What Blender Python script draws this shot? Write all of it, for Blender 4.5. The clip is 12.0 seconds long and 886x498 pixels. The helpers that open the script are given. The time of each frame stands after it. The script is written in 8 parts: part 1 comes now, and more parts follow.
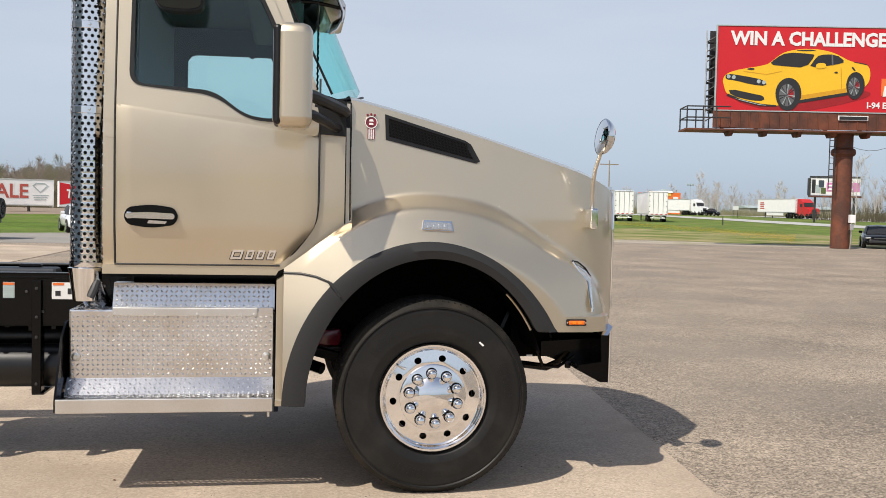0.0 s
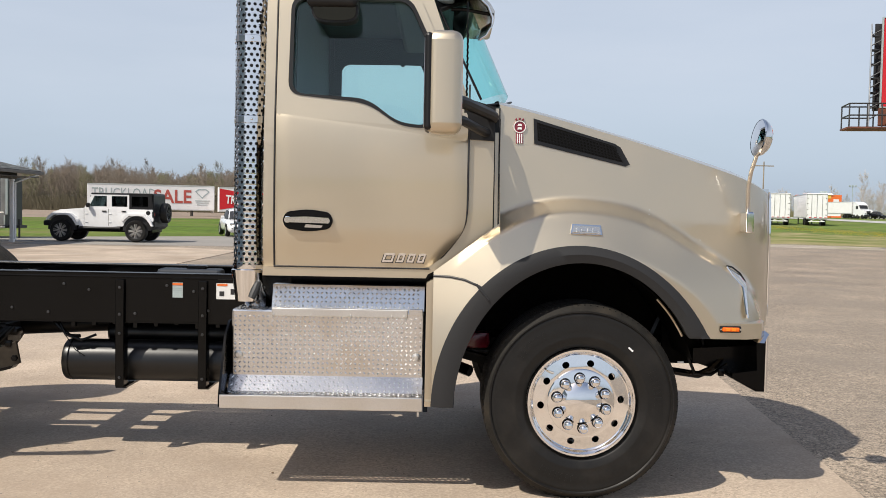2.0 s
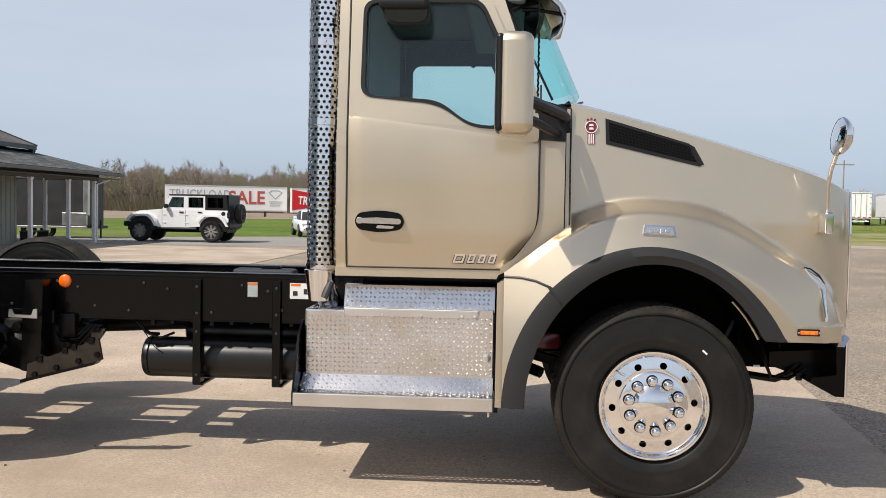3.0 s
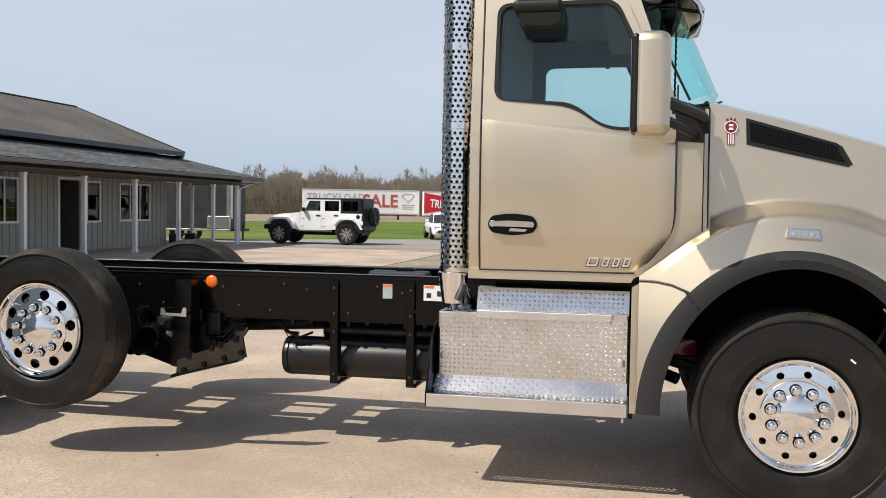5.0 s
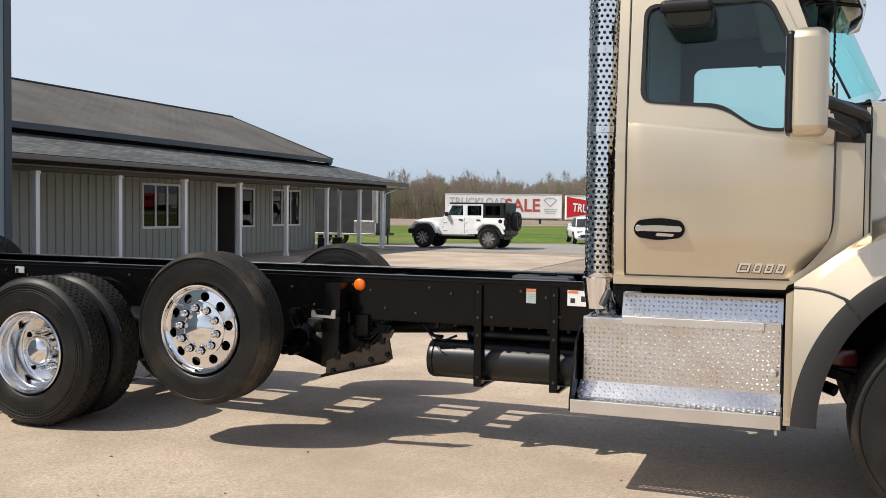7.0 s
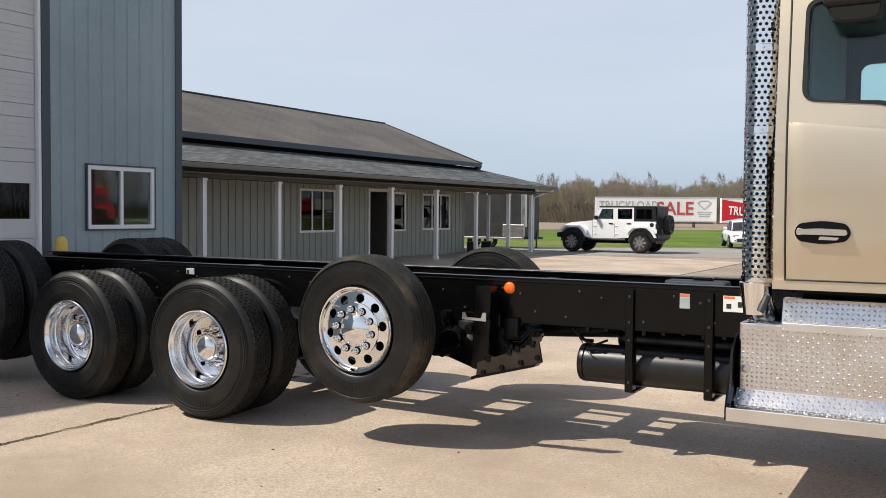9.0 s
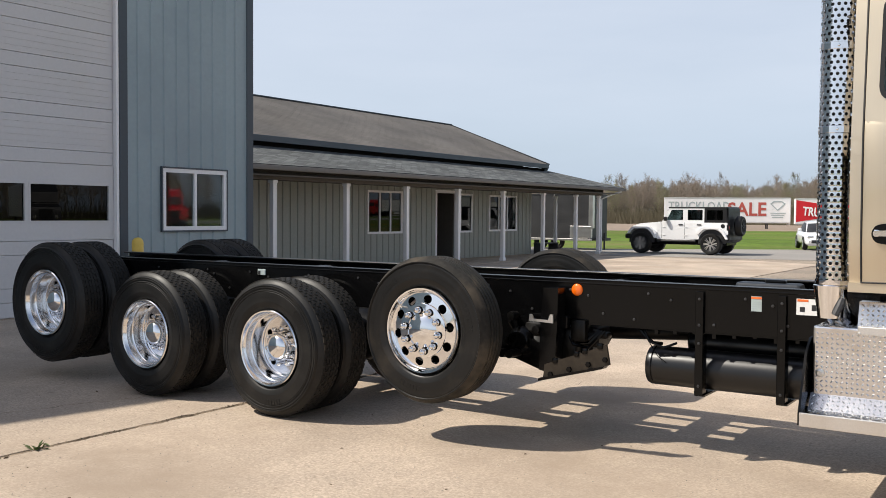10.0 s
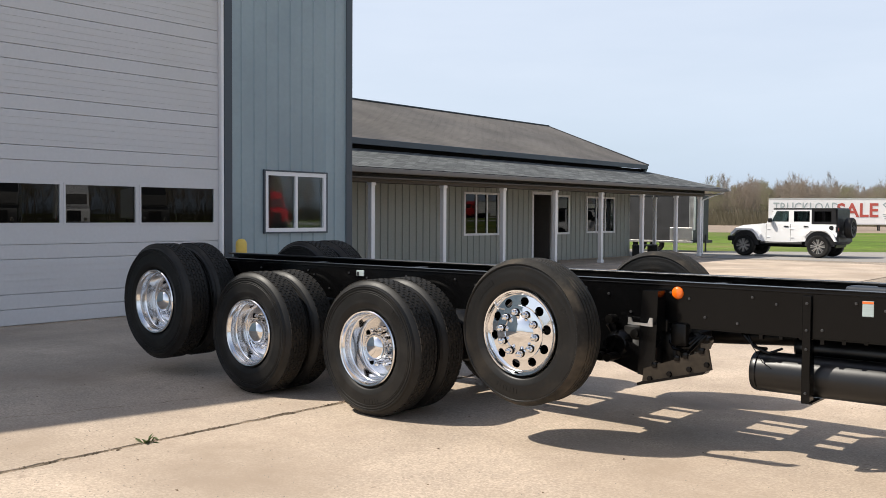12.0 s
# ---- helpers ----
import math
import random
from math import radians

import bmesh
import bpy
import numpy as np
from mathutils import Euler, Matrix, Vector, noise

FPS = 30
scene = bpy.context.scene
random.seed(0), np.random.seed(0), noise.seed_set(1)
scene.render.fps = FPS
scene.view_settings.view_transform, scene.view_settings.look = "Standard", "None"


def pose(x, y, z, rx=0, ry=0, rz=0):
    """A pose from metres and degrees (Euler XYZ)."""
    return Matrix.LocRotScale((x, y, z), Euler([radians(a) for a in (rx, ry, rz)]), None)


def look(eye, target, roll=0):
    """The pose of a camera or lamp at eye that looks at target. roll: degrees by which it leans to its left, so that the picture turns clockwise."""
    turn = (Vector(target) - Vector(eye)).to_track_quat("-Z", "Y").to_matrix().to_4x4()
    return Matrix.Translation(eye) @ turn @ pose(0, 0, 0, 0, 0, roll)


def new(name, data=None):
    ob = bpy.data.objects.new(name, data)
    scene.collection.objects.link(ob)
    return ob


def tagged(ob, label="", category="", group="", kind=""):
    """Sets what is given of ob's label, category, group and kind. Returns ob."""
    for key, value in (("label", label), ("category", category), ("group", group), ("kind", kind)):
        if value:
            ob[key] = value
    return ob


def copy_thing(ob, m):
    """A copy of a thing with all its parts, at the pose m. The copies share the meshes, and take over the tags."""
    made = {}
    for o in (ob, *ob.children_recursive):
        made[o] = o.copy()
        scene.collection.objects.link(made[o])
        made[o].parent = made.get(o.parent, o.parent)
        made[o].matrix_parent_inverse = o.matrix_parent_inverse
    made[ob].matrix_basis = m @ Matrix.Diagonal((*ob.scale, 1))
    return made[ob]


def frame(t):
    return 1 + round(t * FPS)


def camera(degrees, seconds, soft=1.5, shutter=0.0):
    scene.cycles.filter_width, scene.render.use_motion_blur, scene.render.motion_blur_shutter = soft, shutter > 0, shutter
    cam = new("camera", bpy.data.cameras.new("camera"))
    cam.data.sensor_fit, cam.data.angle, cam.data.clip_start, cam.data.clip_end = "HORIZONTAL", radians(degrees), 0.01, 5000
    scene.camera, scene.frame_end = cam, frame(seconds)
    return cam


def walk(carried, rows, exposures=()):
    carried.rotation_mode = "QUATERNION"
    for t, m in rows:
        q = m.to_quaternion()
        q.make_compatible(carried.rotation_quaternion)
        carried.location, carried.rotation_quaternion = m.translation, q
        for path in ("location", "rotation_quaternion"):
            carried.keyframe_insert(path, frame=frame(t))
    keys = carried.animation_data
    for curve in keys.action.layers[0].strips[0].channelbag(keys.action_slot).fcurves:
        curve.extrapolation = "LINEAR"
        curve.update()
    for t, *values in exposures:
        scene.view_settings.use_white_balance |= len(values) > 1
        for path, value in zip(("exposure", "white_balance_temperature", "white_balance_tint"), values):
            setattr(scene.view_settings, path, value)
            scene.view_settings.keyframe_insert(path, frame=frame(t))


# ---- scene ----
# The camera turns on its stand beside the truck; the truck runs along x, its nose towards +x.
cam = camera(50.5, 12.0, soft=0.65)
PATH = [
    (0, (0.027, 0.064, 1.599), (0.3383, 2.0374, 1.5120), 1.28),
    (0.5, (0.018, 0.057, 1.594), (0.2330, 2.0432, 1.5092), 1.15),
    (1, (0.009, 0.054, 1.598), (0.1468, 2.0475, 1.5126), 1.19),
    (1.5, (0.008, 0.051, 1.597), (0.0945, 2.0476, 1.5124), 1.15),
    (2, (0.005, 0.040, 1.599), (0.0104, 2.0377, 1.5140), 1.10),
    (2.5, (0.005, 0.032, 1.601), (-0.0587, 2.0294, 1.5146), 1.06),
    (3, (-0.000, 0.031, 1.601), (-0.1428, 2.0245, 1.5143), 1.02),
    (5, (-0.010, 0.016, 1.602), (-0.4279, 1.9704, 1.5168), 0.87),
    (5.5, (-0.014, 0.015, 1.602), (-0.5096, 1.9504, 1.5173), 0.83),
    (6, (-0.014, 0.008, 1.604), (-0.5830, 1.9234, 1.5199), 0.75),
    (6.5, (-0.016, 0.002, 1.605), (-0.6556, 1.8949, 1.5232), 0.71),
    (8.5, (-0.012, -0.034, 1.606), (-0.9263, 1.7425, 1.5290), 0.48),
    (9, (-0.010, -0.045, 1.605), (-1.0021, 1.6901, 1.5300), 0.45),
    (9.5, (-0.008, -0.054, 1.607), (-1.0677, 1.6409, 1.5324), 0.42),
    (10, (0.001, -0.070, 1.608), (-1.1115, 1.5903, 1.5346), 0.38),
    (10.5, (-0.005, -0.062, 1.607), (-1.1653, 1.5648, 1.5338), 0.37),
    (11, (-0.010, -0.058, 1.608), (-1.2175, 1.5344, 1.5350), 0.35),
    (11.5, (-0.006, -0.073, 1.609), (-1.2719, 1.4738, 1.5361), 0.32),
    (12, (-0.002, -0.074, 1.609), (-1.2787, 1.4640, 1.5379), 0.32),
]
walk(cam, [(t, look(eye, target, roll)) for t, eye, target, roll in PATH], [(0, -0.06), (3, -0.05), (6.5, 0.03), (9.5, 0.08), (10.5, 0.12), (11, 0.14), (11.5, 0.245), (12, 0.27)])

# ---- light: a high, slightly hazy spring sun from behind and to the left ----
SUN_TO = Vector((-0.60, -0.54, 1.0)).normalized()
world = bpy.data.worlds.new("sky")
scene.world = world
world.use_nodes = True
wn, wl = world.node_tree.nodes, world.node_tree.links
wn.clear()
w_out = wn.new("ShaderNodeOutputWorld")
w_bg = wn.new("ShaderNodeBackground")
w_sky = wn.new("ShaderNodeTexSky")
w_sky.sky_type = "NISHITA"
w_sky.sun_disc = False
w_sky.sun_elevation = math.asin(SUN_TO.z)
w_sky.sun_rotation = math.atan2(SUN_TO.x, SUN_TO.y)
w_sky.air_density, w_sky.dust_density, w_sky.ozone_density = 0.9, 1.8, 1.6
w_bg.inputs["Strength"].default_value = 0.12
# thin high cloud veils the blue
w_co = wn.new("ShaderNodeTexCoord")
w_map = wn.new("ShaderNodeMapping")
w_map.inputs["Scale"].default_value = (1.0, 1.0, 5.0)
w_no = wn.new("ShaderNodeTexNoise")
w_no.inputs["Scale"].default_value, w_no.inputs["Detail"].default_value, w_no.inputs["Roughness"].default_value = 2.2, 6.0, 0.55
w_ramp = wn.new("ShaderNodeMapRange")
w_ramp.inputs["From Min"].default_value, w_ramp.inputs["From Max"].default_value = 0.3, 0.7
w_ramp.inputs["To Min"].default_value, w_ramp.inputs["To Max"].default_value = 0.66, 0.82
w_mix = wn.new("ShaderNodeMix")
w_mix.data_type = "RGBA"
w_low, w_tone = wn.new("ShaderNodeMapRange"), wn.new("ShaderNodeMix")
w_low.interpolation_type = "SMOOTHSTEP"
w_low.inputs["From Min"].default_value, w_low.inputs["From Max"].default_value = 0.0, 0.16
w_tone.data_type = "RGBA"
w_tone.inputs["A"].default_value, w_tone.inputs["B"].default_value = (4.4, 5.35, 6.7, 1), (5.8, 6.35, 7.25, 1)
wl.new(w_co.outputs["Generated"], w_map.inputs["Vector"])
wl.new(w_map.outputs["Vector"], w_no.inputs["Vector"])
wl.new(w_no.outputs["Fac"], w_ramp.inputs["Value"])
w_sep, w_fade, w_mul = wn.new("ShaderNodeSeparateXYZ"), wn.new("ShaderNodeMapRange"), wn.new("ShaderNodeMath")
w_fade.inputs["From Min"].default_value, w_fade.inputs["From Max"].default_value = 0.3, 0.75
w_fade.inputs["To Min"].default_value, w_fade.inputs["To Max"].default_value = 1.0, 0.15
w_mul.operation = "MULTIPLY"
wl.new(w_co.outputs["Generated"], w_sep.inputs[0])
wl.new(w_sep.outputs["Z"], w_low.inputs["Value"])
wl.new(w_low.outputs["Result"], w_tone.inputs["Factor"])
wl.new(w_tone.outputs["Result"], w_mix.inputs["B"])
wl.new(w_sep.outputs["Z"], w_fade.inputs["Value"])
wl.new(w_ramp.outputs["Result"], w_mul.inputs[0])
wl.new(w_fade.outputs["Result"], w_mul.inputs[1])
wl.new(w_mul.outputs[0], w_mix.inputs["Factor"])
wl.new(w_sky.outputs["Color"], w_mix.inputs["A"])
wl.new(w_mix.outputs["Result"], w_bg.inputs["Color"])
wl.new(w_bg.outputs["Background"], w_out.inputs["Surface"])
sun = new("sun", bpy.data.lights.new("sun", "SUN"))
sun.data.energy, sun.data.angle, sun.data.color = 5.0, radians(0.55), (1.0, 0.935, 0.83)
sun.matrix_world = look((0, 0, 30), Vector((0, 0, 30)) - SUN_TO)

# ---- materials ----
def material(name, color, rough=0.5, metal=0.0, spread=0.12, grain=40.0, bump=0.0, blotch=2.0, coat=0.0, stain=None, stain_at=0.62, spec=0.5, pebble=0.0, speck=0.5, spot=None):
    """A surface with colour varied at two scales, fine relief and, if given, stains of another colour."""
    m = bpy.data.materials.new(name)
    m.use_nodes = True
    n, l = m.node_tree.nodes, m.node_tree.links
    b = n["Principled BSDF"]
    b.inputs["Metallic"].default_value, b.inputs["Roughness"].default_value = metal, rough
    b.inputs["Coat Weight"].default_value, b.inputs["Coat Roughness"].default_value = coat, 0.06
    b.inputs["Specular IOR Level"].default_value = spec
    co = n.new("ShaderNodeTexCoord")
    fine, wide = n.new("ShaderNodeTexNoise"), n.new("ShaderNodeTexNoise")
    fine.inputs["Scale"].default_value, fine.inputs["Detail"].default_value = grain, 4
    wide.inputs["Scale"].default_value, wide.inputs["Detail"].default_value = blotch, 3
    for t in (fine, wide):
        l.new(co.outputs["Object"], t.inputs["Vector"])
    add = n.new("ShaderNodeMath")
    add.operation = "ADD"
    l.new(fine.outputs["Fac"], add.inputs[0])
    l.new(wide.outputs["Fac"], add.inputs[1])
    val = n.new("ShaderNodeMapRange")
    val.inputs["From Min"].default_value, val.inputs["From Max"].default_value = 0.6, 1.4
    val.inputs["To Min"].default_value, val.inputs["To Max"].default_value = 1 - spread, 1 + spread
    l.new(add.outputs[0], val.inputs["Value"])
    tint = n.new("ShaderNodeMix")
    tint.data_type, tint.blend_type = "RGBA", "MULTIPLY"
    tint.inputs["Factor"].default_value = 1
    tint.inputs["A"].default_value = (*color, 1)
    l.new(val.outputs["Result"], tint.inputs["B"])
    out = tint.outputs["Result"]
    if pebble:
        vo, pm, pr = n.new("ShaderNodeTexVoronoi"), n.new("ShaderNodeMix"), n.new("ShaderNodeMapRange")
        vo.inputs["Scale"].default_value = pebble
        pm.data_type, pm.blend_type = "RGBA", "MULTIPLY"
        pm.inputs["Factor"].default_value = 1
        sep = n.new("ShaderNodeSeparateColor")
        l.new(co.outputs["Object"], vo.inputs["Vector"])
        l.new(vo.outputs["Color"], sep.inputs[0])
        l.new(sep.outputs["Red"], pr.inputs["Value"])
        pr.inputs["To Min"].default_value, pr.inputs["To Max"].default_value = 1 - speck, 1 + speck
        l.new(out, pm.inputs["A"])
        l.new(pr.outputs["Result"], pm.inputs["B"])
        out = pm.outputs["Result"]
    if spot:
        sn, sq, sx = n.new("ShaderNodeTexNoise"), n.new("ShaderNodeMapRange"), n.new("ShaderNodeMix")
        sn.inputs["Scale"].default_value, sn.inputs["Detail"].default_value, sn.inputs["Roughness"].default_value = 7.0, 5, 0.7
        sq.inputs["From Min"].default_value, sq.inputs["From Max"].default_value = 0.63, 0.72
        sx.data_type = "RGBA"
        l.new(co.outputs["Object"], sn.inputs["Vector"])
        l.new(sn.outputs["Fac"], sq.inputs["Value"])
        l.new(sq.outputs["Result"], sx.inputs["Factor"])
        l.new(out, sx.inputs["A"])
        sx.inputs["B"].default_value = (*spot, 1)
        out = sx.outputs["Result"]
    if stain:
        st = n.new("ShaderNodeTexNoise")
        st.inputs["Scale"].default_value, st.inputs["Detail"].default_value, st.inputs["Roughness"].default_value = blotch * 0.6, 7, 0.62
        l.new(co.outputs["Object"], st.inputs["Vector"])
        sr = n.new("ShaderNodeMapRange")
        sr.inputs["From Min"].default_value, sr.inputs["From Max"].default_value = stain_at - 0.12, stain_at + 0.12
        sm = n.new("ShaderNodeMix")
        sm.data_type = "RGBA"
        l.new(st.outputs["Fac"], sr.inputs["Value"])
        l.new(sr.outputs["Result"], sm.inputs["Factor"])
        l.new(out, sm.inputs["A"])
        sm.inputs["B"].default_value = (*stain, 1)
        out = sm.outputs["Result"]
    l.new(out, b.inputs["Base Color"])
    rr = n.new("ShaderNodeMapRange")
    rr.inputs["From Min"].default_value, rr.inputs["From Max"].default_value = 0.3, 0.7
    rr.inputs["To Min"].default_value, rr.inputs["To Max"].default_value = max(0.02, rough * 0.85), min(1, rough * 1.15)
    l.new(wide.outputs["Fac"], rr.inputs["Value"])
    l.new(rr.outputs["Result"], b.inputs["Roughness"])
    if bump:
        bp = n.new("ShaderNodeBump")
        bp.inputs["Strength"].default_value, bp.inputs["Distance"].default_value = 1.0, bump
        l.new(fine.outputs["Fac"], bp.inputs["Height"])
        l.new(bp.outputs["Normal"], b.inputs["Normal"])
    return m


def glass(name, tint, gloss=0.03, ior=1.5, power=5.0):
    """Clear, tinted sheet glass."""
    m = bpy.data.materials.new(name)
    m.use_nodes = True
    n, l = m.node_tree.nodes, m.node_tree.links
    n.remove(n["Principled BSDF"])
    t, g, mix = n.new("ShaderNodeBsdfTransparent"), n.new("ShaderNodeBsdfGlossy"), n.new("ShaderNodeMixShader")
    lw, pw, fr = n.new("ShaderNodeLayerWeight"), n.new("ShaderNodeMath"), n.new("ShaderNodeMapRange")
    lw.inputs["Blend"].default_value = 0.5
    pw.operation = "POWER"
    pw.inputs[1].default_value = power
    l.new(lw.outputs["Facing"], pw.inputs[0])
    l.new(pw.outputs[0], fr.inputs["Value"])
    t.inputs["Color"].default_value = (*tint, 1)
    g.inputs["Roughness"].default_value = gloss
    fr.inputs["To Min"].default_value = ((ior - 1) / (ior + 1)) ** 2
    l.new(fr.outputs["Result"], mix.inputs["Fac"])
    l.new(t.outputs["BSDF"], mix.inputs[1])
    l.new(g.outputs["BSDF"], mix.inputs[2])
    l.new(mix.outputs["Shader"], n["Material Output"].inputs["Surface"])
    return m


GOLD = material("champagne_metallic_paint", (0.59, 0.505, 0.375), 0.44, 0.92, 0.03, 900, 0, 1.5, coat=1.0)
GOLD.node_tree.nodes["Principled BSDF"].inputs["Coat IOR"].default_value = 1.75
GREY_FLARE = material("grey_moulded_rubber", (0.019, 0.019, 0.02), 0.6, 0, 0.1, 120, 0.0004, spec=0.4)
# near-black liner; shade in wheel arches, wheel holes and eave is put into this colour
UNDER = material("black_liner_and_shade", (0.006, 0.0055, 0.005), 0.9, 0, 0.3, 20, spec=0.05)
BLACK = material("black_chassis_paint", (0.0028, 0.0028, 0.003), 0.17, 0, 0.3, 30, 0.0002, 3, spec=0.2)
BROWN = material("oily_brown_plate", (0.03, 0.023, 0.016), 0.5, 0.1, 0.4, 30, 0.001, 8, spec=0.3)
VENT_BLACK = material("matt_black_mesh", (0.0055, 0.0055, 0.006), 0.6, 0, 0.2, 90, spec=0.12)
BLACK_PLASTIC = material("black_plastic", (0.009, 0.009, 0.01), 0.45, 0, 0.2, 90, spec=0.35)
GREASY = material("oily_black_castings", (0.004, 0.0037, 0.0034), 0.36, 0.0, 0.5, 35, 0.002, 6, stain=(0.011, 0.009, 0.0075), stain_at=0.68, spec=0.2)
RUBBER = material("tyre_rubber", (0.007, 0.0065, 0.006), 0.5, 0, 0.25, 60, 0.0006, 5, stain=(0.021, 0.0185, 0.016), stain_at=0.62, spec=0.34)
DUSTY = material("scuffed_dusty_tyre", (0.0062, 0.0058, 0.0054), 0.43, 0, 0.35, 45, 0.0006, 4, stain=(0.033, 0.026, 0.019), stain_at=0.66, spec=0.36)
TREAD = material("worn_tread_rubber", (0.02, 0.0185, 0.0165), 0.7, 0, 0.35, 70, 0.001, 7, stain=(0.045, 0.037, 0.028), stain_at=0.62, spec=0.2)
DUSTY_TREAD = material("dusty_scuffed_tread", (0.026, 0.024, 0.021), 0.75, 0, 0.5, 40, 0.001, 5, stain=(0.1, 0.08, 0.058), stain_at=0.57, spec=0.2)
CHROME = material("chrome", (0.83, 0.83, 0.84), 0.05, 1, 0.02, 60)
POLISHED = material("polished_aluminium", (0.85, 0.85, 0.86), 0.07, 1, 0.04, 90, 0, 4)
SOFT_POLISH = material("dulled_polished_aluminium", (0.84, 0.84, 0.845), 0.14, 1, 0.05, 90, 0, 4)
TANK = material("satin_black_tank", (0.005, 0.005, 0.0055), 0.34, 0, 0.3, 30, 0.0002, 3, spec=0.5)
PLATE = material("tread_plate_aluminium", (0.7, 0.7, 0.705), 0.22, 1, 0.08, 80, 0.0002, 4, stain=(0.58, 0.52, 0.44), stain_at=0.62)
LUG = material("tread_plate_bars", (0.8, 0.8, 0.805), 0.26, 1, 0.06, 80, 0, 4)
SATIN = material("brushed_aluminium", (0.72, 0.7, 0.67), 0.36, 1, 0.08, 130, 0, 4)
# trim and headliner lightened and blued to stand in for reflected sky
CAB_TRIM = material("dark_trim_sky_tint", (0.075, 0.1, 0.12), 0.7, 0, 0.15, 60)
HEADLINER = material("lightened_headliner", (0.2, 0.25, 0.28), 0.85, 0, 0.1, 80)
# steel tinted tan in place of the ground reflected in it
STAINLESS = material("stainless_with_tan_reflection", (0.42, 0.35, 0.26), 0.22, 1, 0.06, 30)
SEAT = material("grey_seat_cloth", (0.06, 0.062, 0.066), 0.85, 0, 0.2, 200, 0.001)
CAB_GLASS = glass("green_tinted_glass", (0.865, 0.965, 0.957), 0.01, ior=1.46)
SCREEN_GLASS = glass("teal_windscreen_glass", (0.62, 0.93, 0.92), ior=1.3, power=10.0)
# the mirror's dark brown reflection is put into its own colour
DIM_REFLECTION = material("mirror_with_brown_reflection", (0.045, 0.039, 0.028), 0.15, 1, 0.1, 20)
CLEAR = glass("window_glass", (0.7, 0.75, 0.75), ior=1.8)
CAR_GLASS = glass("tinted_car_glass", (0.3, 0.36, 0.37), 0.01, ior=1.5)
DARK_GLASS = glass("smoked_glass", (0.08, 0.085, 0.09), 0.004, ior=1.5)
AMBER = material("amber_lens", (0.86, 0.15, 0.006), 0.2, 0, 0.05, 200, coat=0.6)
AMBER_BRIGHT = material("amber_reflector", (0.95, 0.24, 0.01), 0.15, 0, 0.05, 200, coat=0.6)
CLEAR_LENS = material("clear_lens", (0.6, 0.59, 0.56), 0.12, 0.75, 0.1, 150, 0.001, coat=0.8)
WHITE = material("white_paint", (0.8, 0.79, 0.79), 0.55, 0, 0.05, 25, 0, 1.5, stain=(0.6, 0.58, 0.54), stain_at=0.72)
CAR_WHITE = material("white_car_paint", (0.8, 0.8, 0.8), 0.25, 0, 0.03, 30, coat=0.8)
DECAL_WHITE = material("white_decal", (0.75, 0.75, 0.74), 0.5, 0, 0.03, 60)
RED = material("red_print", (0.54, 0.01, 0.018), 0.5, 0, 0.06, 20, 0, 0.7)
SALE_RED = material("faded_red_lettering", (0.45, 0.085, 0.065), 0.6, 0, 0.15, 14, 0, 1)
SALE_GREY = material("faded_grey_lettering", (0.36, 0.42, 0.42), 0.6, 0, 0.2, 14, 0, 1)
DARK_RED = material("dark_red_enamel", (0.2, 0.01, 0.025), 0.3, 0, 0.1, 60, coat=0.5)
ORANGE = material("orange_paint", (0.75, 0.16, 0.03), 0.5, 0, 0.06, 30)
YELLOW = material("yellow_paint", (0.72, 0.5, 0.1), 0.5, 0, 0.1, 15, 0, 3)
CAR_YELLOW = material("yellow_printed_car", (0.8, 0.47, 0.02), 0.5, 0, 0.05, 8, 0, 0.5)
PRINT_BLACK = material("black_print", (0.02, 0.02, 0.022), 0.5, 0, 0.2, 20)
RUST = material("rusty_brown_steel", (0.085, 0.034, 0.022), 0.7, 0.1, 0.35, 20, 0.002, 1.5, stain=(0.2, 0.062, 0.03), stain_at=0.55)
STEEL_DARK = material("dark_steel", (0.06, 0.06, 0.062), 0.5, 0.6, 0.2, 30)
PINK = material("pink_print", (0.6, 0.2, 0.42), 0.5, 0, 0.1, 6)
CONCRETE = material("pale_concrete", (0.445, 0.358, 0.276), 0.85, 0, 0.36, 60, 0.003, 0.8, stain=(0.315, 0.243, 0.179), stain_at=0.57, pebble=60, speck=0.15, spot=(0.25, 0.195, 0.145))
ASPHALT = material("weathered_asphalt", (0.26, 0.21, 0.16), 0.9, 0, 0.5, 22, 0.012, 0.5, stain=(0.21, 0.175, 0.14), stain_at=0.6, pebble=80, speck=0.55)
ASPHALT_GREY = material("grey_asphalt", (0.27, 0.25, 0.225), 0.9, 0, 0.2, 25, 0.005, 0.4, stain=(0.22, 0.2, 0.18), stain_at=0.6)
LAWN = material("mown_spring_lawn", (0.115, 0.163, 0.033), 0.95, 0, 0.6, 1.3, 0.02, 0.3, stain=(0.24, 0.21, 0.09), stain_at=0.63, spec=0.1)
VERGE = material("sandy_verge", (0.36, 0.31, 0.25), 0.95, 0, 0.3, 6, 0.01, 0.6, stain=(0.2, 0.2, 0.09), stain_at=0.6)
DANDELION = material("dandelion_yellow", (0.66, 0.45, 0.04), 0.8, 0, 0.2, 9)
STUBBLE = material("pale_field_stubble", (0.25, 0.19, 0.14), 0.95, 0, 0.35, 1.2, 0, 0.15)
PORCH_DARK = material("dark_brown_porch_wood", (0.09, 0.08, 0.068), 0.8, 0, 0.15, 12)
ROAD = material("pale_road", (0.42, 0.41, 0.39), 0.85, 0, 0.1, 2, 0, 0.1)
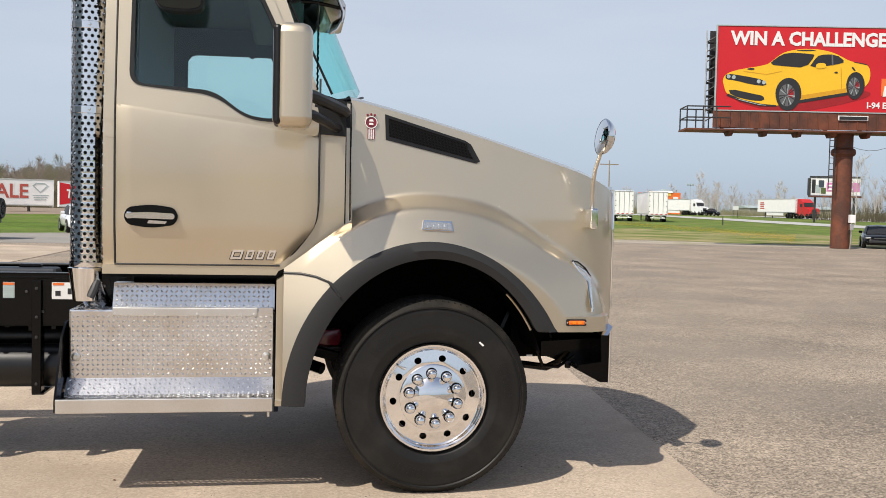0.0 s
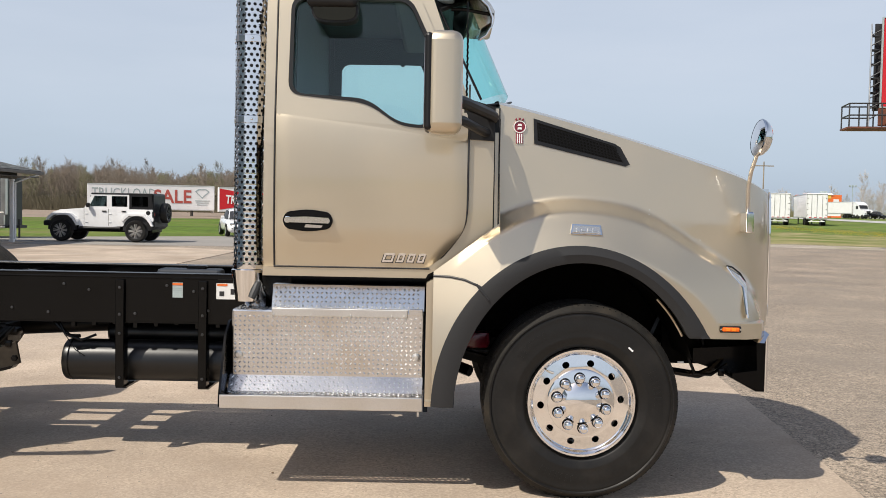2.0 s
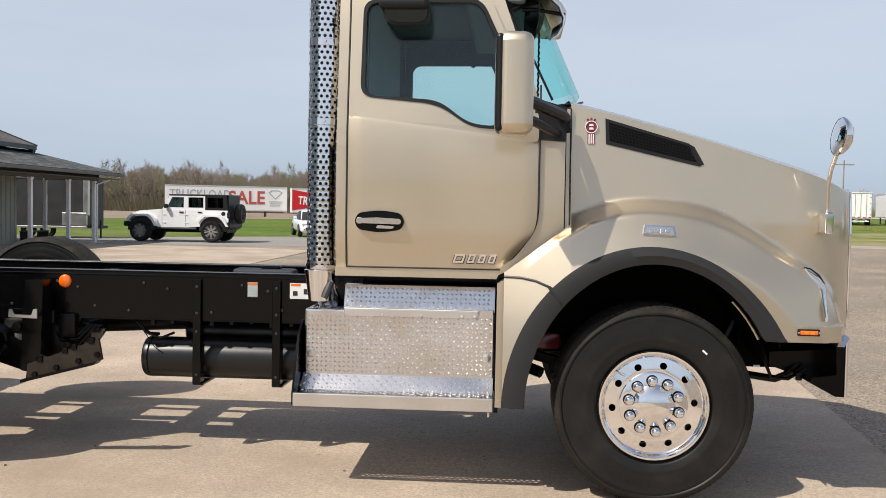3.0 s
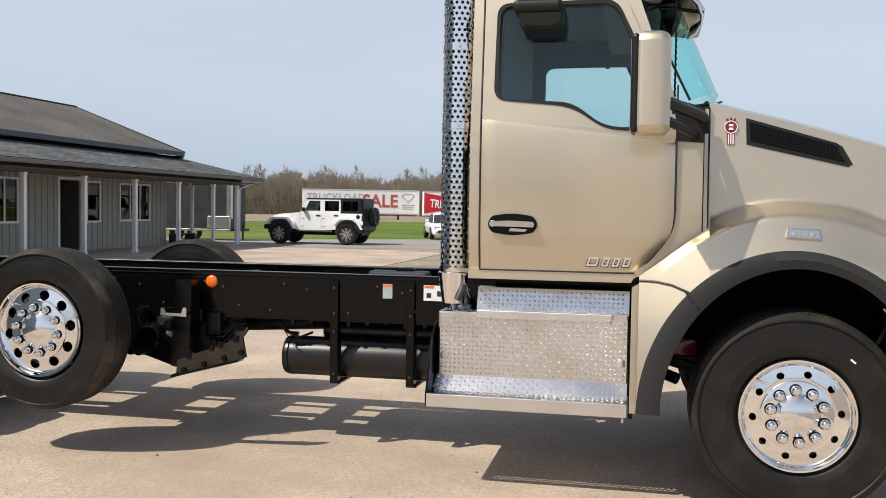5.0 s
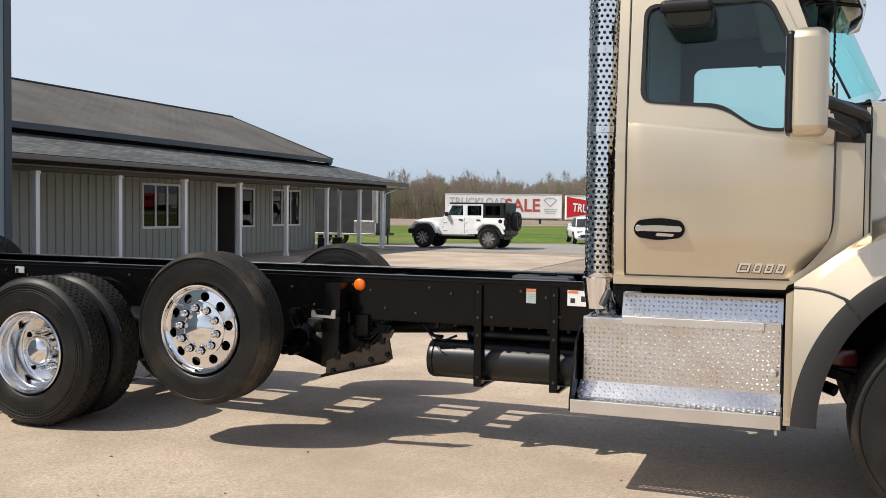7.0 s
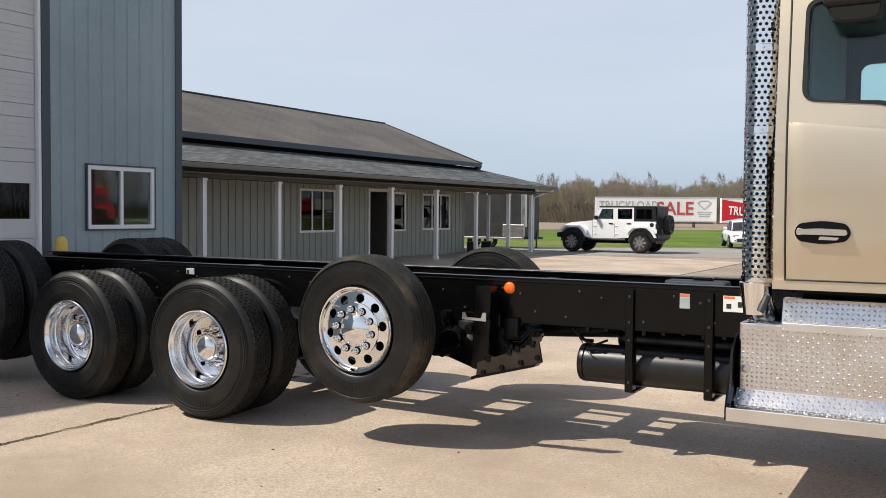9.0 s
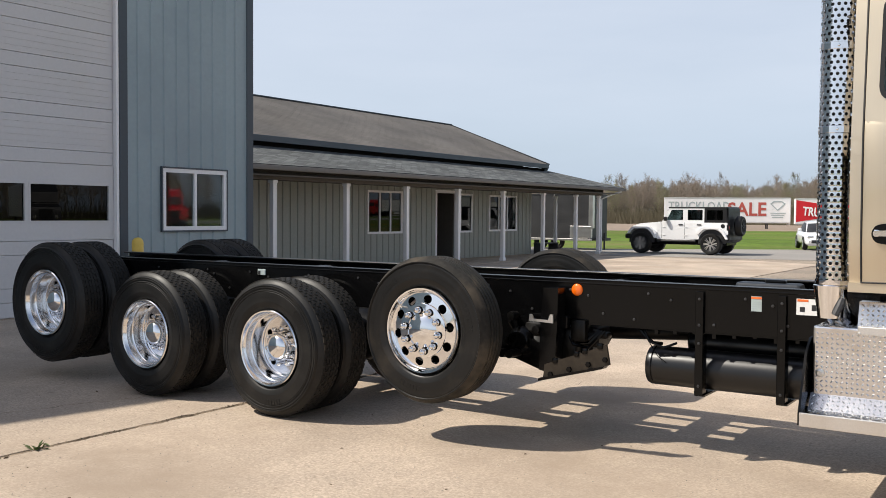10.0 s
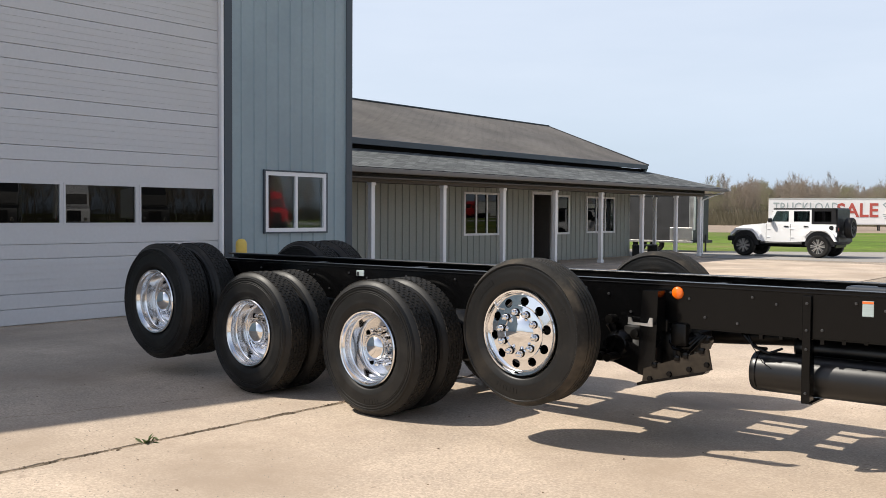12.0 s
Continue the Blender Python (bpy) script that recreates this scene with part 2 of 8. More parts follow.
GRASS = material("spring_grass", (0.095, 0.148, 0.022), 0.95, 0, 0.65, 1.6, 0.03, 0.12, stain=(0.17, 0.16, 0.06), stain_at=0.6, spec=0.1)
SIDING_BLUE = material("blue_grey_steel_siding", (0.285, 0.355, 0.38), 0.42, 0.1, 0.06, 12, 0, 0.5, stain=(0.22, 0.285, 0.315), stain_at=0.62)
TRIM_DARK = material("dark_slate_trim", (0.045, 0.06, 0.075), 0.45, 0, 0.1, 20)
DOOR_WHITE = material("white_door_panel", (0.58, 0.57, 0.57), 0.5, 0, 0.05, 20, 0, 0.6, stain=(0.55, 0.54, 0.52), stain_at=0.66)
SIDING_GREY = material("grey_green_siding", (0.31, 0.32, 0.286), 0.6, 0, 0.08, 15, 0, 0.6)


def shingles(name, a, b, joint):
    """Roof shingles laid in courses along y, with weather streaks."""
    m = material(name, a, 0.9, 0, 0.35, 9, 0, 0.35)
    n, l = m.node_tree.nodes, m.node_tree.links
    p = n["Principled BSDF"]
    co, sep, comb, br = n.new("ShaderNodeTexCoord"), n.new("ShaderNodeSeparateXYZ"), n.new("ShaderNodeCombineXYZ"), n.new("ShaderNodeTexBrick")
    l.new(co.outputs["Object"], sep.inputs[0])
    l.new(sep.outputs["Y"], comb.inputs["X"])
    l.new(sep.outputs["X"], comb.inputs["Y"])
    l.new(comb.outputs[0], br.inputs["Vector"])
    br.inputs["Scale"].default_value = 1.0
    br.inputs["Brick Width"].default_value, br.inputs["Row Height"].default_value, br.inputs["Mortar Size"].default_value = 0.42, 0.16, 0.012
    br.inputs["Color1"].default_value, br.inputs["Color2"].default_value, br.inputs["Mortar"].default_value = (*a, 1), (*b, 1), (*joint, 1)
    mul = n.new("ShaderNodeMix")
    mul.data_type, mul.blend_type = "RGBA", "MULTIPLY"
    mul.inputs["Factor"].default_value = 0.8
    old = p.inputs["Base Color"].links[0].from_socket
    st = n.new("ShaderNodeTexNoise")
    st.inputs["Scale"].default_value, st.inputs["Detail"].default_value = 0.5, 6
    l.new(co.outputs["Object"], st.inputs["Vector"])
    rg = n.new("ShaderNodeMapRange")
    rg.inputs["From Min"].default_value, rg.inputs["From Max"].default_value = 0.35, 0.65
    rg.inputs["To Min"].default_value, rg.inputs["To Max"].default_value = 0.7, 1.25
    l.new(st.outputs["Fac"], rg.inputs["Value"])
    l.new(br.outputs["Color"], mul.inputs["A"])
    l.new(rg.outputs["Result"], mul.inputs["B"])
    l.new(mul.outputs["Result"], p.inputs["Base Color"])
    bp = n.new("ShaderNodeBump")
    bp.inputs["Distance"].default_value = 0.012
    l.new(br.outputs["Fac"], bp.inputs["Height"])
    bp.invert = True
    l.new(bp.outputs["Normal"], p.inputs["Normal"])
    return m


SHINGLE = shingles("weathered_shingles", (0.112, 0.101, 0.089), (0.1, 0.09, 0.08), (0.078, 0.07, 0.063))
JOINT_DIRT = material("sandy_joint_dirt", (0.36, 0.28, 0.2), 0.95, 0, 0.5, 25, 0.004, 6.0, stain=(0.1, 0.078, 0.056), stain_at=0.5, spec=0.1)
SHINGLE_GREY = shingles("grey_shingles", (0.13, 0.138, 0.134), (0.05, 0.054, 0.054), (0.025, 0.025, 0.027))
SOFFIT = material("tan_soffit", (0.15, 0.14, 0.128), 0.7, 0, 0.1, 10)
INSIDE = material("dim_interior_paint", (0.12, 0.12, 0.12), 0.8, 0, 0.2, 3)
BARK = material("bare_twigs_and_bark", (0.28, 0.225, 0.175), 0.9, 0, 0.35, 3, 0, 0.05)
GREY_BARK = material("grey_bare_twigs", (0.27, 0.25, 0.235), 0.9, 0, 0.3, 3, 0, 0.05)
# twigs paled beyond their own tone: distance haze is put into the colour
HAZE_TWIG = material("haze_paled_twigs", (0.46, 0.415, 0.375), 0.9, 0, 0.25, 3, 0, 0.05)
DRY_LAWN = material("dry_lawn_edge", (0.33, 0.27, 0.15), 0.95, 0, 0.4, 1.1, 0.01, 0.35, stain=(0.13, 0.165, 0.035), stain_at=0.47, spec=0.1)
LEAF = material("young_leaves", (0.25, 0.27, 0.12), 0.9, 0, 0.5, 1.5, 0, 0.04, spec=0.2)
BRUSH = material("dry_brush", (0.13, 0.112, 0.075), 0.95, 0, 0.4, 1.5, 0, 0.06, spec=0.1)
ROAD_BRUSH = material("pale_olive_brush", (0.3, 0.27, 0.17), 0.95, 0, 0.5, 0.6, 0, 0.03, stain=(0.24, 0.25, 0.11), stain_at=0.55, spec=0.1)
WEED = material("green_weed", (0.075, 0.105, 0.03), 0.7, 0, 0.3, 40)

# ---- building blocks ----


def part(name, bm, mat, parent=None, label="", flat=False, angle=35):
    """Links a bmesh as one mesh object, under a thing or a part where one is given."""
    me = bpy.data.meshes.new(name)
    bmesh.ops.recalc_face_normals(bm, faces=bm.faces[:])
    for e in bm.edges:
        e.smooth = len(e.link_faces) == 2 and e.calc_face_angle(3.2) < radians(angle)
        if e.smooth and e.calc_face_angle(0) > 0.12:
            a, b = sorted(f.calc_area() for f in e.link_faces)
            e.smooth = b < 8 * a
    for f in bm.faces:
        f.smooth = not flat
    bm.to_mesh(me)
    bm.free()
    for mm in mat if isinstance(mat, (list, tuple)) else (mat,):
        me.materials.append(mm)
    ob = new(name, me)
    if parent:
        ob.parent = parent
    if label:
        tagged(ob, label)
    return ob


def share(name, ob, m, parent):
    """Another object on the same mesh, placed by m under its parent."""
    o = new(name, ob.data)
    o.parent = parent
    o.matrix_basis = m
    return o


def empty(name, label, category, at=(0, 0, 0), group="", kind=""):
    ob = new(name)
    ob.location = at
    ob.empty_display_size = 0.2
    return tagged(ob, label, category, group, kind)


def box(bm, x0, x1, y0, y1, z0, z1, r=0.0, seg=2):
    """A block, with rounded edges where r is given."""
    b = bm if not r else bmesh.new()
    v = [b.verts.new((x, y, z)) for x in (x0, x1) for y in (y0, y1) for z in (z0, z1)]
    for f in ((0, 1, 3, 2), (4, 6, 7, 5), (0, 4, 5, 1), (2, 3, 7, 6), (0, 2, 6, 4), (1, 5, 7, 3)):
        b.faces.new([v[i] for i in f])
    if r:
        bmesh.ops.bevel(b, geom=b.edges[:], offset=r, segments=seg, affect="EDGES", profile=0.5)
        join(bm, b)
    return bm


def join(bm, other, m=None):
    """Adds another bmesh, moved by m, and frees it."""
    if m is not None:
        bmesh.ops.transform(other, matrix=m, verts=other.verts[:])
    vs = [bm.verts.new(v.co) for v in other.verts]
    other.verts.index_update()
    for f in other.faces:
        nf = bm.faces.new([vs[v.index] for v in f.verts])
        nf.material_index = f.material_index
    other.free()
    return bm


def solid(*args, **kw):
    return box(bmesh.new(), *args, **kw)


def lathe(profile, n=48, axis="y", at=(0, 0, 0), closed=False):
    """Turns a profile of (radius, height) round an axis."""
    bm = bmesh.new()
    rings = []
    for r, h in profile:
        ring = []
        for k in range(n if r > 1e-6 else 1):
            a = 2 * math.pi * k / n
            u, v = r * math.cos(a), r * math.sin(a)
            p = {"y": (u, h, v), "z": (u, v, h), "x": (h, u, v)}[axis]
            ring.append(bm.verts.new((p[0] + at[0], p[1] + at[1], p[2] + at[2])))
        rings.append(ring)
    pairs = list(zip(rings, rings[1:])) + ([(rings[-1], rings[0])] if closed else [])
    for a, b in pairs:
        for k in range(n):
            q = [a[k % len(a)], a[(k + 1) % len(a)], b[(k + 1) % len(b)], b[k % len(b)]]
            q = list(dict.fromkeys(q))
            if len(q) > 2:
                bm.faces.new(q)
    return bm


def tube(points, r, n=10, caps=True, bm=None, taper=1.0):
    """A round bar along points."""
    bm = bm or bmesh.new()
    pts = [Vector(p) for p in points]
    rings = []
    for i, p in enumerate(pts):
        d = (pts[min(i + 1, len(pts) - 1)] - pts[max(i - 1, 0)]).normalized()
        a = d.orthogonal().normalized() if i == 0 else (side - d * side.dot(d)).normalized()
        side = a
        b = d.cross(a)
        rr = r * (1 + (taper - 1) * i / max(1, len(pts) - 1))
        rings.append([bm.verts.new(p + rr * (math.cos(2 * math.pi * k / n) * a + math.sin(2 * math.pi * k / n) * b)) for k in range(n)])
    for a, b in zip(rings, rings[1:]):
        for k in range(n):
            bm.faces.new((a[k], a[(k + 1) % n], b[(k + 1) % n], b[k]))
    if caps:
        bm.faces.new(rings[0][::-1])
        bm.faces.new(rings[-1])
    return bm


def prism(poly, a, b, axis="y", r=0.0, seg=2):
    """Extrudes a polygon of (u, v) from a to b along an axis: y takes (x, z), x takes (y, z), z takes (x, y)."""
    bm = bmesh.new()

    def at(p, h):
        return {"y": (p[0], h, p[1]), "x": (h, p[0], p[1]), "z": (p[0], p[1], h)}[axis]

    v0, v1 = [bm.verts.new(at(p, a)) for p in poly], [bm.verts.new(at(p, b)) for p in poly]
    bm.faces.new(v0)
    bm.faces.new(v1[::-1])
    for k in range(len(poly)):
        j = (k + 1) % len(poly)
        bm.faces.new((v0[k], v1[k], v1[j], v0[j]))
    if r:
        edges = [e for e in bm.edges if e.calc_face_angle(0) > 0.5]
        bmesh.ops.bevel(bm, geom=edges, offset=r, segments=seg, affect="EDGES", profile=0.5)
    return bm


def sheet(outer, holes, a, b, axis="y"):
    """A plate with holes, extruded from a to b."""
    bm = bmesh.new()

    def at(p, h):
        return {"y": (p[0], h, p[1]), "x": (h, p[0], p[1]), "z": (p[0], p[1], h)}[axis]

    loops = []
    for loop in (outer, *holes):
        vs = [bm.verts.new(at(p, a)) for p in loop]
        loops.append(vs)
        for k in range(len(vs)):
            bm.edges.new((vs[k], vs[(k + 1) % len(vs)]))
    bmesh.ops.triangle_fill(bm, use_beauty=True, use_dissolve=False, edges=bm.edges[:])
    back = {}
    for vs, loop in zip(loops, (outer, *holes)):
        for v, p in zip(vs, loop):
            back[v] = bm.verts.new(at(p, b))
    for f in bm.faces[:]:
        bm.faces.new([back[v] for v in f.verts][::-1])
    for vs in loops:
        for k in range(len(vs)):
            p, q = vs[k], vs[(k + 1) % len(vs)]
            bm.faces.new((p, q, back[q], back[p]))
    return bm


def rounded(poly, r, n=4):
    """A polygon with its corners rounded."""
    out = []
    for k in range(len(poly)):
        p, a, b = (Vector(poly[i % len(poly)]) for i in (k, k - 1, k + 1))
        da, db = (a - p), (b - p)
        rr = min(r, da.length * 0.45, db.length * 0.45)
        s, e = p + da.normalized() * rr, p + db.normalized() * rr
        for i in range(n + 1):
            t = i / n
            out.append(tuple((1 - t) ** 2 * s + 2 * t * (1 - t) * p + t * t * e))
    return out


def grid(f, us, vs, flip=False):
    """A surface through f(u, v)."""
    bm = bmesh.new()
    g = [[bm.verts.new(f(u, v)) for v in vs] for u in us]
    for i in range(len(us) - 1):
        for j in range(len(vs) - 1):
            bm.faces.new((g[i][j], g[i + 1][j], g[i + 1][j + 1], g[i][j + 1]))
    return bm


def steps(a, b, n):
    return [a + (b - a) * k / n for k in range(n + 1)]


def ease(a, b, x):
    t = max(0.0, min(1.0, (x - a) / (b - a)))
    return t * t * (3 - 2 * t)


def letters(body, size, mat, m, parent, name="lettering", depth=0.004, width=1.0, bold=0.0):
    """Flat letters of the built-in font, as a mesh."""
    c = bpy.data.curves.new(name, "FONT")
    c.body, c.size, c.extrude, c.resolution_u = body, size, depth, 2
    c.offset = bold
    tmp = bpy.data.objects.new(name, c)
    scene.collection.objects.link(tmp)
    bpy.context.view_layer.update()
    me = bpy.data.meshes.new_from_object(tmp)
    bpy.data.objects.remove(tmp)
    me.materials.append(mat)
    o = new(name, me)
    o.parent = parent
    o.matrix_basis = m @ Matrix.Diagonal((width, 1, 1, 1))
    return o

# ---- ground ----
def flat(name, poly, z, thick, mat, label, category, kind="structure"):
    return tagged(part(name, prism(poly, z - thick, z, "z"), mat), label, category, kind=kind)


flat("ground", [(-2400, -2400), (2400, -2400), (2400, 2400), (-2400, 2400)], -0.05, 0.3, GRASS, "wide flat lawn and field of fresh spring grass", "ground")
flat("pavement", [(-60, -170), (70, -170), (70, 20), (36, 42), (28.5, 47.5), (20, 53), (-10, 49.5), (-19, 42.5), (-60, 42.5)], -0.016, 0.25, ASPHALT,
     "worn tan-grey asphalt parking lot strewn with fine gravel", "pavement")
flat("pavement_grey", [(-9.5, 36.5), (-30, 33.6), (-30, 42.2), (-19, 42.2), (-10, 49.2), (6, 50.5), (6, 38.5)], -0.011, 0.06, ASPHALT_GREY, "grey asphalt strip before the lawn", "pavement")
JOINT_X = -5.785
jrng = random.Random(12)


def broken_edge(x, away):
    """A slab edge along y, chipped between the truck's wheels and the near end."""
    out, y = [(x, -30.0)], -1.0
    while y < 9.3:
        chip = 0.012 * jrng.random() + (0.028 * jrng.random() if jrng.random() < 0.16 else 0.0)
        out.append((x + away * chip + 0.01 * math.sin(1.3 * y), y))
        y += jrng.uniform(0.03, 0.11)
    return out + [(x, 9.4)]


flat("concrete_slab", [(-0.43, -30), (2.97, 11.69), (JOINT_X + 0.02, 11.69)] + broken_edge(JOINT_X + 0.02, 1)[::-1], 0, 0.2, CONCRETE, "pale weathered concrete slab under the truck", "pavement")
flat("concrete_apron", [(-7.07, 9.4), (-13.1, 9.4), (-13.1, -30)] + broken_edge(JOINT_X - 0.02, -1) + [(JOINT_X - 0.02, 11.69), (-7.07, 11.69)], 0, 0.2, CONCRETE, "pale concrete apron before the shop door", "pavement")
flat("joint_fill", [(JOINT_X - 0.07, -30), (JOINT_X + 0.07, -30), (JOINT_X + 0.07, 11.69), (JOINT_X - 0.07, 11.69)], -0.006, 0.1, JOINT_DIRT, "sandy dirt packed in the slab joint", "pavement")
flat("concrete_drive", [(-18.6, 9.43), (-7.1, 9.43), (-7.05, 33.4), (-9.5, 34.6), (-18.6, 35.0)], -0.002, 0.2, CONCRETE, "broad pale concrete drive before the office", "pavement")


def lift(x, y):
    """The lawn rises gently towards the motorway, ahead of the truck's nose."""
    return 1.25 * ease(50, 260, math.hypot(x, y)) * ease(0.23, 0.305, x / max(y, 1.0))


def draped(name, f, us, vs, mat, label, category, up=0.0):
    """A sheet of ground over the rise."""
    def at(u, v):
        x, y = f(u, v)
        return (x, y, lift(x, y) + up)
    return tagged(part(name, grid(at, us, vs), mat), label, category, kind="structure")


def bearing(a, d):
    return (d * math.sin(radians(a)), d * math.cos(radians(a)))


def along(table, a):
    for (a0, d0), (a1, d1) in zip(table, table[1:]):
        if a <= a1:
            return d0 + (d1 - d0) * (a - a0) / (a1 - a0)
    return table[-1][1]


draped("lawn_rise", bearing, steps(11, 75, 32), [44, 48, 53, 60, 70, 80, 95, 110, 130, 150, 175, 200, 230, 260, 330, 500, 1200], LAWN, "rising lawn of spring grass with straw-coloured patches", "ground", -0.045)
draped("lawn_edge", lambda a, v: bearing(a, 46 + v * (46 - 0.5 * (a - 12)) + 2.5 * math.sin(a * 1.3) * v), steps(12, 75, 60), [0, 0.3, 0.6, 0.85, 1.0], DRY_LAWN, "dry straw-coloured edge of the lawn", "ground", -0.035)
NEAR = [(18, 228), (23.4, 176), (27.6, 144), (31.3, 126), (34.2, 117), (75, 70)]
FAR = [(18, 420), (24, 300), (27.4, 236), (31.3, 192), (34.2, 178), (75, 110)]
draped("road", lambda a, v: bearing(a, along(NEAR, a) * (1 + 0.16 * v)), steps(18, 75, 40), [0, 0.5, 1], ROAD, "pale near carriageway of the motorway", "road", 0.0)
draped("road_far", lambda a, v: bearing(a, along(FAR, a) * (1 + 0.3 * v)), steps(18, 75, 40), [0, 0.5, 1], ROAD, "second far carriageway of the motorway", "road", 0.0)
flat("field_edge", [(-150, 60), (-41, 97), (-20, 116), (-20, 190), (-150, 190)], -0.03, 0.05, STUBBLE, "pale stubble field before the woods", "ground")
flat("verge", [(8, 50.3), (17.4, 47.3), (27, 44.9), (36, 40.6), (36, 43), (28.5, 48), (20, 51.2), (8, 52.5)], -0.009, 0.06, VERGE, "sandy verge between asphalt and lawn", "ground")


# ---- the shop: ribbed blue-grey steel with a tall sectional door ----
def window(parent, x, y0, y1, z0, z1, lites, frame_mat, glass_mat, w=0.06, face=1, trim=None):
    """A window in a wall that faces +x: frame, mullions and panes, each its own part."""
    win = part("window", sheet([(y0, z0), (y1, z0), (y1, z1), (y0, z1)], [[(y0 + w, z0 + w), (y1 - w, z0 + w), (y1 - w, z1 - w), (y0 + w, z1 - w)]], x - 0.06, x + 0.035, "x"), frame_mat, parent, "white-framed window")
    cut = steps(y0 + w, y1 - w, lites)
    for c in cut[1:-1]:
        part("mullion", solid(x - 0.04, x + 0.03, c - w * 0.4, c + w * 0.4, z0 + w, z1 - w), frame_mat, win)
    for a, b in zip(cut, cut[1:]):
        part("pane", solid(x - 0.012, x - 0.004, a, b, z0 + w * 0.9, z1 - w * 0.9), glass_mat, win)
    if trim:
        t = 0.028
        part("window_trim", sheet([(y0 - t, z0 - t), (y1 + t, z0 - t), (y1 + t, z1 + t), (y0 - t, z1 + t)], [[(y0, z0), (y1, z0), (y1, z1), (y0, z1)]], x - 0.02, x + 0.045, "x"), trim, win)
    return win


def ribbed_wall(parent, x, y0, y1, z1, pitch, holes, mat, depth=0.022, top=None):
    """A wall of vertical ribs facing +x; top(y) gives its height, holes are (y0, y1, z0, z1)."""
    top = top or (lambda y: z1)
    ys = [y0]
    k = math.ceil((y0 + 1e-6) / pitch)
    while k * pitch < y1:
        ys += [k * pitch - 0.035, k * pitch - 0.018, k * pitch + 0.018, k * pitch + 0.035]
        k += 1
    cuts = sorted({q for h in holes for q in h[:2]})
    ys = sorted({q for q in ys if y0 < q < y1 and not any(abs(q - c) < 0.03 for c in cuts)} | {y0, y1} | set(cuts))
    bm = bmesh.new()
    for a, b in zip(ys, ys[1:]):
        mid = (a + b) / 2
        spans = [(0.0, None)]
        for h in holes:
            if h[0] < mid < h[1]:
                spans = [(0.0, h[2]), (h[3], None)] if h[2] > 0.01 else [(h[3], None)]

        def off(y):
            r = abs((y / pitch + 0.5) % 1 - 0.5) * pitch
            return depth * (1 - ease(0.017, 0.036, r))

        for lo, hi in spans:
            za, zb = (top(a), top(b)) if hi is None else (hi, hi)
            p = [bm.verts.new(q) for q in ((x + off(a), a, lo), (x + off(b), b, lo), (x + off(b), b, zb), (x + off(a), a, za))]
            q = [bm.verts.new((x - 0.12, v.co.y, v.co.z)) for v in p]
            bm.faces.new(p)
            bm.faces.new(q[::-1])
            for i in range(4):
                bm.faces.new((p[i], q[i], q[(i + 1) % 4], p[(i + 1) % 4]))
    bmesh.ops.remove_doubles(bm, verts=bm.verts[:], dist=0.0008)
    return part("wall", bm, mat, parent, angle=20)


SHOP_X, RIDGE_Y = -13.1, 1.5
shop = empty("shop_building", "tall truck workshop of ribbed blue-grey steel with a white door", "building", (SHOP_X, 0, 0))


def shop_top(y):
    return 11.35 - 0.42 * abs(y - RIDGE_Y)


def under(ob, parent):
    """Keeps world coordinates in a part whose thing stands elsewhere."""
    ob.matrix_parent_inverse = Matrix.Translation(-parent.location)
    return ob


D0, D1, DH = 4.75, 9.79, 5.6
under(ribbed_wall(shop, SHOP_X, -10.0, 12.86, 11, 0.277, [(D0 - 0.06, D1 + 0.06, 0, DH + 0.06), (10.73, 12.2, 1.3, 2.38)], SIDING_BLUE, top=shop_top), shop)
for nm, args, mt in (
    ("side_wall", (SHOP_X - 22, SHOP_X - 0.12, 12.69, 12.85, 0, 6.55), SIDING_BLUE),
    ("side_wall", (SHOP_X - 22, SHOP_X - 0.12, -10.0, -9.86, 0, 6.45), SIDING_BLUE),
    ("back_wall", (SHOP_X - 22.1, SHOP_X - 22, -10.0, 12.85, 0, 6.4), SIDING_BLUE),
    ("corner_trim", (SHOP_X - 0.16, SHOP_X + 0.04, 12.72, 12.885, 0, 6.5), TRIM_DARK),
    ("jamb_trim", (SHOP_X - 0.1, SHOP_X + 0.035, D1 + 0.062, D1 + 0.225, 0, DH + 0.3), TRIM_DARK),
    ("jamb_trim", (SHOP_X - 0.1, SHOP_X + 0.035, D0 - 0.225, D0 - 0.062, 0, DH + 0.3), TRIM_DARK),
    ("head_trim", (SHOP_X - 0.1, SHOP_X + 0.033, D0 - 0.06, D1 + 0.06, DH + 0.06, DH + 0.3), TRIM_DARK),
    ("door_track", (SHOP_X - 0.2, SHOP_X + 0.025, D1 + 0.005, D1 + 0.058, 0, DH), WHITE),
    ("door_track", (SHOP_X - 0.2, SHOP_X + 0.025, D0 - 0.058, D0 - 0.005, 0, DH), WHITE),
):
    under(part(nm, solid(*args, r=0.006, seg=1), mt, shop), shop)
under(part("roof", join(prism([(-10.6, shop_top(-10.6) + 0.02), (RIDGE_Y, 11.37), (13.5, shop_top(13.5) + 0.02), (13.5, shop_top(13.5) + 0.16), (RIDGE_Y, 11.52), (-10.6, shop_top(-10.6) + 0.16)], SHOP_X - 22.3, SHOP_X + 0.3, "x"), bmesh.new()), TRIM_DARK, shop), shop)
under(part("shop_floor", solid(SHOP_X - 22, SHOP_X - 0.02, -9.8, 12.7, -0.05, 0.012), CONCRETE, shop), shop)
under(window(shop, SHOP_X, 10.73, 12.2, 1.3, 2.38, 2, WHITE, CLEAR, 0.07, trim=TRIM_DARK), shop)

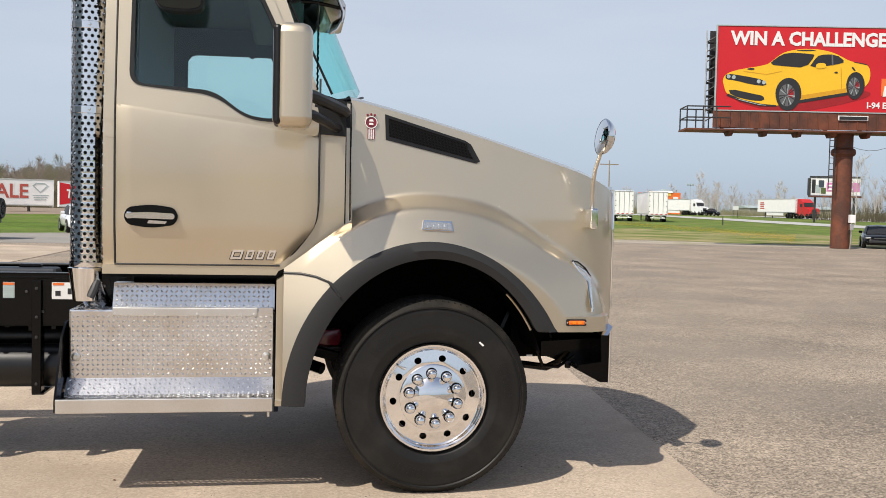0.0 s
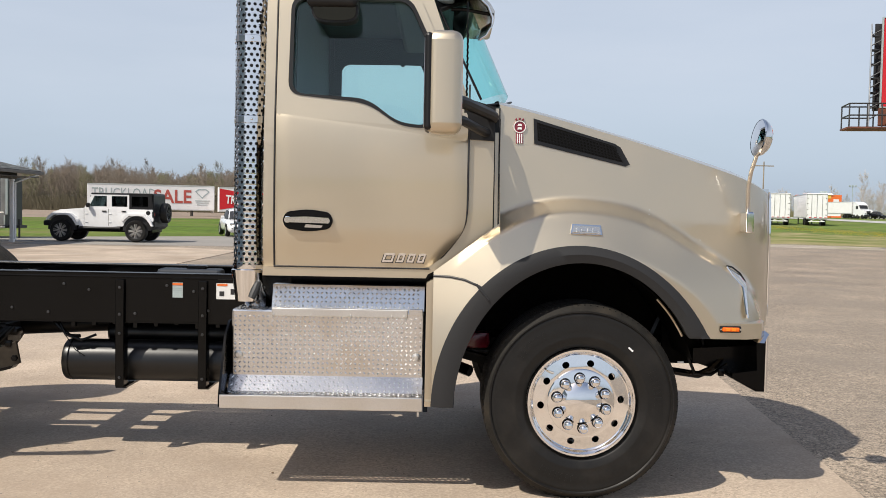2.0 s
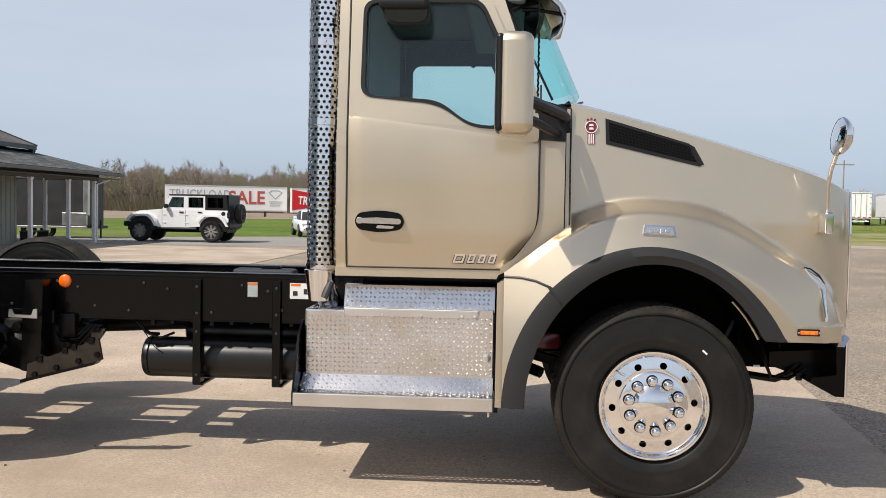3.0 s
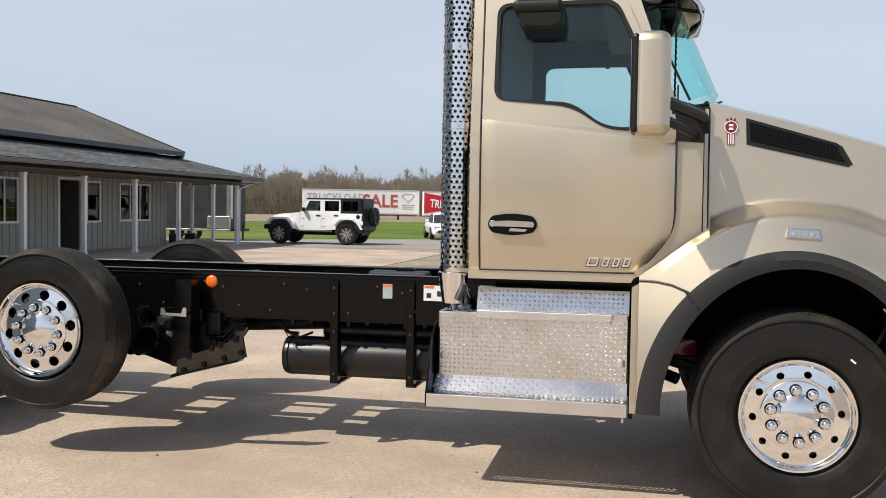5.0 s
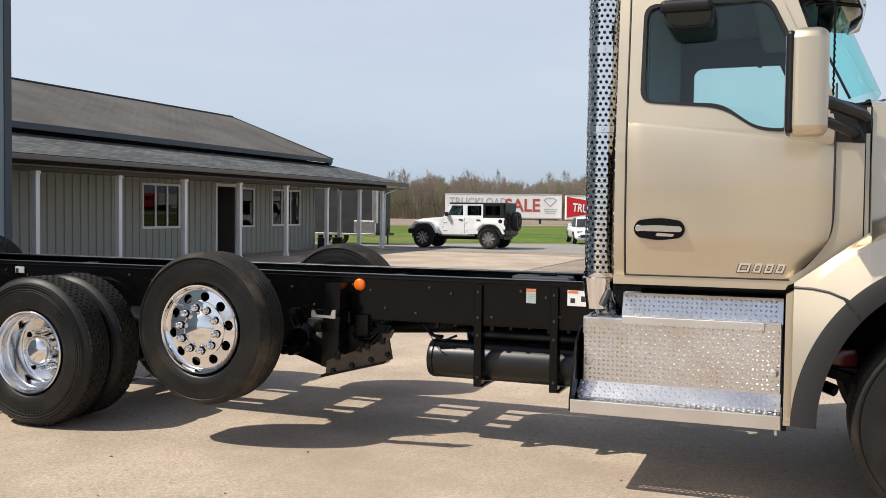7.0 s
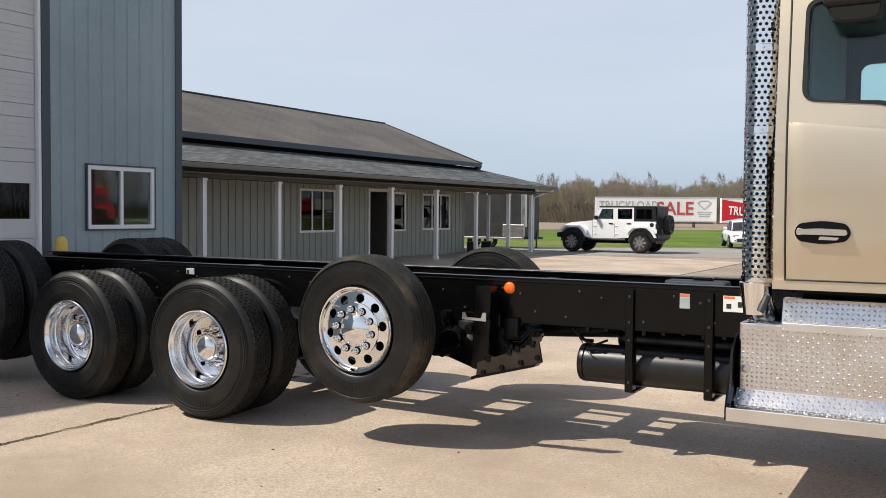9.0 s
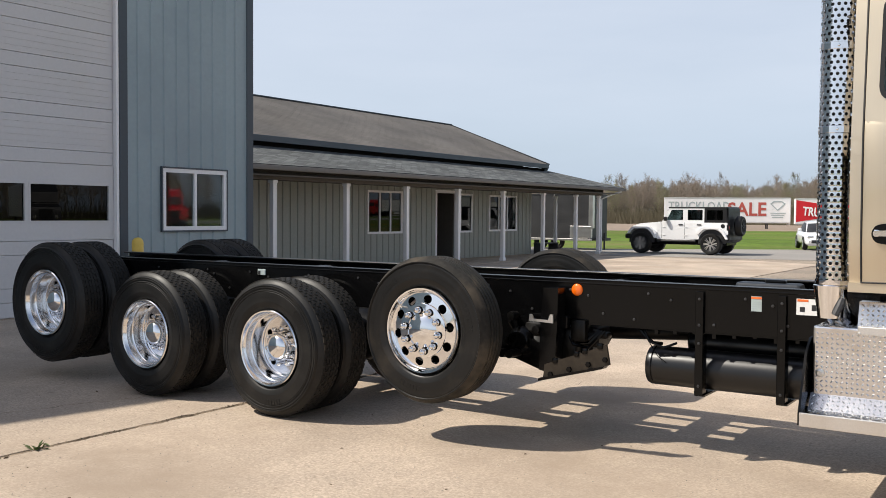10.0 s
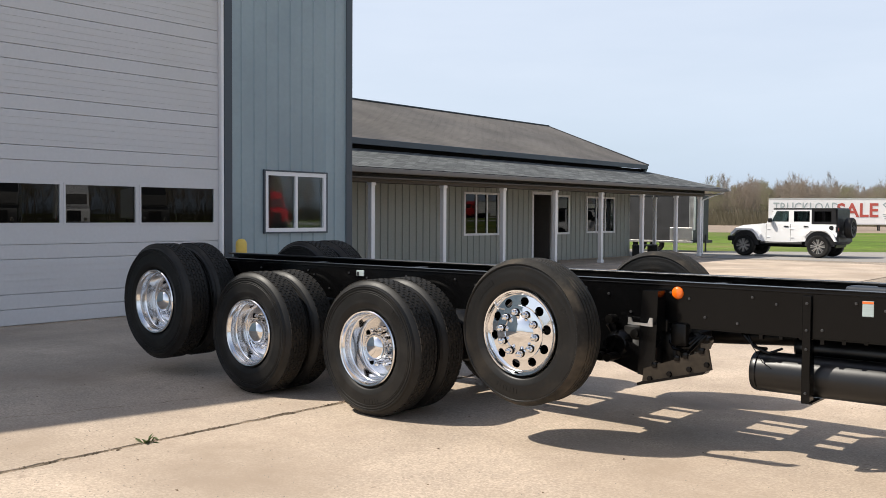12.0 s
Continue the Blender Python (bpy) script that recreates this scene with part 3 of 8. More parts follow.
# the sectional door: panels with recessed joints, and one row of panes
shop_door = under(part("garage_door", solid(SHOP_X - 0.16, SHOP_X - 0.10, D0, D1, 0, DH), DOOR_WHITE, shop, "white sectional shop door with a row of panes"), shop)
lines = sorted([0.243 + 0.708 * k for k in range(8) if k != 2] + [0.455 + 0.708 * k for k in range(8) if k != 2])
lines = [0.015] + [q for q in lines if q < DH - 0.1] + [DH]
for a, b in zip(lines, lines[1:]):
    if a < 1.6 < b:
        continue
    p = part("panel", solid(SHOP_X - 0.10, SHOP_X - 0.055, D0 + 0.004, D1 - 0.004, a + 0.002, b - 0.002, r=0.01, seg=2), DOOR_WHITE, shop_door)
    if b - a > 0.3:
        for k in (1, 2, 3, 4):
            zz = a + (b - a) * k / 5
            part("panel_bead", solid(SHOP_X - 0.056, SHOP_X - 0.049, D0 + 0.01, D1 - 0.01, zz - 0.005, zz + 0.005), DOOR_WHITE, shop_door)
wz0, wz1 = 1.472, 2.036
panes = [(8.3, 9.69), (7.04, 8.2), (5.8, 6.95), (4.82, 5.7)]
za, zb = 1.163 + 0.004, 2.367 - 0.004
part("window_rail", sheet([(D0 + 0.004, za), (D1 - 0.004, za), (D1 - 0.004, zb), (D0 + 0.004, zb)], [[(a, wz0), (b, wz0), (b, wz1), (a, wz1)] for a, b in panes], SHOP_X - 0.10, SHOP_X - 0.05, "x"), DOOR_WHITE, shop_door)
for a, b in panes:
    part("pane", solid(SHOP_X - 0.085, SHOP_X - 0.078, a, b, wz0, wz1), DARK_GLASS, shop_door)
    part("pane_frame", sheet([(a - 0.03, wz0 - 0.03), (b + 0.03, wz0 - 0.03), (b + 0.03, wz1 + 0.03), (a - 0.03, wz1 + 0.03)], [[(a, wz0), (b, wz0), (b, wz1), (a, wz1)]], SHOP_X - 0.05, SHOP_X - 0.044, "x"), DOOR_WHITE, shop_door)

bollard = part("bollard", lathe([(0, 1.2), (0.05, 1.19), (0.085, 1.15), (0.095, 1.1), (0.095, 0)], 24, "z"), YELLOW)
bollard.location = (-12.75, 9.95, 0)
tagged(bollard, "yellow steel bollard beside the shop door", "bollard")

# ---- the office: low building with a deep white-posted porch ----
OX, OY0, OY1 = -18.6, 6.0, 34.24
office = empty("office_building", "low grey-sided office with a shingled porch roof on white posts", "building", (OX, 20, 0))
holes = [(23.34, 25.21, 0.97, 2.37), (27.25, 28.55, 0, 2.39), (28.75, 29.6, 0.95, 2.38), (30.81, 32.96, 0.97, 2.37)]
under(ribbed_wall(office, OX, OY0, OY1, 3.5, 0.31, holes, SIDING_GREY, depth=0.03), office)
under(part("end_wall", prism([(OX - 0.12, 0), (OX - 0.12, 3.5), (-23.1, 5.45), (-27.6, 3.5), (-27.6, 0)], OY1 - 0.14, OY1 - 0.01, "y"), SIDING_GREY, office), office)
under(part("end_wall", prism([(OX - 0.12, 0), (OX - 0.12, 3.5), (-23.1, 5.45), (-27.6, 3.5), (-27.6, 0)], OY0, OY0 + 0.12, "y"), SIDING_GREY, office), office)
under(part("back_wall", solid(-27.7, -27.6, OY0, OY1, 0, 3.5), SIDING_GREY, office), office)
under(part("inner_floor", solid(-27.6, OX - 0.13, OY0 + 0.2, OY1 - 0.2, -0.05, 0.05), INSIDE, office), office)
under(part("inner_wall", solid(-21.6, -21.5, OY0 + 0.2, OY1 - 0.2, 0.05, 3.3), INSIDE, office), office)
for a, b in ((23.34, 25.21), (30.81, 32.96)):
    under(window(office, OX, a, b, 0.97, 2.37, 3, WHITE, DARK_GLASS, 0.07), office)
under(window(office, OX, 28.75, 29.6, 0.95, 2.38, 1, WHITE, DARK_GLASS, 0.07), office)
under(part("door_frame", sheet([(27.17, 0), (28.63, 0), (28.63, 2.47), (27.17, 2.47)], [[(27.27, 0.02), (28.53, 0.02), (28.53, 2.37), (27.27, 2.37)]], OX - 0.1, OX + 0.03, "x"), WHITE, office), office)
under(part("open_door", solid(OX - 1.25, OX - 0.1, 28.46, 28.51, 0.06, 2.36), PORCH_DARK, office), office)


def slope(name, corners, thick, mat, parent):
    """A roof plane: a slab between four (or three) corners."""
    bm = bmesh.new()
    lo = [bm.verts.new(c) for c in corners]
    hi = [bm.verts.new((c[0], c[1], c[2] + thick)) for c in corners]
    bm.faces.new(lo[::-1])
    bm.faces.new(hi)
    for k in range(len(lo)):
        j = (k + 1) % len(lo)
        bm.faces.new((lo[k], lo[j], hi[j], hi[k]))
    return under(part(name, bm, mat, parent), parent)


EX, RX, RZ, EZ = -18.15, -23.1, 5.54, 3.66
RY0, RY1 = 8.0, 34.75
slope("roof", [(EX, RY0, EZ), (EX, RY1, EZ), (RX, RY1 + 0.15, RZ), (RX, RY0, RZ)], 0.06, SHINGLE, office)
slope("roof", [(2 * RX - EX, RY0, EZ), (2 * RX - EX, RY1, EZ), (RX, RY1 + 0.15, RZ), (RX, RY0, RZ)], 0.06, SHINGLE, office)
under(part("ridge_cap", solid(RX - 0.12, RX + 0.12, RY0, RY1 + 0.17, RZ + 0.03, RZ + 0.08, r=0.02), TRIM_DARK, office), office)
under(part("drip_edge", prism([(EX + 0.02, EZ + 0.03), (EX + 0.02, EZ + 0.085), (RX, RZ + 0.085), (RX, RZ + 0.03)], RY1 + 0.06, RY1 + 0.17, "y"), PRINT_BLACK, office), office)
under(part("fascia", solid(EX - 0.02, EX + 0.05, RY0, RY1 + 0.05, EZ - 0.12, EZ + 0.055, r=0.006, seg=1), TRIM_DARK, office), office)
under(part("rake_board", prism([(EX, EZ - 0.2), (EX, EZ + 0.02), (RX, RZ + 0.02), (RX, RZ - 0.2)], RY1 - 0.02, RY1 + 0.06, "y"), TRIM_DARK, office), office)
# black strip stands in for the shadow below the eave
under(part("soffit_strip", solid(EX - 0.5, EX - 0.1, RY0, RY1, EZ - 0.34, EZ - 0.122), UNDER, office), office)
under(part("eave_return", solid(EX - 0.6, EX - 0.02, RY1 - 0.12, RY1 + 0.04, EZ - 0.34, EZ - 0.125), TRIM_DARK, office), office)
PX, PZ, PT, PYE = -16.0, 2.74, 3.40, 37.7
slope("porch_roof", [(PX, RY0, PZ), (PX, PYE, PZ), (-18.3, 35.3, PT), (-18.3, RY0, PT)], 0.05, SHINGLE_GREY, office)
slope("porch_roof", [(PX, PYE, PZ), (-25.0, PYE, PZ), (-25.0, 35.3, PT), (-18.3, 35.3, PT)], 0.05, SHINGLE_GREY, office)
under(part("gutter", solid(PX - 0.03, PX + 0.08, RY0, PYE + 0.06, PZ - 0.09, PZ + 0.025, r=0.015), SOFFIT, office, "tan gutter along the porch eave"), office)
under(part("porch_soffit", solid(OX + 0.02, PX - 0.05, RY0, PYE - 0.1, PZ - 0.22, PZ - 0.19), PORCH_DARK, office), office)
under(part("porch_beam", solid(-16.62, -16.38, RY0, 36.42, 2.44, 2.725), PORCH_DARK, office), office)
under(part("porch_floor", solid(OX + 0.03, -16.1, RY0, 37.3, -0.03, 0.012, r=0.004, seg=1), CONCRETE, office), office)
post_me = None
for y in (8.6, 11.43, 14.25, 16.97, 19.8, 22.58, 25.41, 28.3, 31.27, 34.06, 36.22):
    if post_me is None:
        bm = solid(-0.065, 0.065, -0.065, 0.065, 0.012, 2.44, r=0.01)
        join(bm, solid(-0.085, 0.085, -0.085, 0.085, 2.36, 2.438, r=0.008))
        join(bm, solid(-0.085, 0.085, -0.085, 0.085, 0.0125, 0.12, r=0.008))
        post_me = part("post", bm, WHITE, office, "white-painted square porch post")
        o = post_me
    else:
        o = share("post", post_me, Matrix.Identity(4), office)
    o.location = (-16.5 - OX, y - 20, 0)
for x in (-18.5, -20.9):
    o = share("post", post_me, Matrix.Identity(4), office)
    o.location = (x - OX, 36.22 - 20, 0)
under(part("downspout", tube([(PX - 0.05, PYE - 0.15, PZ - 0.1), (-16.25, 37.0, 2.5), (-16.45, 36.4, 2.3), (-16.45, 36.4, 0.1)], 0.04, 8), WHITE, office), office)

# dark parked cargo trailer with white corners beyond the porch
cargo = empty("cargo_trailer", "dark grey enclosed trailer with pale corner trim, parked behind the porch", "trailer", (-20.0, 40.2, 0))
part("body", solid(-2.4, 1.25, 0, 2.0, 0.42, 2.62, r=0.04), STEEL_DARK, cargo)
part("corner_post", solid(1.2, 1.42, -0.02, 0.2, 1.0, 2.62, r=0.02), SATIN, cargo)
part("roof_trim", solid(-2.4, 1.46, -0.02, 0.1, 2.58, 2.65, r=0.01), STEEL_DARK, cargo)
part("divider", solid(-0.62, -0.56, -0.025, 0.02, 0.45, 2.6), SATIN, cargo)
part("lower_trim", solid(-2.4, 1.35, -0.02, 0.1, 0.42, 0.52, r=0.02), SATIN, cargo, "bright lower edge trim")
part("stone_guard", solid(0.25, 1.36, -0.03, 0.1, 0.55, 1.12, r=0.02), SATIN, cargo, "scuffed grey stone guard")
part("hitch_jack", tube([(1.6, 0.9, 0), (1.6, 0.9, 0.8)], 0.045, 8), STEEL_DARK, cargo)
part("drawbar", solid(1.2, 1.75, 0.6, 1.3, 0.42, 0.54), STEEL_DARK, cargo)
for x in (-1.4, -0.5):
    w = part("wheel", lathe([(0.15, 0.05), (0.2, 0.0), (0.32, 0.0), (0.34, 0.04), (0.34, 0.18), (0.15, 0.2)], 20), RUBBER, cargo)
    w.location = (x, 0.1, 0.34)
bench = empty("bench", "dark slatted bench on the porch by the wall", "bench", (-18.2, 34.85, 0.012))
bench.rotation_euler = (0, 0, radians(90))
for k in range(4):
    part("seat_slat", solid(-0.75, 0.75, -0.2 + 0.11 * k, -0.11 + 0.11 * k, 0.42, 0.45), STEEL_DARK, bench)
for x in (-0.65, 0.65):
    part("leg", solid(x - 0.03, x + 0.03, -0.2, 0.24, 0.0, 0.42), STEEL_DARK, bench)

# ---- the hoarding on its single pole ----
bb = empty("billboard", "red advertising billboard with a yellow car on a rusty pole", "billboard", (0.182 * 48, 0.983 * 48, 0))
bb.rotation_euler = (0, 0, radians(-10.5))
BX0, BX1, BZ0, BZ1 = 12.3, 26.9, 6.86, 11.05
face = part("face", solid(BX0, BX1, 0, 0.12, BZ0, BZ1, r=0.02), RED, bb, "red printed sheet")
part("border", sheet([(BX0 - 0.05, BZ0 - 0.05), (BX1 + 0.05, BZ0 - 0.05), (BX1 + 0.05, BZ1 + 0.05), (BX0 - 0.05, BZ1 + 0.05)], [[(BX0, BZ0), (BX1, BZ0), (BX1, BZ1), (BX0, BZ1)]], -0.03, 0.14), SALE_GREY, bb)
part("skirt", solid(BX0 - 0.1, BX1 + 0.1, 0.0, 0.1, 5.95, 6.80, r=0.01), RUST, bb)
for k in range(30):
    part("skirt_rib", solid(BX0 + 0.2 + k * 0.49, BX0 + 0.26 + k * 0.49, -0.04, 0.0, 5.96, 6.79), RUST, bb)
part("catwalk", solid(BX0 - 1.6, BX1 + 1.2, -0.7, 1.0, 5.78, 5.86), RUST, bb)
for k in range(9):
    part("bracket", prism([(-0.6, 5.78), (0.6, 5.78), (0.3, 5.55), (-0.3, 5.55)], BX0 + 0.6 + k * 1.7, BX0 + 0.8 + k * 1.7, "x"), RUST, bb)
for s in (BX0 - 1.55, BX0 - 0.75, BX0 - 0.1):
    part("rail_post", tube([(s, -0.65, 5.86), (s, -0.65, 6.95)], 0.035, 6), STEEL_DARK, bb)
    part("rail_post", tube([(s, 0.9, 5.86), (s, 0.9, 6.95)], 0.035, 6), STEEL_DARK, bb)
for z in (6.4, 6.95):
    part("rail", tube([(BX0 + 0.6, -0.65, z), (BX0 - 1.55, -0.65, z), (BX0 - 1.55, 0.9, z), (BX0 - 0.2, 0.9, z)], 0.035, 6), STEEL_DARK, bb)
for k in range(6):
    part("back_strut", tube([(BX0 - 0.35, 0.6, 6.9 + 0.68 * k), (BX0 - 0.05, 0.6, 6.9 + 0.68 * k)], 0.06, 6), STEEL_DARK, bb)
part("back_face", solid(BX0 - 0.15, BX0 + 14.2, 0.9, 1.0, BZ0 - 0.1, BZ1 - 0.1), STEEL_DARK, bb)
for k in range(9):
    part("lattice_bar", tube([(BX0 - 0.45, 0.35, 6.3 + 0.5 * k), (BX0 - 0.02, 0.35, 6.55 + 0.5 * k)], 0.03, 5), STEEL_DARK, bb)
part("lattice_post", tube([(BX0 - 0.45, 0.35, 5.86), (BX0 - 0.45, 0.35, BZ1 - 0.2)], 0.04, 6), SATIN, bb)
for s in steps(BX0 + 0.4, BX1 - 0.4, 8):
    part("back_post", solid(s - 0.08, s + 0.08, 0.14, 0.3, 5.86, BZ1), STEEL_DARK, bb)
pole = part("pole", lathe([(0.47, 0), (0.46, 3.0), (0.46, 5.8)], 24, "z", (18.97, 0.55, 0)), RUST, bb)
part("collar", lathe([(0.46, 4.66), (0.55, 4.72), (0.6, 4.78), (0.6, 4.96), (0.55, 5.02), (0.46, 5.08)], 24, "z", (18.97, 0.55, 0)), RUST, bb)
part("meter_box", solid(19.17, 19.43, -0.2, 0.1, 1.3, 1.72, r=0.02), WHITE, bb)
part("conduit", tube([(19.25, -0.02, 0), (19.29, -0.02, 0.4), (19.29, -0.02, 1.3)], 0.035, 6), SATIN, bb)
part("switch_box", solid(19.19, 19.37, -0.14, 0.1, 0.95, 1.25, r=0.02), SATIN, bb)
for s in (18.05, 18.33):
    part("ladder_rail", tube([(s, -0.05, 3.0), (s, -0.05, 5.8)], 0.025, 6), STEEL_DARK, bb)
for k in range(10):
    part("rung", tube([(18.05, -0.05, 3.1 + 0.29 * k), (18.33, -0.05, 3.1 + 0.29 * k)], 0.016, 6), STEEL_DARK, bb)
part("service_cable", tube([(18.9 + 0.45 * k, 0.6, 5.4 - 0.75 * math.sin(k * 0.3) + 0.02 * k * k) for k in range(11)], 0.012, 5), SALE_GREY, bb)
STAND = Matrix.Rotation(radians(90), 4, "X")
letters("WIN A CHALLENGE", 0.93, DECAL_WHITE, Matrix.Translation((BX0 + 0.68, -0.02, 10.14)) @ STAND, bb, width=0.93, bold=0.035)
letters("I-94 E", 0.42, DECAL_WHITE, Matrix.Translation((BX0 + 7.5, -0.02, 7.07)) @ STAND, bb, bold=0.012)
part("sponsor_plate", solid(BX0 + 6.1, BX0 + 7.6, -0.08, -0.05, 6.43, 6.67, r=0.01), DECAL_WHITE, bb)
part("sponsor_bar", solid(BX0 + 6.16, BX0 + 7.54, -0.1, -0.078, 6.47, 6.63), PRINT_BLACK, bb)
part("shop_mark", solid(BX0 + 8.2, BX0 + 8.9, -0.02, 0.0, 7.7, 8.55), ORANGE, bb)
part("shop_mark_bag", prism([(BX0 + 8.28, 7.66), (BX0 + 8.8, 7.7), (BX0 + 8.82, 8.2), (BX0 + 8.36, 8.2)], -0.03, -0.005), DECAL_WHITE, bb)


def poster(name, pts, y, mat):
    """A flat printed shape on the sheet; points run from 0 to 1 across the printed car."""
    return part(name, prism([(BX0 + 0.3 + 7.35 * u, 7.05 + 2.95 * v) for u, v in pts], -0.012 * y - 0.006, -0.012 * y + 0.002), mat, bb)


def soft(pts, k=4):
    """Smooths a closed outline by cutting its corners."""
    for _ in range(k):
        pts = [q for p, n in zip(pts, pts[1:] + pts[:1]) for q in ((p[0] * 0.75 + n[0] * 0.25, p[1] * 0.75 + n[1] * 0.25), (p[0] * 0.25 + n[0] * 0.75, p[1] * 0.25 + n[1] * 0.75))]
    return pts


PRINT_SHADE = material("printed_dark_red", (0.3, 0.008, 0.012), 0.5, 0, 0.1, 4)
PRINT_AMBER = material("printed_deep_yellow", (0.6, 0.3, 0.012), 0.5, 0, 0.1, 8)
PRINT_GREY = material("printed_grey", (0.12, 0.12, 0.125), 0.5, 0, 0.15, 10)
def disc(cu, cv, ru, rv, k=24):
    return [(cu + ru * math.cos(2 * math.pi * q / k), cv + rv * math.sin(2 * math.pi * q / k)) for q in range(k)]


poster("printed_shadow", soft([(0.02, 0.14), (0.3, -0.06), (0.52, -0.1), (0.98, 0.16), (1.02, 0.3), (0.8, 0.3), (0.4, 0.14)], 2), 0.4, PRINT_SHADE)
poster("printed_car", soft([(0.03, 0.2), (0.01, 0.34), (0.0, 0.46), (0.03, 0.56), (0.12, 0.63), (0.29, 0.7), (0.33, 0.77), (0.39, 0.9), (0.45, 0.96), (0.57, 0.995), (0.68, 0.975), (0.77, 0.91), (0.86, 0.785), (0.95, 0.765), (0.99, 0.7), (1.0, 0.55), (0.985, 0.42), (0.95, 0.34), (0.86, 0.25), (0.52, 0.1), (0.37, 0.01), (0.26, 0.03), (0.13, 0.1)], 2), 1, CAR_YELLOW)
poster("printed_lower_shade", [(0.53, 0.11), (0.53, 0.2), (0.84, 0.34), (0.84, 0.25)], 1.5, PRINT_AMBER)
poster("printed_bonnet_line", [(0.14, 0.585), (0.3, 0.54), (0.4, 0.6), (0.4, 0.61), (0.3, 0.555), (0.14, 0.6)], 1.6, PRINT_AMBER)
poster("printed_windscreen", soft([(0.31, 0.715), (0.36, 0.83), (0.43, 0.925), (0.6, 0.905), (0.62, 0.88), (0.56, 0.67), (0.42, 0.69)], 1), 2, PRINT_BLACK)
poster("printed_side_window", soft([(0.58, 0.665), (0.62, 0.82), (0.65, 0.895), (0.76, 0.905), (0.83, 0.78), (0.76, 0.73)], 1), 2, PRINT_BLACK)
poster("printed_pillar", [(0.735, 0.72), (0.745, 0.725), (0.74, 0.9), (0.73, 0.9)], 2.5, PRINT_GREY)
poster("printed_roof_panel", soft([(0.47, 0.955), (0.57, 0.98), (0.64, 0.965), (0.57, 0.95)], 1), 2, PRINT_BLACK)
poster("printed_grille", soft([(0.02, 0.45), (0.02, 0.55), (0.13, 0.52), (0.29, 0.45), (0.3, 0.35), (0.2, 0.37), (0.08, 0.44)], 1), 2, PRINT_BLACK)
poster("printed_air_dam", soft([(0.04, 0.3), (0.22, 0.21), (0.28, 0.185), (0.29, 0.1), (0.2, 0.1), (0.06, 0.18)], 1), 2, PRINT_BLACK)
poster("printed_splitter", [(0.03, 0.18), (0.13, 0.085), (0.26, 0.01), (0.37, 0.005), (0.37, 0.03), (0.27, 0.045), (0.13, 0.12), (0.04, 0.21)], 2, PRINT_BLACK)
poster("printed_splitter_edge", [(0.08, 0.135), (0.13, 0.1), (0.25, 0.03), (0.3, 0.02), (0.3, 0.028), (0.25, 0.04), (0.13, 0.112)], 2.4, SALE_GREY)
poster("printed_sill", [(0.52, 0.07), (0.52, 0.12), (0.85, 0.27), (0.85, 0.22)], 2, PRINT_BLACK)
poster("printed_scoop", soft([(0.155, 0.63), (0.19, 0.655), (0.22, 0.64), (0.2, 0.61)], 1), 2, PRINT_BLACK)
poster("printed_mirror", soft([(0.625, 0.66), (0.63, 0.75), (0.69, 0.76), (0.7, 0.68), (0.66, 0.66)], 2), 3, CAR_YELLOW)
poster("printed_door_line", [(0.805, 0.3), (0.81, 0.3), (0.8, 0.68), (0.795, 0.68)], 2, PRINT_AMBER)
poster("printed_vent", soft([(0.865, 0.7), (0.88, 0.7), (0.9, 0.63), (0.885, 0.63)], 1), 2, PRINT_BLACK)
poster("printed_spoiler", soft([(0.86, 0.785), (0.95, 0.765), (0.99, 0.72), (0.96, 0.74)], 1), 2, PRINT_BLACK)
poster("printed_door_handle", disc(0.765, 0.6, 0.012, 0.015, 12), 3, PRINT_BLACK)
for u, v in ((0.04, 0.5), (0.075, 0.49), (0.245, 0.425), (0.28, 0.41)):
    poster("printed_lamp", disc(u, v, 0.013, 0.035, 12), 3, SALE_GREY)
for cu, cv, ru, rv in ((0.445, 0.2, 0.082, 0.255), (0.895, 0.365, 0.058, 0.21)):
    poster("printed_arch", disc(cu + 0.004, cv + 0.03, ru * 1.07, rv * 1.04), 2.4, PRINT_BLACK)
    poster("printed_tyre", disc(cu, cv, ru * 0.97, rv), 3, PRINT_BLACK)
    poster("printed_rim", disc(cu - 0.006, cv, ru * 0.66, rv * 0.74), 3.4, PRINT_GREY)
    poster("printed_brake", disc(cu + ru * 0.25, cv + rv * 0.12, ru * 0.22, rv * 0.3), 3.5, PRINT_SHADE)
    for q in range(14):
        a = q * math.pi / 7 + (0.08 if q % 2 else -0.08)
        poster("printed_spoke", [(cu - 0.006 + ru * 0.64 * math.cos(a + d), cv + rv * 0.72 * math.sin(a + d)) for d in (-0.06, 0.06)] + [(cu - 0.006, cv)], 4, SALE_GREY if q % 3 == 0 else PRINT_BLACK)


def polar(az, d):
    return (-d * math.sin(radians(az)), d * math.cos(radians(az)))


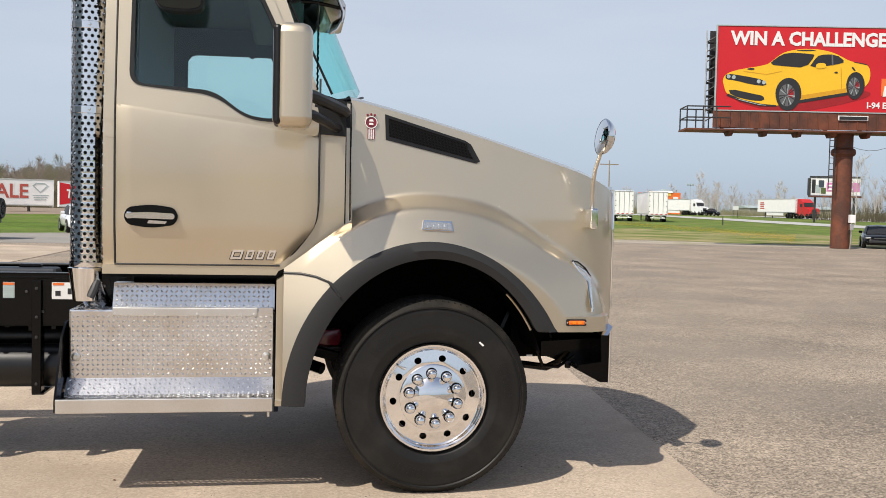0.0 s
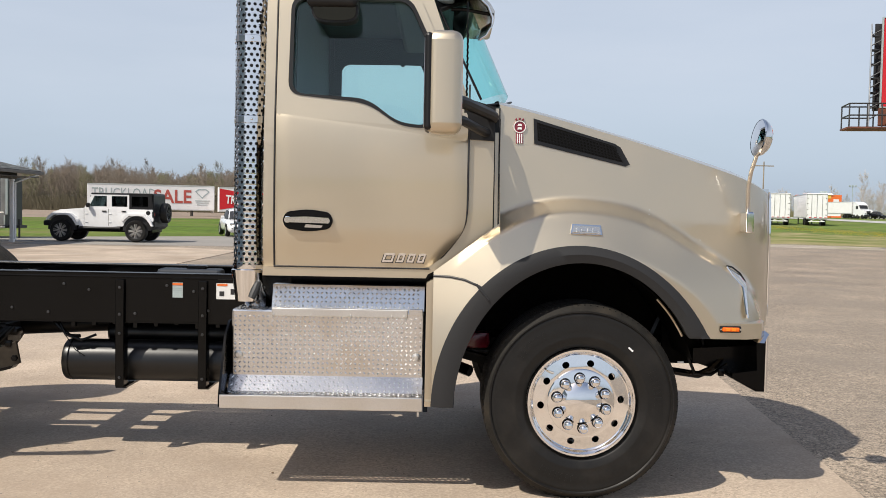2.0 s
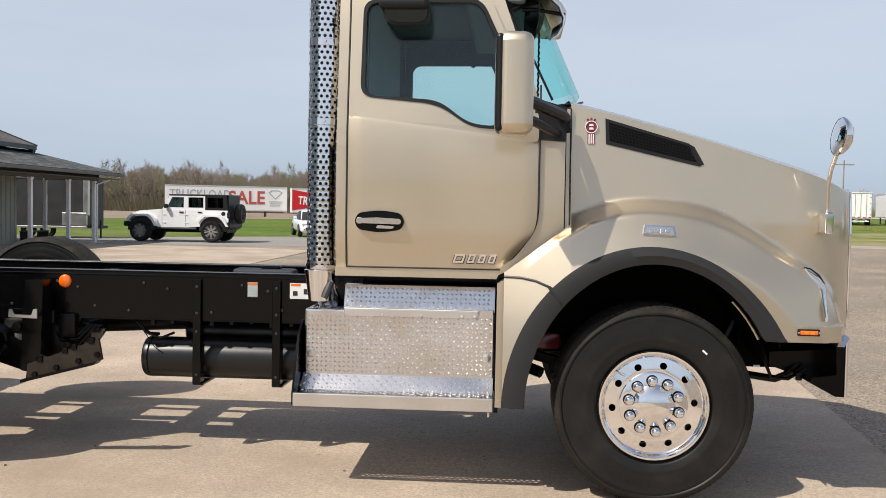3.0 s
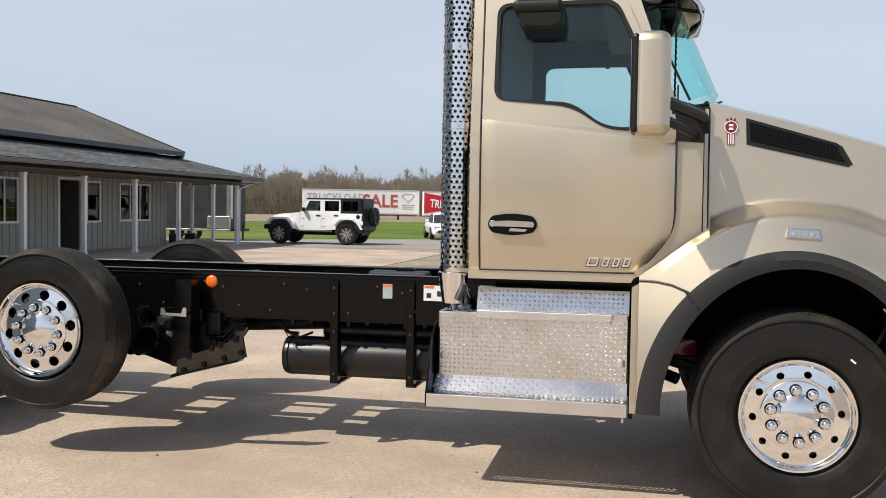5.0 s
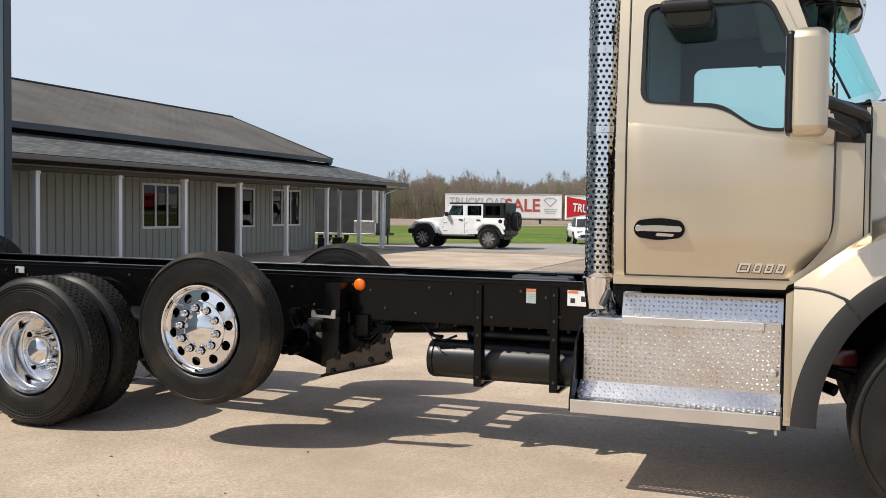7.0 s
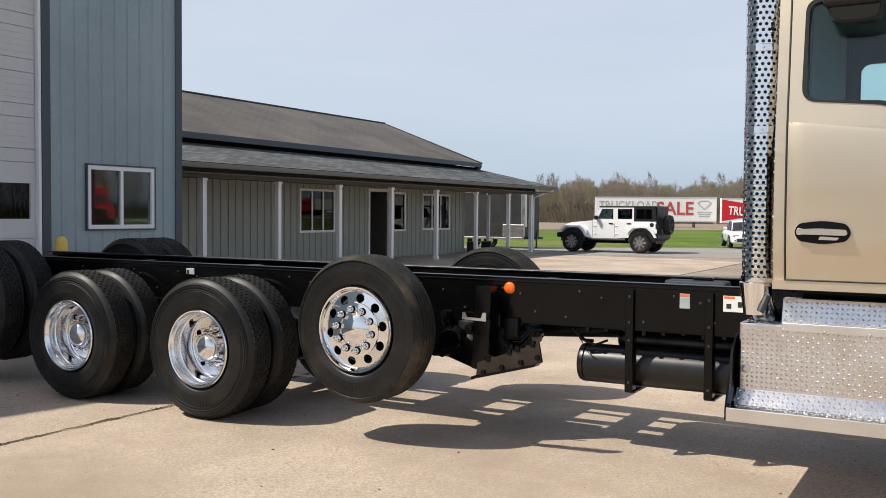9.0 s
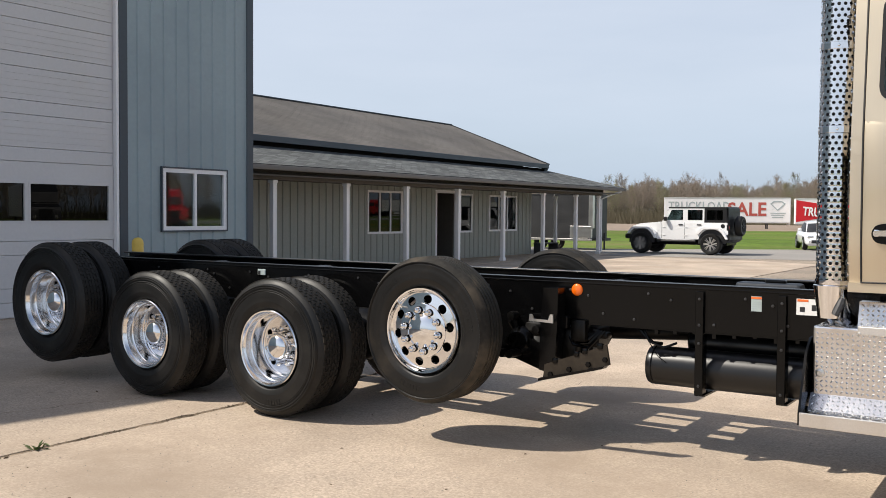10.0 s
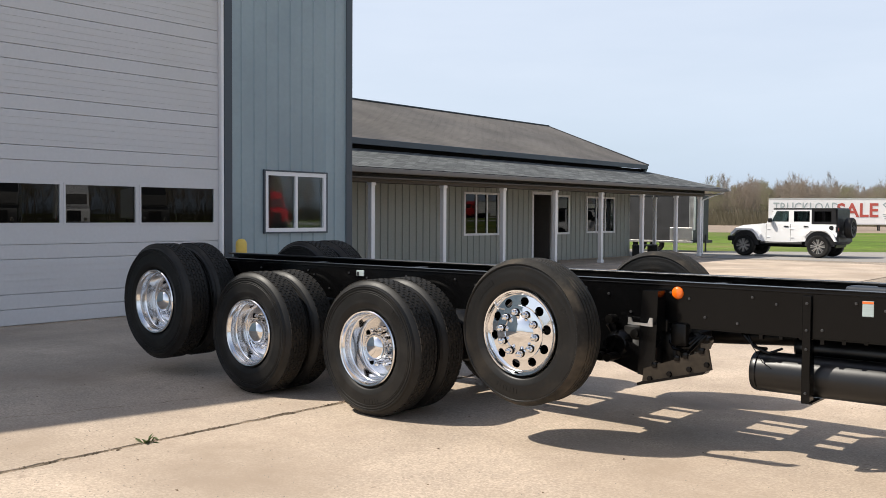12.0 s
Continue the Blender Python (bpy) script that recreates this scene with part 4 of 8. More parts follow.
# a smaller hoarding far behind
b2 = empty("billboard", "small white and pink roadside billboard on steel legs", "billboard", (*polar(-31.5, 160), 0))
b2.rotation_euler = (0, 0, radians(-20))
part("face", solid(-3.7, 3.7, -0.1, 0.1, 5.0, 7.7, r=0.03), DECAL_WHITE, b2)
part("printed_band", solid(-1.3, 3.6, -0.13, -0.1, 5.55, 6.95), PINK, b2)
for k, (a, b, c, d, m) in enumerate(((-3.5, -2.95, 5.3, 7.4, PRINT_BLACK), (-2.9, -2.2, 5.3, 6.6, SALE_GREY), (-2.5, -1.7, 6.2, 7.3, TRIM_DARK), (-2.1, -1.4, 5.2, 6.1, WEED), (-1.0, 1.0, 6.3, 6.6, DECAL_WHITE), (-1.0, 2.6, 5.75, 6.05, DECAL_WHITE))):
    part("printed_shape", solid(a, b, -0.16 - 0.004 * k, -0.1, c, d, r=0.02), m, b2)
part("frame_top", solid(-3.8, 3.75, -0.2, 0.2, 7.7, 7.95), STEEL_DARK, b2)
part("frame_end", solid(-4.05, -3.7, -0.3, 0.5, 4.9, 7.6), STEEL_DARK, b2)
part("catwalk", solid(-3.9, 3.9, -0.5, 0.5, 4.6, 4.9), RUST, b2)
for s in (-2.9, 0, 2.9):
    part("leg", tube([(s, 0.2, -0.05), (s, 0.2, 4.7)], 0.16, 8), STEEL_DARK, b2)


# ---- vehicles ----
def wheel_small(parent, x, y, z, r, w, rim, label=""):
    """A car wheel with its tyre and spoked rim; the outer side faces -y for w > 0."""
    s = 1 if w > 0 else -1
    w = abs(w)
    t = part("wheel", lathe([(r * 0.62, s * -0.02), (r * 0.66, -s * 0.03), (r * 0.9, -s * 0.035), (r * 0.985, 0.0 + s * 0.02), (r, s * 0.05), (r, s * (w - 0.05)), (r * 0.9, s * w), (r * 0.6, s * w)], 28), RUBBER, parent)
    t.location = (x, y, z)
    bm = lathe([(0, s * 0.06), (r * 0.6, s * 0.06), (r * 0.62, -s * 0.02), (r * 0.66, -s * 0.03)], 28)
    part("rim", bm, STEEL_DARK, t)
    bm = bmesh.new()
    for k in range(16):
        sp = solid(-0.014, 0.014, -0.03 * s, 0.02 * s, 0.04, r * 0.64, r=0.004, seg=1)
        join(bm, sp, Matrix.Rotation((k // 2) * math.pi / 4 + (0.13 if k % 2 else -0.13), 4, "Y"))
    part("spokes", bm, rim, t)
    return t


def side_body(parent, name, prof, y0, y1, mat, r=0.05, label=""):
    return part(name, prism(prof, y0, y1, "y", r=r), mat, parent, label)


def offroader():
    """A boxy four-door car with a black hard top, nose towards -x, near side at y = 0."""
    t = empty("off_road_car", "white four-door off-road car with black hard top, parked", "car", (-14.27, 38.55, 0))
    W = 1.7
    side_body(t, "body", [(-0.55, 0.62), (-0.55, 1.28), (-0.3, 1.34), (2.46, 1.34), (2.5, 0.9), (2.42, 0.72), (0.6, 0.6)], 0.0, W, CAR_WHITE, 0.04)
    side_body(t, "bonnet", [(-1.72, 0.9), (-1.7, 1.18), (-1.4, 1.28), (-0.5, 1.36), (-0.5, 0.8), (-1.6, 0.8)], 0.2, W - 0.2, CAR_WHITE, 0.05)
    part("grille", solid(-1.78, -1.7, 0.3, W - 0.3, 0.88, 1.18, r=0.02), CAR_WHITE, t)
    for y in (0.34, W - 0.34):
        part("headlamp", lathe([(0, -1.81), (0.09, -1.8), (0.1, -1.72)], 16, "x", (0, y, 1.06)), CLEAR_LENS, t)
    part("bumper", solid(-2.0, -1.72, -0.05, W + 0.05, 0.62, 0.84, r=0.06), BLACK_PLASTIC, t)
    part("bumper", prism([(2.2, 0.55), (2.25, 0.82), (2.58, 0.84), (2.58, 0.64), (2.45, 0.52)], -0.04, W + 0.04, "y", r=0.03), BLACK_PLASTIC, t)
    for x in (-1.25, 1.81):
        for y0, y1, yl in ((-0.14, 0.3, -0.004), (W - 0.3, W + 0.14, W - 0.3)):
            arch = [(x - 0.6, 0.86), (x - 0.54, 0.99), (x - 0.36, 1.15), (x + 0.34, 1.15), (x + 0.56, 0.98), (x + 0.72, 0.66), (x + 0.62, 0.66), (x + 0.46, 0.92), (x + 0.28, 1.07), (x - 0.28, 1.07), (x - 0.44, 0.94), (x - 0.5, 0.86)]
            side_body(t, "wing", arch, y0, y1, CAR_WHITE, 0.015)
            part("arch_liner", prism([(x + 0.56 * math.cos(q), 0.52 + 0.55 * math.sin(q)) for q in steps(-0.1, math.pi + 0.1, 16)], yl, yl + 0.3), PRINT_BLACK, t)
        wheel_small(t, x, -0.14, 0.45, 0.45, 0.3, SATIN)
        wheel_small(t, x, W + 0.14, 0.45, 0.45, -0.3, POLISHED)
    for y0, y1 in ((0.02, 0.07), (W - 0.07, W - 0.02)):
        part("cabin_side", sheet([(-0.38, 1.3), (-0.02, 1.95), (1.55, 1.95), (1.55, 1.3)], [[(-0.14, 1.44), (0.08, 1.87), (0.58, 1.87), (0.58, 1.44)], [(0.78, 1.44), (0.78, 1.87), (1.42, 1.87), (1.42, 1.44)]], y0, y1), CAR_WHITE, t)
        part("side_glass", solid(-0.1, 1.43, (y0 + y1) / 2 - 0.004, (y0 + y1) / 2 + 0.004, 1.43, 1.88), CAR_GLASS, t)
        part("hard_top_side", sheet([(1.5, 1.34), (1.5, 1.95), (2.42, 1.95), (2.48, 1.34)], [[(1.6, 1.45), (1.6, 1.86), (2.27, 1.86), (2.27, 1.45)]], y0 - 0.012, y1 + 0.012), BLACK_PLASTIC, t)
        part("quarter_glass", solid(1.58, 2.29, (y0 + y1) / 2 - 0.004, (y0 + y1) / 2 + 0.004, 1.44, 1.87), DARK_GLASS, t)
    part("windscreen", prism([(-0.38, 1.32), (-0.04, 1.93), (-0.02, 1.93), (-0.36, 1.32)], 0.08, W - 0.08), CLEAR, t)
    part("screen_frame", sheet([(0.02, 1.3), (W - 0.02, 1.3), (W - 0.02, 1.36), (0.02, 1.36)], [], -0.4, -0.36, "x"), CAR_WHITE, t)
    part("hard_top", solid(-0.06, 2.46, 0.0, W, 1.93, 2.0, r=0.03), BLACK_PLASTIC, t)
    part("tailgate", solid(2.44, 2.5, 0.05, W - 0.05, 0.75, 1.95, r=0.02), BLACK_PLASTIC, t)
    part("tail_lamp", solid(2.44, 2.53, -0.01, 0.14, 1.02, 1.26, r=0.015), BLACK_PLASTIC, t)
    part("tail_lens", solid(2.525, 2.535, 0.02, 0.11, 1.08, 1.2), SALE_RED, t)
    sp = wheel_small(t, 2.86, 0.85, 1.2, 0.42, 0.26, BLACK_PLASTIC)
    sp.rotation_euler = (0, 0, radians(90))
    part("sill_step", tube([(-0.55, -0.05, 0.56), (1.15, -0.05, 0.56)], 0.05, 8), BLACK_PLASTIC, t)
    part("door_mirror", solid(-0.2, -0.08, -0.22, 0.0, 1.4, 1.58, r=0.03), BLACK_PLASTIC, t)
    for x in (0.5, 1.3):
        part("door_handle", solid(x - 0.1, x + 0.08, -0.03, 0.0, 1.22, 1.27, r=0.01), BLACK_PLASTIC, t)
    for x in (-0.3, 0.66):
        for z in (0.8, 1.14):
            part("hinge", solid(x, x + 0.12, -0.02, 0.0, z - 0.02, z + 0.02, r=0.006), CAR_WHITE, t)
    for x in (-0.34, 0.66):
        part("door_gap", solid(x - 0.006, x + 0.006, -0.003, 0.01, 0.66, 1.34), PRINT_BLACK, t)
    part("fuel_cap", lathe([(0, -0.015), (0.08, -0.012), (0.09, 0.0)], 16, "y", (2.28, 0, 1.2)), BLACK_PLASTIC, t)
    part("chassis", solid(-1.6, 2.4, 0.2, W - 0.2, 0.4, 0.62), BLACK, t)
    for x in (0.15, 0.95):
        for y in (0.25, W - 0.7):
            seat = part("seat", solid(x + 0.25, x + 0.42, y, y + 0.45, 0.9, 1.6, r=0.05), CAB_TRIM, t)
            part("headrest", solid(x + 0.28, x + 0.38, y + 0.12, y + 0.33, 1.6, 1.78, r=0.03), CAB_TRIM, seat)
    return t


offroader()


def saloon(name, label, at, turn, paint, s=1.0):
    """A rounded saloon car, nose towards -y."""
    t = empty(name, label, "car", (*at, 0))
    t.rotation_euler = (0, 0, radians(turn))
    W = 1.75

    def loft(name, stations, mat, shape):
        """A closed shell through sections across the car; shape gives (x, z) for a station."""
        bm = bmesh.new()
        rings = [[bm.verts.new((x, st[0], z)) for x, z in shape(st)] for st in stations]
        for p, q in zip(rings, rings[1:]):
            for k in range(len(p)):
                j = (k + 1) % len(p)
                bm.faces.new((p[k], p[j], q[j], q[k]))
        bm.faces.new(rings[0])
        bm.faces.new(rings[-1][::-1])
        return part(name, bm, mat, t, angle=50)

    def hull(st):
        y, w, lo, hi = st
        half = [(0.0, lo), (w * 0.86, lo), (w * 0.97, lo + 0.08), (w, lo + 0.25 * (hi - lo)), (w, lo + 0.6 * (hi - lo)), (w * 0.94, lo + 0.88 * (hi - lo)), (w * 0.8, hi - 0.02), (0.0, hi + 0.03)]
        return half + [(-x, z) for x, z in half[-2:0:-1]]

    def cabin(st):
        y, w, lo, hi = st
        half = [(0.0, lo), (w, lo), (w * 0.86, lo + 0.7 * (hi - lo)), (w * 0.74, hi - 0.02), (0.0, hi + 0.02)]
        return half + [(-x, z) for x, z in half[-2:0:-1]]

    loft("body", [(-2.25, 0.55, 0.34, 0.58), (-2.2, 0.7, 0.26, 0.66), (-2.05, 0.8, 0.22, 0.74), (-1.7, 0.86, 0.24, 0.82), (-1.0, 0.875, 0.26, 0.93), (0.0, 0.88, 0.26, 0.97), (1.2, 0.88, 0.26, 0.99), (1.9, 0.84, 0.26, 1.0), (2.18, 0.72, 0.32, 0.94), (2.25, 0.55, 0.42, 0.8)], paint, hull)
    loft("glasshouse", [(-1.12, 0.7, 0.88, 0.93), (-0.8, 0.74, 0.9, 1.14), (-0.3, 0.76, 0.93, 1.38), (0.15, 0.76, 0.94, 1.45), (0.8, 0.76, 0.95, 1.44), (1.3, 0.74, 0.96, 1.28), (1.75, 0.68, 0.96, 1.02)], PRINT_BLACK, cabin)
    loft("roof", [(-0.36, 0.58, 1.33, 1.375), (-0.1, 0.6, 1.38, 1.44), (0.3, 0.6, 1.4, 1.475), (0.8, 0.6, 1.4, 1.46), (1.15, 0.57, 1.3, 1.37)], paint, cabin)
    for sx in (-1, 1):
        for y in (-1.35, 1.35):
            part("arch_liner", prism([(y + 0.38 * math.cos(q), 0.33 + 0.37 * math.sin(q)) for q in steps(-0.2, math.pi + 0.2, 14)], sx * 0.885 - 0.02, sx * 0.885 + 0.003, "x"), PRINT_BLACK, t)
        part("pillar", tube([(sx * 0.68, -0.98, 0.95), (sx * 0.56, -0.3, 1.37)], 0.03, 6), paint, t)
    part("grille", solid(-0.34, 0.34, -2.262, -2.2, 0.6, 0.68, r=0.02), STEEL_DARK, t)
    part("fog_lamp_strip", solid(-0.7, 0.7, -2.225, -2.12, 0.4, 0.46, r=0.02), PRINT_BLACK, t)
    for sx in (-1, 1):
        part("headlamp", solid(sx * 0.62 - 0.15, sx * 0.62 + 0.15, -2.2, -1.95, 0.6, 0.73, r=0.04), CLEAR_LENS, t)
        part("door_mirror", solid(sx * 0.98 - 0.1, sx * 0.98 + 0.1, -0.75, -0.6, 0.95, 1.1, r=0.04), paint, t)
        for y in (-1.35, 1.35):
            w = wheel_small(t, sx * (W / 2 + 0.01), y, 0.32, 0.32, 0.2, SATIN)
            w.rotation_euler = (0, 0, radians(-90 if sx < 0 else 90))
    part("air_intake", solid(-0.6, 0.6, -2.275, -2.2, 0.36, 0.52, r=0.02), PRINT_BLACK, t)
    return t


saloon("saloon_car", "white saloon car parked facing the lot", polar(12.1, 50.5), 20, CAR_WHITE).scale = (0.95, 0.95, 0.95)
low_car = saloon("saloon_car", "black car parked beside the billboard pole", (30.75, 46.0), -30, BLACK, 1.0)
low_car.scale = (0.9, 0.9, 0.82)
saloon("saloon_car", "black car parked beyond the billboard pole", (31.2, 43.9), -30, BLACK, 1.0)


def trailer(label, at, turn, length=16.1, top=4.05, floor=1.2, mat=None, name="box_trailer", group="box trailers", axles=(-3.2, -1.9), legs=2.6):
    """A box trailer along local x, doors at +x, near side at y = 0."""
    t = empty(name, label, "trailer", (*at, 0), group)
    t.rotation_euler = (0, 0, radians(turn))
    body = part("body", solid(0, length, 0, 2.6, floor, top, r=0.03), mat or WHITE, t)
    for z in (floor + 0.06, top - 0.08):
        part("side_rail", solid(0.02, length - 0.02, -0.02, 0.0, z - 0.07, z + 0.07), SATIN, body)
    for k in range(int(length / 1.2)):
        part("side_post", solid(0.6 + k * 1.2, 0.64 + k * 1.2, -0.012, 0.0, floor + 0.14, top - 0.16), mat or WHITE, body)
    for y in (0.65, 1.3, 1.95):
        part("door_bar", tube([(length + 0.03, y, floor + 0.1), (length + 0.03, y, top - 0.1)], 0.03, 6), SATIN, body)
    part("door_seam", solid(length, length + 0.01, 1.28, 1.32, floor + 0.05, top - 0.05), STEEL_DARK, body)
    part("bumper", solid(length - 0.15, length, 0.3, 2.3, 0.5, 0.62), DECAL_WHITE, t)
    for k in range(8):
        part("reflector_strip", solid(length + 0.002, length + 0.012, 0.06 + 0.31 * k, 0.06 + 0.31 * k + 0.3, floor + 0.01, floor + 0.1), RED if k % 2 else DECAL_WHITE, t)
    part("rear_sill", solid(length - 0.2, length + 0.001, 0.02, 2.58, floor - 0.18, floor, r=0.02), SATIN, t)
    for y in (0.04, 2.52):
        part("door_post", solid(length, length + 0.025, y, y + 0.05, floor + 0.12, top - 0.06), SATIN, body)
    part("door_header", solid(length, length + 0.025, 0.1, 2.5, top - 0.14, top - 0.05), SATIN, body)
    for y in (0.12, 2.36):
        for k in range(4):
            part("hinge", solid(length, length + 0.03, y, y + 0.12, floor + 0.35 + 0.72 * k, floor + 0.43 + 0.72 * k), STEEL_DARK, body)
    for a, b in ((0.5, 1.15), (2.1, 1.45)):
        part("guard_brace", tube([(length - 0.1, a, 0.6), (length - 0.1, b, floor - 0.1)], 0.05, 6), DECAL_WHITE, t)
    for y in (0.5, 2.1):
        part("bumper_leg", solid(length - 0.12, length - 0.02, y - 0.05, y + 0.05, 0.6, floor), STEEL_DARK, t)
    for x in (axles[0] % length, axles[1] % length):
        for y in (0.02, 2.03):
            w = part("wheel", lathe([(0.2, 0.05), (0.3, 0.0), (0.46, 0.0), (0.5, 0.05), (0.5, 0.5), (0.46, 0.55), (0.2, 0.5)], 20), RUBBER, t)
            w.location = (x, y, 0.45)
    for y in (0.4, 2.2):
        part("landing_leg", solid(legs, legs + 0.15, y - 0.07, y + 0.07, 0.0, floor), STEEL_DARK, t)
    part("underframe", solid(axles[0] % length - 1.0, axles[1] % length + 0.8, 0.8, 1.8, 0.45, floor), STEEL_DARK, t) if floor < 1 else part("underframe", solid(length - 4.2, length - 0.6, 0.8, 1.8, 0.75, floor), STEEL_DARK, t)
    return t, body


def flat_turn(a, b):
    return math.degrees(math.atan2(b[1] - a[1], b[0] - a[0]))


A, B = polar(20.62, 130), polar(13.52, 131)
sale, sale_body = trailer("old white box trailer with faded sale lettering", A, flat_turn(A, B), 16.1, 4.1, 0.75, axles=(2.0, 3.3), legs=13.2)
letters("TRUCKLOAD", 1.75, SALE_GREY, Matrix.Translation((0.55, -0.03, 2.35)) @ STAND, sale, width=0.76, bold=0.0)
letters("SALE", 2.45, SALE_RED, Matrix.Translation((8.2, -0.03, 1.75)) @ STAND, sale, width=0.95, bold=0.05)
part("faded_emblem", sheet([(13.55, 3.3), (14.0, 3.65), (15.0, 3.65), (15.5, 3.3), (14.5, 2.35)], [[(13.75, 3.28), (14.08, 3.5), (14.95, 3.5), (15.28, 3.28), (14.5, 2.55)]], -0.03, -0.015), SALE_GREY, sale)
for k in range(3):
    part("small_print_bar", solid(13.6 + 0.1 * k, 15.5 - 0.15 * k, -0.03, -0.015, 2.02 - 0.27 * k, 2.12 - 0.27 * k), SALE_GREY, sale)
A2, B2 = polar(13.3, 128), polar(6.2, 130)
two, two_body = trailer("white box trailer with a red arrow-shaped panel", A2, flat_turn(A2, B2), 16.1, 3.95, 0.65, axles=(13.0, 14.3), legs=9.0)
part("printed_panel", prism([(0.1, 0.95), (0.1, 3.75), (4.0, 3.1), (11, 3.7), (11, 1.0), (4.0, 1.6)], -0.03, -0.015), RED, two)
letters("TRUCKLOAD", 1.5, DECAL_WHITE, Matrix.Translation((0.85, -0.035, 1.85)) @ STAND @ Matrix(((1, 0.2, 0, 0), (0, 1, 0, 0), (0, 0, 1, 0), (0, 0, 0, 1))), two, width=0.72, bold=0.04)
head = (Vector(polar(-21.22, 130)) - Vector(polar(-20.56, 146))).normalized()
for az, d in ((-19.23, 129), (-21.22, 130)):
    p = Vector(polar(az, d)) - head * 16.1
    o, _ = trailer("white box trailer parked on the grass, rear doors showing", p, math.degrees(math.atan2(head.y, head.x)), 16.1, 4.15, 1.0)
    o.location.z = lift(*polar(az, d)) - 0.05


def lorry(label, at, turn, paint):
    """An articulated lorry along local x, cab at +x."""
    t, body = trailer(label, at, turn, 15.0, 4.1, 1.15, name="articulated_lorry", group="lorries on the motorway")
    cab = part("cab", prism([(15.6, 0.6), (15.6, 3.9), (16.3, 4.0), (17.6, 3.3), (18.0, 2.3), (19.6, 2.0), (19.8, 1.6), (19.8, 0.6)], 0.05, 2.5, "y", r=0.12), paint, t)
    part("windscreen", prism([(17.55, 3.2), (17.95, 2.4), (18.03, 2.42), (17.66, 3.24)], 0.2, 2.35), PRINT_BLACK, t)
    part("side_window", solid(16.6, 17.5, 0.02, 0.05, 2.3, 3.0, r=0.005, seg=1), PRINT_BLACK, t)
    part("bumper", solid(19.75, 19.95, 0.1, 2.45, 0.45, 0.95, r=0.05), PRINT_BLACK, t)
    part("grille", solid(19.8, 19.84, 0.75, 1.8, 1.0, 1.85, r=0.01), PRINT_BLACK, t)
    part("side_skirt", solid(3.8, 10.5, 0.02, 0.06, 0.5, 1.15), WHITE, t)
    for y in (0.3, 2.0):
        part("headlamp", solid(19.78, 19.85, y, y + 0.25, 1.05, 1.3, r=0.02), CLEAR_LENS, t)
    for x in (16.0, 17.3, 19.2):
        for y in (0.0, 2.1):
            w = part("wheel", lathe([(0.2, 0.05), (0.3, 0.0), (0.46, 0.0), (0.5, 0.05), (0.5, 0.4), (0.2, 0.4)], 20), RUBBER, t)
            w.location = (x, y, 0.5)
    return t


RED_LORRY = material("red_lorry_paint", (0.5, 0.02, 0.02), 0.35, 0, 0.05)
o = lorry("red articulated lorry with a white trailer on the motorway", polar(-27.4, 222), -87.6, RED_LORRY)
o.location.z = 1.12
for k in range(4):
    part("trailer_mark", solid(1.1 + 0.12 * (k % 2), 2.9 - 0.2 * (k % 2), -0.03, -0.015, 1.9 + 0.4 * k, 2.14 + 0.4 * k), SALE_RED, o)
front = Vector(polar(-24.24, 245))
o = lorry("white articulated lorry with a white trailer on the motorway", front - 20 * Vector((math.cos(radians(-80)), math.sin(radians(-80)))), -80, CAR_WHITE)
o.location.z = 1.2
pick = saloon("pickup_truck", "dark pickup truck driving on the motorway", polar(-24.9, 235), 25, BLACK)
pick.location.z = 1.15
pick.scale = (0.95, 0.85, 1.22)
part("load_box", solid(-0.85, 0.85, 1.2, 2.2, 0.9, 1.15, r=0.04), BLACK, pick)
road_sign = empty("road_sign", "small white road sign on two posts", "sign", (*polar(-26.2, 200), 1.0))
part("sign_face", solid(-0.62, 0.62, -0.03, 0.03, 1.55, 2.3, r=0.02), DECAL_WHITE, road_sign)
for x in (-0.5, 0.5):
    part("post", solid(x - 0.04, x + 0.04, 0.03, 0.1, -0.1, 2.3), STEEL_DARK, road_sign)
for az, d, h in ((-23.6, 300, 10.2), (-25.5, 120, 1.2)):
    o = empty("light_mast" if h > 5 else "marker_post", "slim grey pole beside the road", "pole", (*polar(az, d), 0.2))
    part("mast", lathe([(0.09 if h < 5 else 0.16, 0), (0.05 if h < 5 else 0.09, h), (0, h + 0.02)], 8, "z"), SALE_GREY if h > 5 else STEEL_DARK, o)
    if h > 5:
        part("lamp_bar", solid(-1.1, 1.1, -0.1, 0.1, h - 0.15, h, r=0.03), SALE_GREY, o)
        for x in (-0.85, 0.0, 0.85):
            part("lamp_head", solid(x - 0.25, x + 0.25, -0.25, 0.15, h, h + 0.45, r=0.05), SALE_GREY, o)
SHED = material("weathered_shed_cladding", (0.34, 0.31, 0.29), 0.7, 0, 0.15, 0.8, 0, 0.1)
shed = empty("far_shed", "long low pale industrial shed beyond the motorway", "building", (*polar(-29.4, 420), 0))
part("wall", solid(-20, 20, 0, 14, -0.2, 4.6, r=0.05), SHED, shed)
part("roof", prism([(-0.5, 4.5), (14.5, 4.5), (7, 5.6)], -20.4, 20.4, "x"), SALE_GREY, shed)

# lorries parked across the lot, seen only as reflections in the shop's panes
for at, paint, lab in (((62.3, 57.0), STEEL_DARK, "dark articulated lorry parked across the lot"), ((62.3, 49.5), CAR_WHITE, "white articulated lorry parked across the lot"), ((62.3, 43.5), STEEL_DARK, "dark articulated lorry parked across the lot"), ((64, 72.0), RED, "red articulated lorry parked across the lot")):
    lorry(lab, at, 207, paint)

